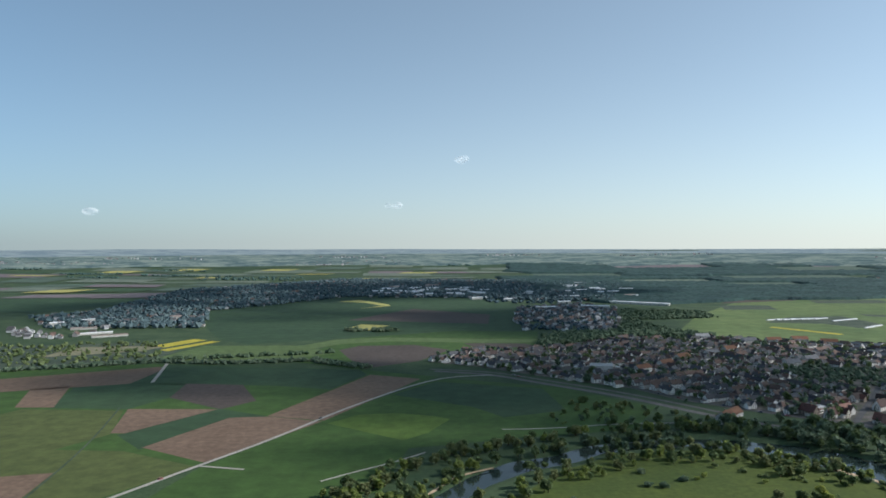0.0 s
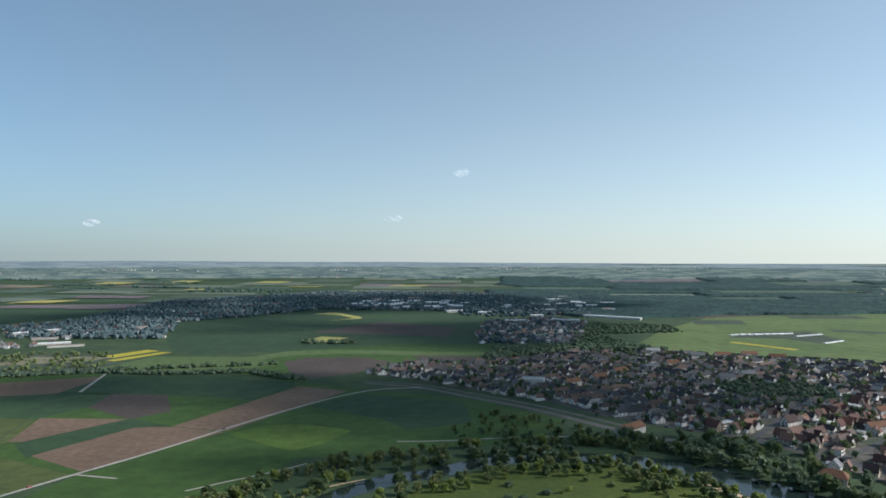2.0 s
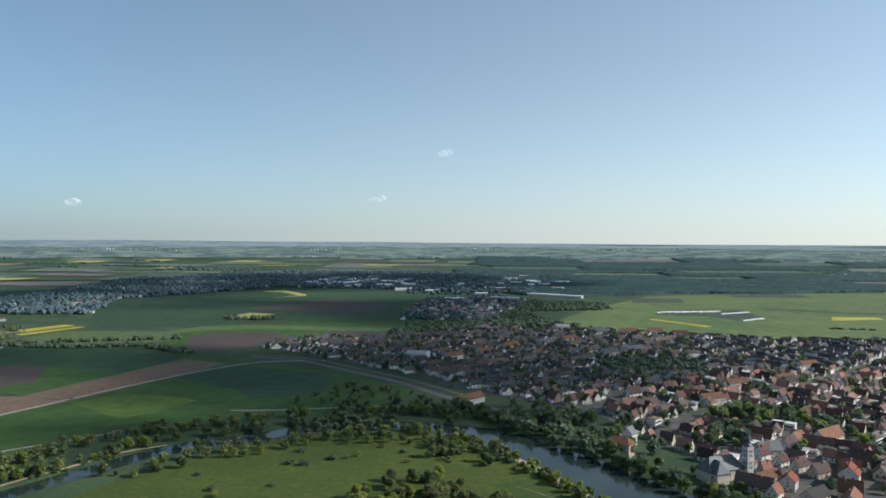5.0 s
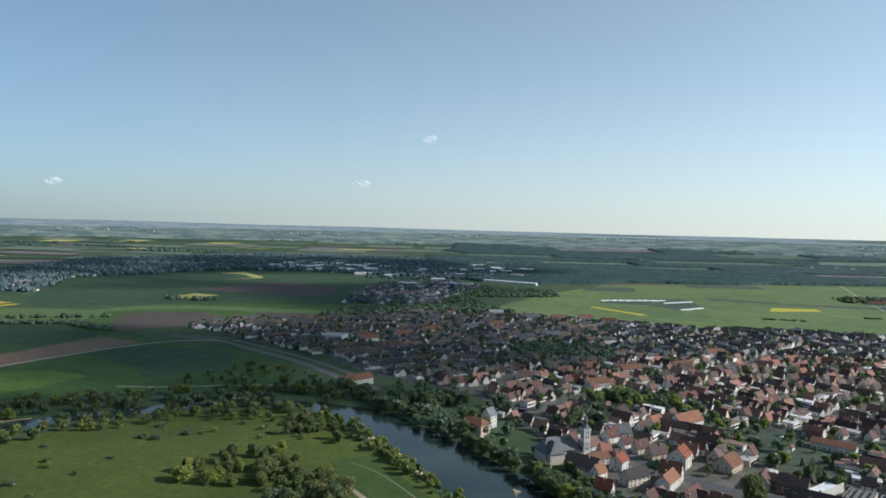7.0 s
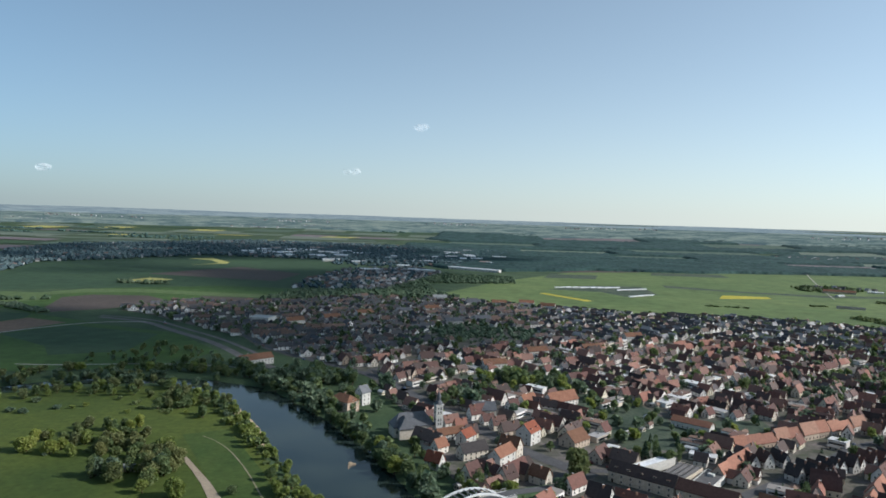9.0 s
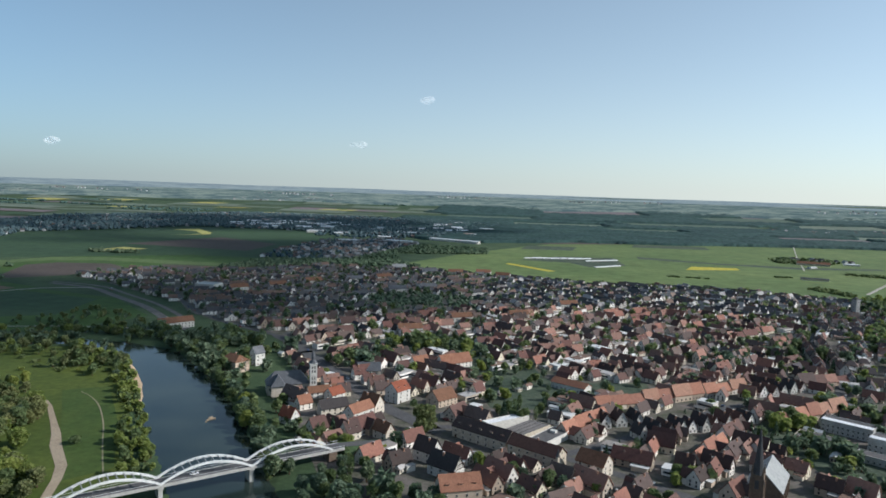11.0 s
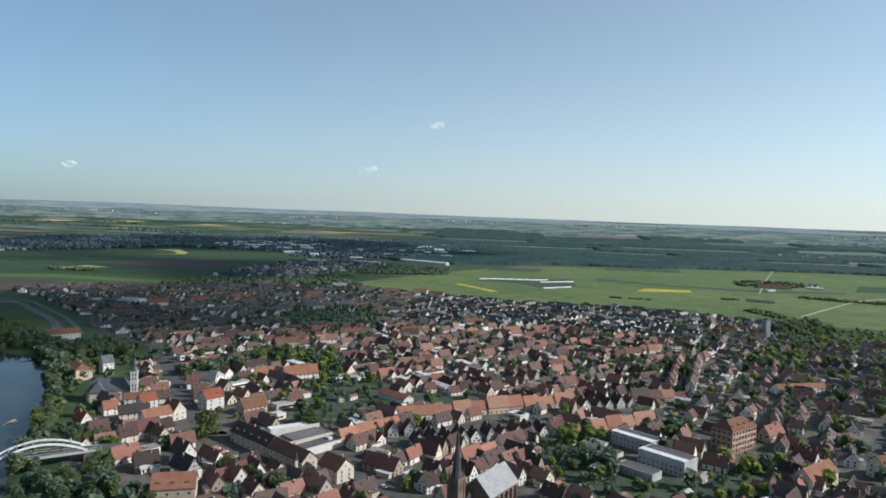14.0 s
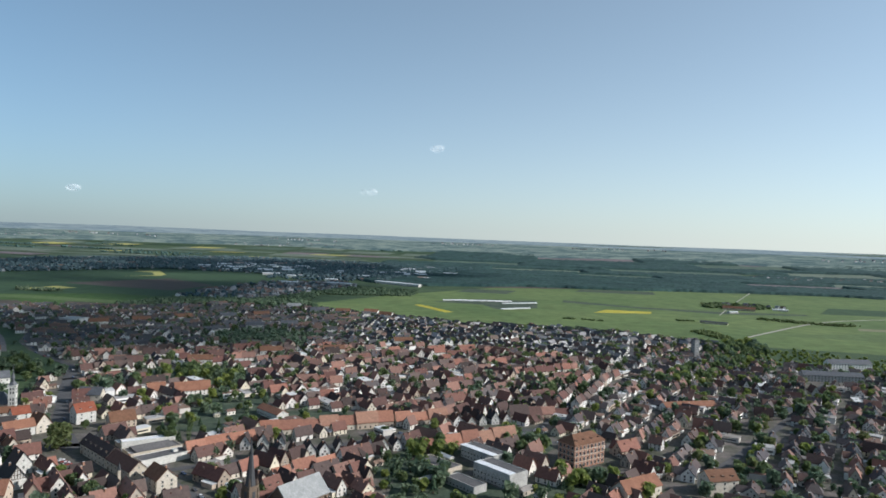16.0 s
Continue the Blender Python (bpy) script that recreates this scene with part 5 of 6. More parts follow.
# streets
for line, w in [([(380, 276), (366, 292), (355, 304), (346, 318), (329, 346), (308, 380), (290, 411), (279, 428), (262, 450)], 8.0), ([(346, 252), (380, 292), (420, 262), (470, 222)], 4.5), ([(585, 350), (604, 398), (627, 467), (648, 518), (668, 555), (690, 660)], 4.5),
                ([(560, 320), (593, 333), (618, 333), (660, 300), (700, 260)], 4.0), ([(430, 258), (470, 288), (530, 340), (585, 352)], 4.5), ([(262, 450), (205, 492), (150, 560), (110, 640), (40, 690)], 4.0),
                ([(289, 404), (350, 455), (430, 520), (520, 600), (600, 680)], 4.0), ([(265, 455), (330, 540), (400, 640)], 4.0), ([(440, 380), (560, 470), (640, 520)], 3.6), ([(660, 300), (730, 400), (790, 500), (860, 620)], 4.0)]:
    ribbon("street", line, w, "asphalt", "grey asphalt street between the houses", "street", 0.22)
    STREETS.append(line)

CORE = [(325, 262), (338, 230), (385, 180), (430, 160), (560, 160), (640, 190), (640, 330), (575, 380), (500, 400), (440, 420), (380, 430), (318, 440), (268, 440), (282, 400), (300, 350), (312, 295)]
NEARBAND = [(320, 262), (385, 175), (640, 170), (640, 300), (520, 330), (440, 300), (400, 290), (350, 320), (305, 345), (300, 310)]
MIDTOWN = [(268, 440), (318, 440), (380, 430), (440, 420), (500, 400), (575, 380), (600, 420), (660, 560), (600, 600), (530, 600), (460, 590), (400, 560), (340, 545), (290, 520), (240, 470)]
EASTSIDE = [(640, 190), (760, 230), (860, 480), (900, 560), (790, 590), (770, 640), (700, 660), (660, 560), (600, 420), (575, 380), (640, 330)]
NORTH = [(430, 600), (460, 592), (530, 602), (600, 602), (660, 562), (700, 662), (770, 650), (775, 695), (659, 755), (536, 760), (430, 800), (400, 700)]
WESTSIDE = [(-18, 690), (30, 660), (70, 625), (100, 600), (150, 560), (170, 525), (205, 490), (240, 470), (290, 520), (340, 545), (400, 560), (460, 592), (430, 600), (400, 700), (425, 795), (320, 842), (213, 845), (99, 760), (25, 752)]
GREENS = [[(509, 288), (538, 321), (556, 324), (546, 300), (546, 284), (573, 258), (591, 279), (620, 296), (590, 237), (530, 229), (525, 241), (524, 265), (512, 267)],
          [(388, 389), (408, 383), (428, 396), (437, 360), (488, 367), (488, 345), (458, 336), (436, 326), (425, 313), (402, 313)],
          [(325, 447), (363, 467), (395, 462), (408, 401), (396, 381), (372, 423), (342, 398)],
          [(565, 352), (590, 356), (592, 322), (588, 312), (578, 312), (563, 325)]]
PARK = [(294, 580), (300, 638), (330, 660), (395, 635), (395, 565), (350, 562)]
for k_, (nm, pl, lb) in enumerate((("town_ground", CORE, "courtyards and gardens between old houses"), ("town_ground", MIDTOWN, "gardens and yards among the town's houses"), ("town_ground", EASTSIDE, "gardens and yards of the eastern streets"), ("town_ground", NORTH, "gardens of the new housing estate"), ("town_ground", WESTSIDE, "gardens of the western suburb"))):
    field(nm, pl, "gardens", lb, 0.088 + 0.008 * k_, "gardens")
rh = random.Random(9)
for (x0, y0), (x1, y1) in zip(STREETS[0], STREETS[0][1:]):
    TAKEN += [(x0 + (x1 - x0) * k / 5, y0 + (y1 - y0) * k / 5, 5.0) for k in range(5)]

# long rows along the old streets
def row_of(a, b, pitch, turned, pool, rnd, group, deep=None):
    d = Vector((b[0] - a[0], b[1] - a[1]))
    deg = math.degrees(math.atan2(d.y, d.x))
    k = max(1, int(d.length / pitch))
    for j in range(k):
        x, y = a[0] + d.x * (j + 0.5) / k, a[1] + d.y * (j + 0.5) / k
        put(rnd.choice(pool), x, y, deg + turned + rnd.gauss(0, 1.5), rnd, group)
        TAKEN.append((x, y, 4.6))


row_of((430, 276), (452, 300), 9.0, 0, ROW_BARN, rh, "barns along the lane")
row_of((450, 314), (537, 359), 9.4, 0, ROW_BARN, rh, "barns along the lane")
row_of((461, 279), (521, 309), 6.4, 90, ROW_GABLE, rh, "gabled houses along the old street")
row_of((540, 352), (572, 366), 6.6, 90, ROW_GABLE, rh, "gabled houses along the old street")
row_of((477, 251), (497, 276), 9.0, 0, ROW_BARN, rh, "large roofs behind the church")
row_of((532, 304), (572, 328), 9.0, 0, ROW_BARN, rh, "barns along the lane")
row_of((440, 292), (470, 300), 6.6, 90, ROW_GABLE, rh, "gabled houses along the old street")
row_of((333, 318), (318, 345), 8.0, 90, OLD_NEAR[:2], rh, "houses along the square street")
row_of((572, 372), (604, 384), 8.0, 0, OLD_NEAR[3:] + OLD_BARN, rh, "houses by the school")
row_of((580, 388), (600, 402), 8.0, 90, OLD_FAR, rh, "houses by the school")
row_of((598.5, 400), (631, 497), 7.8, 0, STREET_ROW, rh, "terraced houses along the main street")
row_of((609.5, 396), (642, 493), 7.8, 0, STREET_ROW, rh, "terraced houses along the main street")
row_of((722, 483), (788, 478), 6.8, 90, ROW_GABLE, rh, "gabled terraces in the east")
row_of((352, 325), (332, 358), 8.0, 90, OLD_NEAR[:2], rh, "houses along the square street")
OWNBAND = [(300, 350), (312, 262), (385, 170), (640, 170), (640, 330), (540, 362), (440, 345), (400, 330), (350, 345), (300, 370)]
town(CORE, 50, 24, 7.6, OLD_FAR + OLD_BARN + WINGS_OLD + FLATS, rh, "houses of the old town", 0.55, 0.90, ("mid", "dark", "spring", "fir"), 0.5, 0.25, (NEARBAND, OLD_NEAR + OLD_BARN + OLD_FAR + WINGS_OLD + WINGS_OLD + FLATS[:1]), GREENS, OWNBAND)
town(MIDTOWN, 38, 24, 8.0, OLD_FAR + EAST[:2] + OLD_FAR + WINGS_OLD + FLATS, rh, "houses of the middle town", 0.45, 0.88, ("mid", "dark", "mid", "fir"), 0.58, 0.22, None, GREENS)
town(EASTSIDE, 64, 23, 8.0, EAST + OLD_FAR[:1] + WINGS_PALE + FLATS, rh, "houses of the eastern streets", 0.4, 0.9, ("mid", "dark", "olive", "spring", "dark"), 0.6, 0.3)
town(NORTH, 42, 22, 8.0, NEWH + WEST[:2], rh, "houses of the new estate", 0.8, 0.92, ("mid", "dark"), 0.34, 0.2)
town(WESTSIDE, 30, 25, 8.8, WEST + WINGS_WEST, rh, "houses of the western suburb", 0.45, 0.82, ("dark", "mid", "dark"), 0.6, 0.2, None, (PARK,))
grove([(400, 296), (412, 288), (424, 300), (430, 326), (416, 330), (404, 312)], 16, ["mid", "fir", "mid"], 0.7, 1.1, "garden trees by the hall", 1)
grove([(742, 600), (790, 600), (800, 650), (760, 680), (748, 640)], 40, ["dark", "mid", "fir"], 0.7, 1.3, "trees round the tower", 1)
for poly, cnt_, kinds_ in [([(735, 560), (777, 696), (815, 722), (820, 669), (782, 590)], 110, ["mid", "spring", "mid", "dark"]), ([(672, 488), (694, 527), (722, 566), (716, 520), (690, 486)], 20, ["mid", "spring"]), ([(305, 385), (325, 372), (350, 382), (345, 408), (318, 405)], 26, ["mid", "dark", "mid"]), ([(335, 428), (372, 420), (395, 420), (392, 445), (345, 448)], 30, ["spring", "mid", "mid"]), ([(520, 395), (570, 415), (600, 440), (585, 455), (530, 412)], 22, ["mid", "dark"]), ([(525, 290), (545, 300), (548, 318), (530, 312)], 12, ["mid", "spring"]), ([(528, 262), (545, 262), (545, 280), (530, 280)], 9, ["dark", "mid"]), ([(585, 255), (625, 252), (620, 282), (590, 285)], 12, ["mid", "dark", "spring"]), ([(575, 300), (590, 315), (580, 330), (562, 322)], 12, ["spring", "mid"]), ([(680, 478), (705, 480), (760, 565), (735, 575), (690, 530)], 26, ["mid", "spring", "mid"]), ([(660, 370), (700, 365), (745, 410), (740, 450), (690, 400)], 16, ["dark", "mid", "fir"]), ([(700, 335), (730, 345), (770, 470), (750, 475)], 14, ["spring", "mid"]), ([(215, 415), (250, 415), (288, 395), (292, 412), (250, 448), (220, 445)], 30, ["dark", "mid"]), ([(340, 200), (400, 170), (402, 202), (378, 206), (360, 232)], 22, ["dark", "mid", "spring"]), ([(640, 240), (690, 250), (700, 300), (660, 310)], 18, ["dark", "mid"]), ([(578, 385), (610, 400), (640, 500), (625, 510)], 22, ["mid", "fir"])]:
    grove(poly, cnt_, kinds_, 0.7, 1.2, "park and garden trees", 1, rt, False)
for k, (poly, cnt_) in enumerate(zip(GREENS, (66, 50, 50, 24))):
    field("garden", poly, "scrubland", "grassy back gardens between rows of houses", 0.15 + 0.008 * k, "garden")
    xs_, ys_ = [q[0] for q in poly], [q[1] for q in poly]
    done_ = 0
    for _ in range(900):
        x, y = rt.uniform(min(xs_), max(xs_)), rt.uniform(min(ys_), max(ys_))
        if done_ < cnt_ and inside(x, y, poly) and free(x, y, 3.0) and not near_street(x, y, 4.0):
            done_ += 1
            if done_ % 8 == 0:
                put(rt.choice(SHEDS), x, y, rt.choice((38, 128, 52)), rt, "sheds in the gardens")
            else:
                plant(rt.choice(["mid", "spring", "dark", "mid", "bush", "fir", "dark"]), x, y, rt.uniform(0.5, 1.0), rt, "back garden trees", False)
plant("olive", 373, 276, 1.75, rt)
plant("spring", 396, 243, 0.8, rt)


def settlement(name, poly, count, seed, label, tall=1.0, lift=0.0):
    """A far village of small houses: walls and roofs in two meshes."""
    g = random.Random(seed)
    xs, ys = [p[0] for p in poly], [p[1] for p in poly]
    wv, wf, rv, rf_, k, tries = [], [], [], [], 0, 0
    while k < count and tries < count * 20:
        tries += 1
        x, y = g.uniform(min(xs), max(xs)), g.uniform(min(ys), max(ys))
        if not inside(x, y, poly):
            continue
        k += 1
        l, w, e, up = g.uniform(5, 9), g.uniform(4.2, 6.0), g.uniform(2.2, 3.4) * tall, g.uniform(1.8, 2.8)
        m = pose(x, y, rise(x, y) + lift, 0, 0, g.choice((20, 110)) + g.uniform(-12, 12))
        s = Shape().prism(-l / 2, -w / 2, l / 2, w / 2, -0.5, e, e + up)
        r = Shape().gable_roof(-l / 2, -w / 2, l / 2, w / 2, e, e + up, 0.3, 0.2)
        for src, vv, ff in ((s, wv, wf), (r, rv, rf_)):
            o = len(vv)
            vv += [tuple(m @ Vector(p)) for p in src.v]
            ff += [tuple(o + q for q in t) for t in src.f]
    ob = thing(name, mesh_of("walls", wv, wf, ["far_walls"]), Matrix(), label, "village", "", "stuff")
    part("roofs", mesh_of("roofs", rv, rf_, ["far_roofs"]), ob)


settlement("far_village", [(131, 1263), (250, 1310), (300, 1250), (240, 960), (215, 912), (105, 936), (100, 1100)], 230, 1, "small far hamlet of white houses with dark roofs")
settlement("far_village", BELT, 1150, 2, "far village of white houses among dark trees", 1.05)
settlement("far_village", [(-560, 860), (-470, 860), (-460, 920), (-600, 960)], 30, 3, "few far houses among scrub")
settlement("far_village", [(-2000, 2800), (-1500, 2900), (-1400, 3050), (-1900, 3000)], 60, 4, "pale buildings of a distant town", 2.2)
settlement("far_village", [(-700, 3050), (-150, 3250), (-150, 3400), (-600, 3350)], 70, 5, "pale buildings of a distant town", 2.0)
settlement("far_village", [(900, 1150), (1020, 1100), (1030, 1140), (920, 1190)], 14, 6, "farmhouses on the green plain")
settlement("far_village", [(1300, 2000), (1900, 2150), (1900, 2300), (1300, 2150)], 60, 7, "pale buildings of a distant estate", 1.6)

for k, (x, y, w) in enumerate(((-2300, 2600, 420), (-1650, 3250, 500), (-700, 3550, 380), (150, 3750, 420), (900, 3650, 500), (1900, 3150, 520), (2500, 2700, 420))):
    settlement("far_village", [(x, y), (x + w, y + 30), (x + w, y + 140), (x, y + 110)], 22, 60 + k, "pale buildings scattered before the horizon", 1.8, 5.0)

HALL = make_house(14, 40, 3.2, 1.0, "white_wall", "hall_roof", "long low hall with a shallow pale metal roof", seed=40, floors=1, name="hall", smoke=False)
for x, y, deg, l, w in [(-520, 1034, 20, 1.0, 0.8), (-478, 1016, 20, 1.3, 0.7), (-440, 1000, 20, 1.1, 0.7), (-455, 905, 30, 1.2, 0.6), (-425, 880, 30, 1.3, 0.6), (-405, 1040, 20, 0.9, 0.9), (-372, 1025, 15, 0.7, 0.6), (-500, 960, 25, 1.0, 1.2), (-570, 1040, 20, 1.0, 0.8), (-350, 985, 10, 0.5, 0.6),
                        (130, 1720, 5, 1.3, 1.0), (207, 1850, 0, 1.5, 1.0), (320, 1900, 0, 1.5, 1.0),
                        (992, 1106, -20, 0.7, 0.4), (900, 1040, 30, 0.5, 0.5), (-560, 3130, 5, 2.0, 2.0), (-250, 3360, 5, 2.0, 2.0), (919, 3370, 0, 2.6, 2.0), (-1480, 2990, 0, 1.5, 2.0), (1720, 2240, 0, 2.0, 1.5), (1560, 2100, 10, 1.5, 1.5)]:
    ob = put(HALL, x, y, deg, None, "far halls and greenhouses", (l * 0.8, w * 0.85, 0.68 if y < 1200 else 1.1))
    ob.location.z = rise(x, y)

GREENHOUSE = make_house(7.0, 30, 3.0, 1.6, "white_wall", "white_roof", "long low greenhouse with a bright white roof", seed=42, floors=1, name="greenhouse", smoke=False)
field("field", [(460, 1015), (530, 1088), (618, 1100), (614, 985), (556, 948), (536, 1000)], "scrubland", "dark earth between the greenhouses", 0.11)
for k in range(7):
    put(GREENHOUSE, 487 + 13 * k, 1047 + 2.4 * k, 27, None, "greenhouses on the plain", ((0.95, 0.7, 0.85)[k % 3], 0.55, 0.36))
for x, y, deg, length in [(580, 1036, 29, 36), (604, 1050, 29, 26), (573, 953, 33, 24), (592, 968, 33, 26)]:
    put(GREENHOUSE, x, y, deg, None, "greenhouses on the plain", (length / 30, 0.55, 0.36))
WORKS = make_house(11, 40, 3.4, 0.7, "white_wall", "white_roof", "long low works hall with a white metal roof", seed=41, floors=1, name="works_hall", smoke=False)
for x, y, deg, length in [(173, 1230, 7, 34), (279, 1481, -11, 89), (224, 1343, 7, 25), (264, 1249, -16, 50), (357, 1319, -33, 122), (65, 1448, 24, 36), (30, 1541, 7, 31), (-63, 1682, 31, 37), (-68, 1528, 7, 26), (122, 1408, 6, 18), (268, 1697, -25, 26), (-14, 1681, 8, 14), (62, 1621, 6, 28), (-110, 1600, 10, 30), (180, 1560, 5, 24), (300, 1560, -10, 40)]:
    put(WORKS, x, y, deg, None, "white works halls beyond the hamlet", (length / 40, 0.8, 1.25))
rw = random.Random(12)
for k in range(46):
    x, y = (rw.uniform(-165, 95), rw.uniform(1500, 1850)) if k < 30 else (rw.uniform(180, 440), rw.uniform(1420, 1950))
    put(rw.choice((WORKS, HALL)), x, y, rw.choice((6, 12, -10)), None, "works halls beyond the fields", (rw.uniform(0.3, 0.9), rw.uniform(0.5, 1.0), rw.uniform(1.3, 2.0))).location.z = rise(x, y)
for k in range(6):
    x, y = rw.uniform(-560, -370), rw.uniform(960, 1110)
    put(rw.choice((WORKS, HALL, HALL)), x, y, rw.choice((20, 24, 30)), None, "works halls beside the village", (rw.uniform(0.2, 0.6), rw.uniform(0.5, 0.9), rw.uniform(0.9, 1.4)))
# low buildings on the meadow, behind the trees
place_shed = make_house(7, 22, 2.4, 1.4, "white_wall", "slate_dark", "long low dark-roofed boathouse on the meadow", seed=43, floors=1, name="boathouse", smoke=False)
put(place_shed, 224, 205, 4)
tent_ = make_house(4.5, 22, 1.6, 0.7, "beige_wall", "lead_roof", "long low grey-roofed pavilion among meadow trees", seed=44, floors=1, name="pavilion", smoke=False)
put(tent_, 193, 267, 10)
v, f = [], []
for k in range(10):
    a = 2 * math.pi * k / 10
    w_ = 1.0 + 0.35 * math.sin(3 * a + 1)
    v += [(279 + 2.2 * w_ * math.cos(a), 284 + 4.5 * w_ * math.sin(a), -1.3), (279 + 1.2 * w_ * math.cos(a), 284 + 2.6 * w_ * math.sin(a), -0.85)]
    f.append((2 * k, (2 * k + 2) % 20, (2 * k + 3) % 20, 2 * k + 1))
f.append(tuple(range(1, 20, 2)))
thing("gravel_bar", mesh_of("gravel_bar", v, f, ["sand"]), Matrix(), "small pale gravel bar in the middle of the river", "gravel bar", "", "structure")

# ---- single buildings of the town ----
def flat_building(name, corners, h, wall, roof, label, windows=0, band=False):
    """A flat-roofed block on four corners, with parapet and rows of windows."""
    c = [Vector(p) for p in corners]
    cx, cy = sum(p.x for p in c) / 4, sum(p.y for p in c) / 4
    l, w = (c[1] - c[0]).length, (c[2] - c[1]).length
    deg = math.degrees(math.atan2(c[1].y - c[0].y, c[1].x - c[0].x))
    s = Shape().box(-l / 2, -w / 2, -0.6, l / 2, w / 2, h)
    ob = thing(name, s.mesh("wall", [wall]), pose(cx, cy, 0, 0, 0, deg), label, "building")
    r = Shape().box(-l / 2 + 0.3, -w / 2 + 0.3, h, l / 2 - 0.3, w / 2 - 0.3, h + 0.06)
    part("roof", r.mesh("roof", [roof]), ob, "flat gravel roof")
    p = Shape()
    for a in ((-l / 2, -w / 2, l / 2, -w / 2 + 0.3), (-l / 2, w / 2 - 0.3, l / 2, w / 2), (-l / 2, -w / 2 + 0.3, -l / 2 + 0.3, w / 2 - 0.3), (l / 2 - 0.3, -w / 2 + 0.3, l / 2, w / 2 - 0.3)):
        p.box(a[0], a[1], h, a[2], a[3], h + 0.3)
    part("parapet", p.mesh("parapet", [wall]), ob)
    for f in range(windows):
        for k in range(int(l / 2.0)):
            for side in (-1, 1):
                part("window", WINDOW, ob, "", pose(-l / 2 + 2.0 * (k + 0.5), side * w / 2, 0.7 + f * 2.0, 0, 0, 0 if side < 0 else 180))
    return ob


flat_building("school_annex", [(549, 301), (564, 287), (570, 293), (555, 307)], 5.5, "concrete", "flat_roof", "pale grey flat-roofed school annex", 2)
flat_building("school_hall", [(556, 276), (571, 262), (578, 270), (563, 284)], 6.0, "concrete", "flat_roof", "pale grey flat-roofed school hall with grey gravel roof", 2)
for o_ in [o for o in bpy.data.objects if o.name.startswith(("school_hall", "school_annex"))]:
    part("roof_strip", Shape().box(-10.1, -5.2, 6.36 if "hall" in o_.name else 5.86, 10.1, -1.6, 6.5 if "hall" in o_.name else 6.0).mesh("roof_strip", ["white_roof"]), o_, "white metal roof strip along the edge")
flat_building("low_building", [(545, 266), (557, 255), (562, 260), (550, 271)], 3.0, "concrete", "flat_roof", "low grey flat-roofed building", 1)
flat_building("low_building", [(530, 285), (545, 273), (551, 280), (536, 292)], 3.0, "beige_wall", "flat_roof", "low flat-roofed yard building", 1)
flat_building("market_hall", [(397, 284), (400, 280), (419, 292), (416, 296)], 3.6, "white_wall", "white_roof", "white flat-roofed hall behind the long house", 1)
hall_ = flat_building("market_hall", [(404, 273), (411.5, 266.5), (427.5, 282), (420, 288.5)], 3.2, "beige_wall", "flat_roof", "flat-roofed market hall with raised roof lights", 1)
for k in range(4):
    part("roof_light", Shape().gable_roof(-8.5, -0.8, 8.5, 0.8, 3.7, 4.2, 0.1, 0.1).box(-8.4, -0.7, 3.26, 8.4, 0.7, 3.7).mesh("roof_light", ["flat_roof"]), hall_, "long raised roof light", pose(-3.6 + 2.4 * k, 0, 0, 0, 0, 90))
near_ = flat_building("market_hall", [(413.5, 264.5), (420, 259.5), (435, 276), (428.5, 281)], 3.1, "white_wall", "flat_roof", "long white market building with a grey flat roof", 2)
part("roof_box", Shape().box(-1.4, -1.0, 3.16, 1.0, 1.0, 4.1).mesh("roof_box", ["white_wall"]), near_, "white plant room on the roof", pose(0, 5.0, 0))
flat_building("works_hall", [(130, 636), (150, 632), (155, 648), (135, 652)], 5.0, "white_wall", "lead_roof", "pale flat-roofed works hall", 1)


def place_house(args, x, y, deg, **kw):
    ob = make_house(*args, **kw)
    ob.matrix_basis = pose(x, y, 0, 0, 0, deg)
    return ob


place_house((7.5, 27, 4.6, 3.4, "beige_wall", "tile_dark", "long plastered house with a dark roof beside the square"), 398, 268, -37.6, near=True, floors=2, dormers=5, seed=60)
place_house((7.2, 22, 4.4, 3.2, "beige_wall", "tile_dark", "long plastered house with a dark roof and white gable"), 418, 252.5, -37.6, near=True, floors=2, seed=61)
place_house((8.0, 11, 5.0, 3.6, "cream_wall", "brown_tile", "cream-yellow three-storey house with a brown tile roof"), 438, 241, -38, near=True, floors=3, seed=62)
place_house((7, 20, 3.2, 2.0, "white_wall", "orange_tile", "long low building with an orange tile roof"), 445, 349, -40, floors=1, seed=63, smoke=False)
school = place_house((10, 19, 10.5, 3.2, "brick_wall", "brown_tile", "four-storey brick school with a brown hipped roof", False, 0, 3.5), 603, 303, 41, dormers=4, seed=64, name="school")
BIG_WINDOW = window_mesh(1.1, 1.5)
for f in range(4):
    for side in (-1, 1):
        for k in range(8):
            part("window", BIG_WINDOW, school, "", pose(-8.3 + 2.37 * k, side * 5.0, 0.7 + 2.5 * f, 0, 0, 0 if side < 0 else 180))
        for k in range(4):
            part("window", BIG_WINDOW, school, "", pose(side * 9.5, -3.6 + 2.4 * k, 0.7 + 2.5 * f, 0, 0, 90 * side))
for z in (2.85, 5.35, 7.85):
    part("cornice", Shape().box(-9.6, -5.1, z, 9.6, 5.1, z + 0.22).mesh("cornice", ["beige_wall"]), school, "pale stone band")
place_house((9, 13, 6.2, 2.8, "peach_wall", "brown_tile", "three-storey peach villa with a brown hipped roof on the bank", True, 3, 3.0), 264, 360, -35, seed=65, name="villa")
place_house((6, 6, 7.0, 3.4, "white_wall", "slate", "small villa wing under a steep grey roof"), 272, 374, 50, seed=66, floors=3, smoke=False, name="villa")
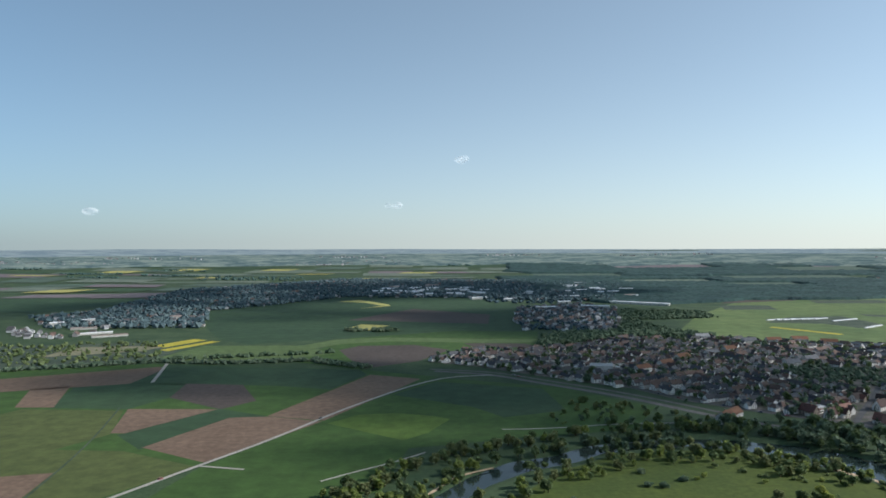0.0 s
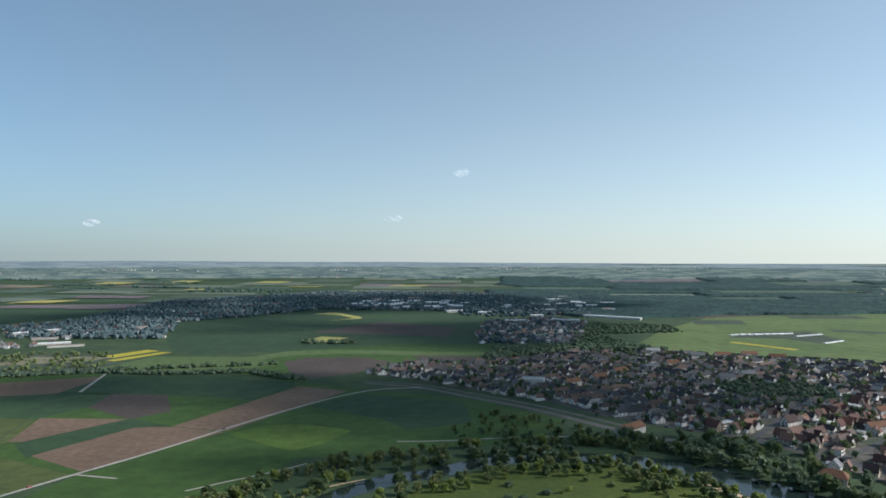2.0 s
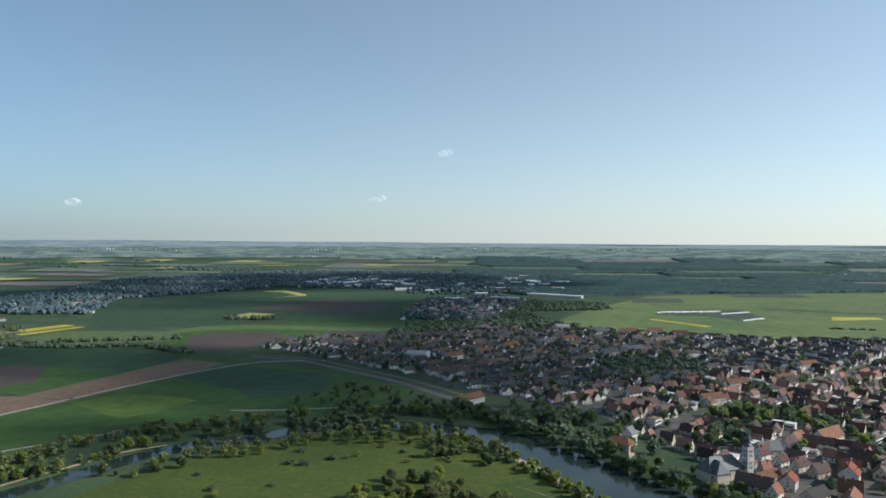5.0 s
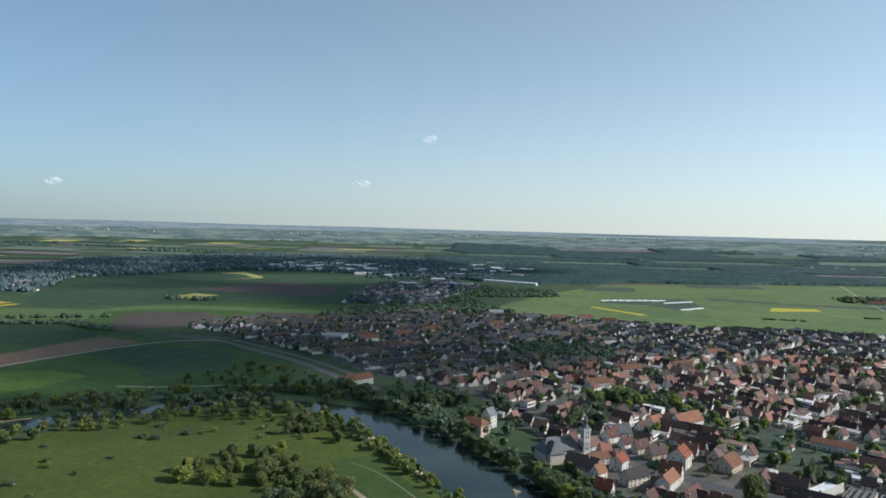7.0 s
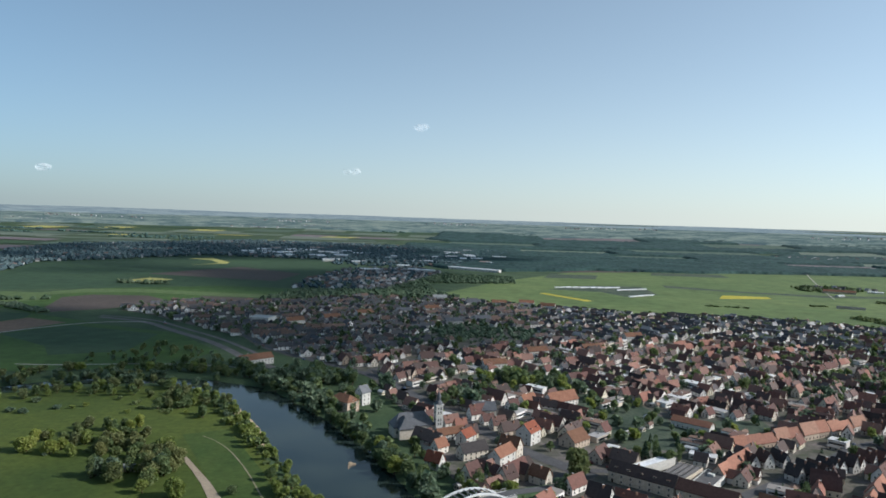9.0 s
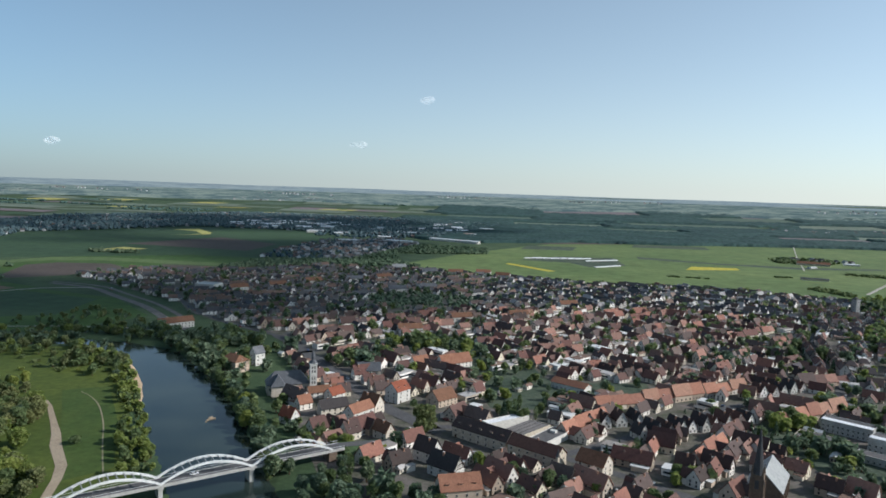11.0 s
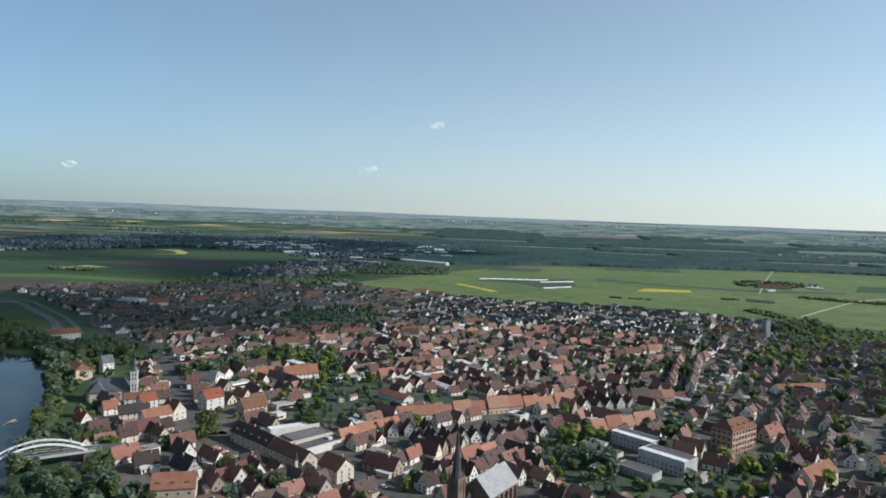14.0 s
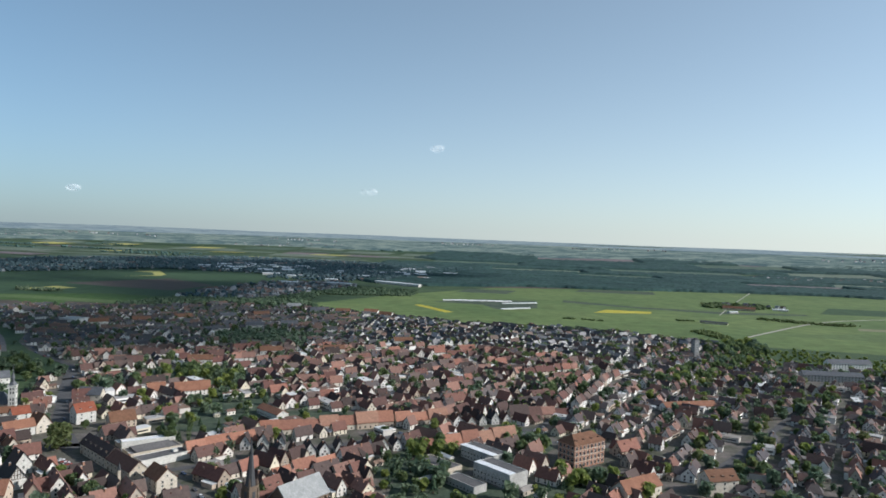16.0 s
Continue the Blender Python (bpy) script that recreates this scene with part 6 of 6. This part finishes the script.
place_house((8, 24, 4.4, 3.0, "white_wall", "brown_tile", "long white house with a brown roof near the railway"), 187, 462, 45, seed=67)
place_house((9, 44, 5.0, 2.4, "concrete", "slate", "long pale grey apartment block with a grey roof"), 813, 534, 2, seed=68, floors=3, smoke=False, name="apartment_block")
for x, y, dg, rf2 in [(305, 838, 10, "lead_roof"), (345, 802, 12, "slate"), (375, 806, 5, "brown_tile"), (408, 812, -10, "orange_tile"), (430, 790, -20, "brown_tile"), (232, 690, 35, "brown_tile"), (205, 655, 35, "brown_tile"), (176, 628, 35, "brown_tile"), (298, 740, 30, "brown_tile"), (322, 655, 20, "slate"), (350, 676, 25, "slate"), (270, 715, 30, "slate"), (478, 600, 20, "brown_tile"), (350, 470, 20, "brown_tile"), (430, 540, 25, "brown_tile"), (385, 520, 25, "brown_tile")]:
    place_house((7.5, 17, 5.0, 2.8, "white_wall", rf2, "long white apartment house in the suburb"), x, y, dg, seed=int(x), floors=2, smoke=False, name="apartment_block")
place_house((8, 20, 5.4, 3.6, "wall_old", "orange_tile", "large corner house with a faded orange roof"), 620, 262, 40, near=True, floors=2, seed=70)
place_house((8.4, 13, 6.0, 3.2, "cream_wall", "brown_tile", "three-storey cream corner house with dormers", True, 3), 655, 277, 20, dormers=3, seed=71)
place_house((8, 46, 3.0, 3.0, "beige_wall", "brown_tile", "long farm barn with a reddish-brown roof on the plain"), 924, 1087, -17, seed=73, floors=1, smoke=False, name="barn")
place_house((6, 32, 2.2, 1.1, "wall_old", "slate_dark", "long low dark shed on the plain"), 829, 886, -22, seed=74, floors=1, smoke=False, name="shed")
place_house((9, 36, 5.2, 3.2, "wall_pale", "slate", "long pale apartment block with a steep grey roof"), 852, 592, 8, seed=75, floors=3, smoke=False, name="apartment_block")
place_house((7, 34, 3.4, 2.4, "wall_pale", "orange_tile", "long terrace with an orange roof"), 678, 414, 20, seed=72)

# houses between the church, the bridge end and the square
for args, x, y, dg, kw in [
        ((5.0, 14, 3.2, 2.4, "white_wall", "brown_tile", "long low white parish house with a brown roof"), 320.5, 319.5, 30, dict(seed=90, smoke=False)),
        ((6.0, 8, 4.4, 2.8, "white_wall", "red_tile", "white three-storey house under a red-brown roof", True, 3), 327.9, 312.7, 55, dict(seed=91)),
        ((6.2, 13, 4.2, 3.0, "white_wall", "orange_tile", "long white house with a bright orange tile roof", True), 343.2, 290.7, 55, dict(seed=92)),
        ((7.0, 9, 4.2, 4.6, "cream_wall", "brown_tile", "cream gabled house with many windows by the square", True), 347.6, 299.7, 150, dict(seed=93)),
        ((5.2, 7, 3.4, 3.6, "white_wall", "red_tile", "small white gabled house with a red roof", True), 314.5, 281.2, 150, dict(seed=94)),
        ((5.0, 6.5, 3.2, 3.2, "wall_old", "orange_tile", "small house with an orange tile roof above the bank"), 316, 300.5, 45, dict(seed=95)),
        ((5.0, 8, 3.6, 3.4, "cream_wall", "brown_tile", "yellow-gabled house near the bridge end", True), 357, 268, 140, dict(seed=96)),
        ((6.2, 9, 4.4, 4.4, "white_wall", "tile_dark", "white gabled house with a dark roof", True), 376.3, 247, 145, dict(seed=97)),
        ((8.2, 14, 5.2, 4.0, "wall_old", "orange_tile", "large house with an orange-brown tile roof and dormers", True), 388.6, 213.8, 17, dict(seed=98, dormers=3)),
        ((8.0, 9.5, 6.0, 3.6, "white_wall", "red_tile", "white three-storey corner house with a red roof", True, 3), 357.5, 318.5, 55, dict(seed=99, dormers=2)),
        ((9.0, 12, 3.4, 4.0, "wall_old", "brown_tile", "broad barn with a faded brown tile roof"), 378.8, 316.5, 45, dict(seed=100, smoke=False, name="barn")),
        ((6.0, 13, 3.6, 3.2, "wall_old", "tile_dark", "long house with a dark brown tile roof"), 330.5, 295.5, 33, dict(seed=102)),
        ((7.0, 12, 4.6, 3.6, "cream_wall", "slate", "cream-gabled house with a grey-green roof", True), 338, 357, 10, dict(seed=103)),
        ((7.0, 10, 3.2, 4.0, "wall_old", "orange_tile", "barn with a bright orange tile roof"), 363.5, 380, 40, dict(seed=104, smoke=False, name="barn")),
        ((8.0, 20, 3.4, 4.4, "wall_old", "orange_tile", "long barn with a broad orange tile roof"), 383, 386, 35, dict(seed=105, smoke=False, name="barn"))]:
    place_house(args, x, y, dg, **kw)
timber_house = place_house((6.2, 12, 4.0, 4.6, "white_wall", "tile_dark", "half-timbered house with a steep dark roof", True, 2), 383.7, 233.1, 143, seed=101)
for z, w in ((4.0, 2.9), (5.6, 1.95), (7.0, 1.0)):
    part("timber_beam", Shape().box(-0.06, -w, z, 0.06, w, z + 0.2).mesh("timber_beam", ["trim_wood"]), timber_house, "dark horizontal gable timber", pose(-6.03, 0, 0))
for y in (-1.9, -0.95, 0.0, 0.95, 1.9):
    part("timber_post", Shape().box(-0.06, y - 0.09, 4.2, 0.06, y + 0.09, 8.4 - abs(y) * 1.48).mesh("timber_post", ["trim_wood"]), timber_house, "dark upright gable timber", pose(-6.03, 0, 0))



SOUND = Shape().box(-0.28, -0.06, 0, 0.28, 0.02, 1.3).mesh("sound_opening", ["slate_dark"])


def church_white():
    """Cream church with a slate roof and a slim white tower."""
    e = new("church")
    e.matrix_world = pose(302, 325, 0, 0, 0, 22)
    tagged(e, "cream baroque church with slate roofs and a slim white tower", "church")
    part("nave", Shape().box(-10, -4.5, -0.6, 10, 4.5, 5.2).mesh("nave", ["cream_wall"]), e)
    part("nave_roof", Shape().gable_roof(-10, -4.5, 10, 4.5, 5.2, 10.4, 0.4, 0.25, 0, 4.0).mesh("nave_roof", ["slate"]), e)
    part("transept", Shape().box(-4, -3.4, -0.6, 4, 3.4, 5.2).mesh("transept", ["cream_wall"]), e, "", pose(-5, -3.6, 0, 0, 0, 90))
    part("transept_roof", Shape().gable_roof(-4, -3.4, 4, 3.4, 5.2, 9.6, 0.4, 0.25, 0, 2.6).mesh("transept_roof", ["slate"]), e, "", pose(-5, -3.6, 0, 0, 0, 90))
    for k in range(6):
        for side in (-1, 1):
            part("window", TALL_WINDOW, e, "tall church window", pose(-8.7 + 3.4 * k, side * 4.5, 2.0, 0, 0, 0 if side < 0 else 180))
    t = Shape().box(-1.7, -1.7, -0.6, 1.7, 1.7, 14.6).box(-1.9, -1.9, 9.6, 1.9, 1.9, 9.9).box(-1.95, -1.95, 14.6, 1.95, 1.95, 15.0)
    tw = part("tower", t.mesh("tower", ["white_wall"]), e, "slim white church tower", pose(11.9, -4.6, 0))
    part("helm", Shape().cone(0, 0, 15.0, 2.2, 16.6, 1.1, 8).cone(0, 0, 16.6, 0.8, 18.4, 0.8, 8).cone(0, 0, 18.4, 1.1, 20.8, 0.35, 8).cone(0, 0, 20.8, 0.25, 25.6, 0.05, 6).mesh("helm", ["slate"]), tw, "slate helm with a lantern and spike")
    for a in range(4):
        for z in (5.0, 7.0, 10.4, 12.4):
            for x in (-0.62, 0.62):
                q = Matrix.Rotation(a * math.pi / 2, 4, "Z") @ pose(x, -1.7, z)
                part("sound_opening", SOUND, tw, "dark narrow sound opening", q)


church_white()


def church_dark():
    """Sandstone church with a pale roof and a slender dark spire."""
    e = new("church")
    e.matrix_world = pose(495.5, 229, 0, 0, 0, 60)
    tagged(e, "dark sandstone church with a pale grey roof and slender spire", "church")
    part("nave", Shape().prism(-9.5, -5.6, 9.5, 5.6, -0.6, 5.6, 11.2).mesh("nave", ["stone_dark"]), e)
    part("nave_roof", Shape().gable_roof(-9.5, -5.6, 9.5, 5.6, 5.6, 11.2, 0.4, 0.25).mesh("nave_roof", ["lead_roof"]), e, "pale grey metal roof")
    for k in range(6):
        for side in (-1, 1):
            part("buttress", Shape().box(-0.35, -0.7, -0.6, 0.35, 0.0, 4.6).mesh("buttress", ["stone_dark"]), e, "", pose(-8 + 3.2 * k, side * 5.6, 0, 0, 0, 0 if side < 0 else 180))
            part("window", TALL_WINDOW, e, "tall pointed church window", pose(-6.4 + 3.2 * k, side * 5.6, 2.4, 0, 0, 0 if side < 0 else 180))
    t = Shape().box(-1.9, -1.9, -0.6, 1.9, 1.9, 15.0)
    for sx in (-1, 1):
        for sy in (-1, 1):
            t.box(sx * 1.8 - 0.35, sy * 1.8 - 0.35, -0.6, sx * 1.8 + 0.35, sy * 1.8 + 0.35, 14.0).cone(sx * 1.65, sy * 1.65, 15.0, 0.4, 18.0, 0.05, 6)
    tw = part("tower", t.mesh("tower", ["stone_dark"]), e, "dark sandstone tower", pose(-21.3, 0.6, 0))
    part("spire", Shape().cone(0, 0, 15.0, 1.9, 16.2, 1.6, 8).cone(0, 0, 16.2, 1.6, 30.5, 0.1, 8).cone(0, 0, 30.5, 0.09, 32.2, 0.04, 5).mesh("spire", ["slate_dark"]), tw, "slender dark slate spire")
    for a in range(4):
        q = Matrix.Rotation(a * math.pi / 2, 4, "Z") @ pose(0, -1.9, 10.5)
        part("sound_opening", Shape().box(-0.6, -0.06, 0, 0.6, 0.02, 2.8).mesh("sound_opening", ["slate_dark"]), tw, "dark pointed sound opening", q)


church_dark()
tw_ = Shape().box(-2.4, -2.4, -0.6, 2.4, 2.4, 15.0)
ob = thing("tower_block", tw_.mesh("wall", ["lead_roof"]), pose(736, 620, 0, 0, 0, 25), "tall slim grey tower block among trees", "tower")
part("roof", Shape().box(-2.6, -2.6, 15.0, 2.6, 2.6, 15.5).box(-1.2, -1.2, 15.5, 1.2, 1.2, 16.8).mesh("roof", ["flat_roof"]), ob)
for f in range(6):
    for a in range(4):
        q = Matrix.Rotation(a * math.pi / 2, 4, "Z") @ pose(0, -2.4, 1.0 + f * 2.3)
        part("window", WINDOW, ob, "", q)
# thin spire with a cross on a roof by the square
ob = thing("roof_turret", Shape().box(-0.5, -0.5, 0, 0.5, 0.5, 7.5).mesh("turret", ["beige_wall"]), pose(424, 236.5, 0, 0, 0, 38), "small roof turret with a dark pointed helm", "turret")
part("helm", Shape().cone(0, 0, 7.5, 0.8, 10.5, 0.05, 6).mesh("helm", ["slate_dark"]), ob)

# ---- the bridge ----
def build_bridge():
    a, b = Vector((264, 187, 0)), Vector((345, 247, 0))
    d = (b - a).normalized()
    deg = math.degrees(math.atan2(d.y, d.x))
    e = new("arch_bridge")
    e.matrix_world = pose(a.x, a.y, 0, 0, 0, deg)
    tagged(e, "white steel arch bridge of three spans over the river", "bridge")
    L = 93.0
    deck = Shape().box(-14, -3.1, 4.1, L + 6, 3.1, 4.6, 0)
    part("deck", deck.mesh("deck", ["concrete"]), e, "concrete bridge deck")
    part("roadway", Shape().box(-14, -2.3, 4.604, L + 6, 2.3, 4.66, 0).mesh("roadway", ["asphalt"]), e, "grey asphalt roadway")
    spans = [(3.5, 33.5), (33.5, 63.5), (63.5, 94.0)]
    for side in (-1, 1):
        y = side * 3.0
        part("edge_beam", Shape().box(-14, y - 0.2, 3.75, L + 6, y + 0.2, 4.62).mesh("edge_beam", ["concrete"]), e, "pale grey edge beam")
        rail = Shape().box(-14, y - 0.05, 5.35, L + 6, y + 0.05, 5.43)
        part("handrail", rail.mesh("handrail", ["steel_white"]), e, "thin white handrail")
        for p, q in spans:
            n, v, f = 24, [], []
            for k in range(n + 1):
                t = k / n
                x = p + (q - p) * t
                z = 4.7 + 4.3 * math.sin(math.pi * t) ** 0.85
                th = 0.36
                for dy, dz in ((-0.28, -th), (0.28, -th), (0.28, th), (-0.28, th)):
                    v.append((x, y + dy, z + dz))
                if k:
                    o = 4 * k
                    f += [(o - 4 + j, o - 4 + (j + 1) % 4, o + (j + 1) % 4, o + j) for j in range(4)]
            f += [(3, 2, 1, 0), tuple(4 * n + j for j in range(4))]
            part("arch", mesh_of("arch", v, f, ["steel_white"]), e, "white curved steel arch rib")
            for k in range(2, n - 1, 2):
                t = k / n
                x, z = p + (q - p) * t, 4.7 + 4.3 * math.sin(math.pi * t) ** 0.85
                part("hanger", Shape().box(x - 0.035, y - 0.035, 4.5, x + 0.035, y + 0.035, z - 0.2).mesh("hanger", ["slate"]), e)
    for p, q in spans:
        for k in range(4, 21, 2):
            t = k / 24
            x, z = p + (q - p) * t, 4.7 + 4.3 * math.sin(math.pi * t) ** 0.85
            part("cross_brace", Shape().box(x - 0.14, -2.75, z - 0.14, x + 0.14, 2.75, z + 0.14).mesh("cross_brace", ["lead_roof"]), e)
    for x in (spans[0][1], spans[1][1]):
        part("pier", Shape().box(x - 0.7, -2.6, -3.2, x + 0.7, 2.6, 3.7).box(x - 0.9, -3.1, 3.0, x + 0.9, 3.1, 3.7).mesh("pier", ["concrete"]), e, "pale concrete pier in the river")
    for x in (spans[0][0] - 3, L + 1.0):
        part("abutment", Shape().box(x - 1.2, -2.9, -2.5, x + 2, 2.9, 3.7).mesh("abutment", ["stone_dark"]), e, "concrete abutment")


build_bridge()
# ramps at both ends, earth banks that carry the road down
for x0, y0, x1, y1, nm in ((343, 246, 369, 267, "road_ramp"), (254, 179.5, 205, 143, "road_ramp")):
    d = Vector((x1 - x0, y1 - y0)).normalized()
    nrm = Vector((-d.y, d.x))
    v = []
    for px, py, z, w in ((x0, y0, 4.6, 3.0), (x1, y1, 0.35, 3.0)):
        for s, zz in ((-1, z), (1, z)):
            v.append((px + nrm.x * w * s, py + nrm.y * w * s, zz))
    for px, py, w in ((x0, y0, 8.0), (x1, y1, 3.4)):
        for s in (-1, 1):
            v.append((px + nrm.x * w * s, py + nrm.y * w * s, -0.4))
    ob = thing(nm, mesh_of("bank", v, [(0, 2, 3, 1), (4, 6, 2, 0), (1, 3, 7, 5), (0, 1, 5, 4), (2, 6, 7, 3)], ["grass"]), Matrix(), "earth ramp carrying the road up to the bridge", "ramp", "", "structure")
    vv = [(px + nrm.x * 2.3 * s, py + nrm.y * 2.3 * s, z + 0.05) for px, py, z in ((x0, y0, 4.6), (x1, y1, 0.35)) for s in (-1, 1)]
    part("roadway", mesh_of("roadway", vv, [(0, 2, 3, 1)], ["asphalt"]), ob, "grey asphalt")

# ---- vehicles ----
def make_car():
    e = new("car")
    tagged(e, "small parked passenger car", "car")
    s = Shape().box(-1.35, -0.55, 0.18, 1.35, 0.55, 0.55)
    s.solid([(-1.2, -0.52, 0.55), (0.75, -0.52, 0.55), (0.75, 0.52, 0.55), (-1.2, 0.52, 0.55), (-0.9, -0.42, 0.92), (0.3, -0.42, 0.92), (0.3, 0.42, 0.92), (-0.9, 0.42, 0.92)], [(4, 5, 6, 7)], 0)
    part("body", s.mesh("body", ["car_paint"]), e)
    g = Shape().solid([(-1.2, -0.52, 0.55), (0.75, -0.52, 0.55), (0.75, 0.52, 0.55), (-1.2, 0.52, 0.55), (-0.9, -0.42, 0.915), (0.3, -0.42, 0.915), (0.3, 0.42, 0.915), (-0.9, 0.42, 0.915)], [(0, 1, 5, 4), (1, 2, 6, 5), (2, 3, 7, 6), (3, 0, 4, 7)], 0)
    part("glazing", g.mesh("glazing", ["glass"]), e)
    wheel = Shape().cone(0, 0, -0.08, 0.2, 0.08, 0.2, 10).mesh("wheel", ["rubber"])
    for x in (-0.85, 0.85):
        for y in (-0.52, 0.52):
            part("wheel", wheel, e, "", pose(x, y, 0.2, 90, 0, 0))
    return e


car = make_car()
car.matrix_basis = pose(384, 262, 0.24, 0, 0, 52)
for x, y, z, dg in [(386, 260.5, 0.24, 52), (388.2, 259, 0.24, 52), (390, 257.6, 0.24, 52), (394, 254.5, 0.24, 52), (382, 257, 0.24, 52), (384.2, 255.4, 0.24, 52), (388.4, 252.3, 0.24, 52), (392.6, 249.4, 0.24, 52), (300, 213.6, 4.67, 36.5), (-140, 348, 0.18, 65), (-82.5, 467, 0.18, 67), (330, 330, 0.24, 120), (322, 345, 0.24, 120), (300, 384, 0.24, 120), (606, 404, 0.24, 70), (640, 498, 0.24, 67), (480, 297, 0.24, 38), (545, 343, 0.24, 38), (630, 324, 0.24, -30), (60, 618, 0.3, -40), (64, 610, 0.3, -40), (440, 256, 0.24, -38), (452, 240, 0.24, -38)]:
    copy_thing(car, pose(x, y, z, 0, 0, dg))

rc = random.Random(31)
for line in STREETS[:6]:
    for a, b in zip(line, line[1:]):
        d = Vector((b[0] - a[0], b[1] - a[1]))
        deg = math.degrees(math.atan2(d.y, d.x))
        for k in range(int(d.length / 22)):
            t, s = rc.random(), rc.choice((-1.6, 1.6))
            copy_thing(car, pose(a[0] + d.x * t - d.normalized().y * s, a[1] + d.y * t + d.normalized().x * s, 0.23, 0, 0, deg + rc.choice((0, 180))))

# ---- clouds ----
def cloud(x, y, z, rx, ry, rz, n, seed, label, small=0.22, large=0.42, material="cloud"):
    g = random.Random(seed)
    bm = bmesh.new()
    for k in range(n):
        a, q = g.uniform(0, 6.283), math.sqrt(g.random())
        c = Vector((rx * q * math.cos(a), ry * q * math.sin(a), rz * (1 - q * q) * g.uniform(0.0, 0.8)))
        s = g.uniform(small, large)
        bmesh.ops.create_icosphere(bm, subdivisions=2, radius=1.0, matrix=Matrix.Translation(c) @ Matrix.Diagonal((rx * s, ry * s, rz * s * 1.2, 1)))
    me = bpy.data.meshes.new("cloud")
    bm.to_mesh(me)
    bm.free()
    me.materials.append(M[material])
    me.polygons.foreach_set("use_smooth", np.ones(len(me.polygons), dtype=bool))
    thing("cloud", me, pose(x, y, z), label, "cloud", "", "structure")


def cloud_over(x, y, rx, ry, n, seed, h=2600.0):
    """A cumulus that shades the ground round (x, y)."""
    k = h / TO_SUN.z
    cloud(x + TO_SUN.x * k, y + TO_SUN.y * k, h, rx, ry, 60, n, seed, "flat-bottomed white cumulus cloud drifting over the fields")


cloud_over(140, 605, 240, 92, 32, 3)
cloud_over(205, 660, 155, 165, 34, 23)
cloud_over(-150, 600, 200, 88, 36, 8)
cloud_over(165, 455, 95, 50, 28, 15)
cloud_over(40, 388, 105, 34, 28, 16)
cloud_over(20, 500, 95, 60, 30, 31)
cloud_over(200, 1080, 190, 230, 32, 18)
cloud_over(-80, 1800, 330, 260, 24, 19)
cloud_over(-640, 1250, 170, 230, 22, 20)
cloud_over(-60, 1080, 300, 190, 26, 4)
cloud_over(-420, 1500, 300, 260, 34, 6)
cloud_over(-100, 1750, 420, 300, 40, 21)
cloud_over(300, 1650, 220, 240, 26, 22)

for k, (x, y, z, rx, rz) in enumerate([(-357, 4603, 365, 42, 26), (109, 4614, 663, 52, 28), (-2065, 4029, 303, 80, 30)]):
    cloud(x, y, z, rx, 30, rz, 3, 40 + k, "small faint white cloud low over the horizon", 0.5, 0.8, "cloud_thin")

# ---- what is joined: rows of houses and woods too many to count ----
def finish_joined():
    made = {}
    for (group, name), rows in JOINED.items():
        mats, v, f, ix, o = [], [], [], [], 0
        for co, faces, me in rows:
            local = []
            for mt in me.materials:
                nm = mt.name + "_rows" if mt.name + "_rows" in M else mt.name
                if nm not in mats:
                    mats.append(nm)
                local.append(mats.index(nm))
            sel = np.empty(len(faces), dtype=np.int32)
            me.polygons.foreach_get("material_index", sel)
            v.append(co)
            f += [tuple(o + q for q in t) for t in faces]
            ix.append(np.array(local, dtype=np.int32)[sel])
            o += len(co)
        made.setdefault(group, []).append((name, mesh_of(name, np.concatenate(v).tolist(), f, mats, np.concatenate(ix))))
    for group, meshes in made.items():
        green = "wood" in group or "trees" in group
        plain = group.replace(" ", "_")
        if green:
            top = new(plain, None)
            tagged(top, "dense green " + group + " in spring leaf", "trees", "", "stuff")
        else:
            top = new(plain, None)
            tagged(top, "tiled and rendered " + group + " among gardens", "houses", "", "stuff")
        for name, me in meshes:
            part(name if name not in ("house", "barn", "outbuilding", "shed", "garage", "flat_house", "tree", "conifer", "bush") else {"tree": "trunks", "conifer": "conifer_trunks", "bush": "bushes"}.get(name, name + "_walls"), me, top)


finish_joined()
for src in WINGS_OLD + WINGS_PALE + WINGS_WEST + FLATS + STREET_ROW + ROW_BARN + ROW_GABLE + OLD_NEAR + OLD_BARN + OLD_FAR + EAST + WEST + NEWH + SHEDS + sum(SPECIES.values(), []) + sum(LIGHT.values(), []) + sum(FARTREES.values(), []):
    if src.name not in placed and src.name not in used:
        for o in (*src.children_recursive, src):
            bpy.data.objects.remove(o)
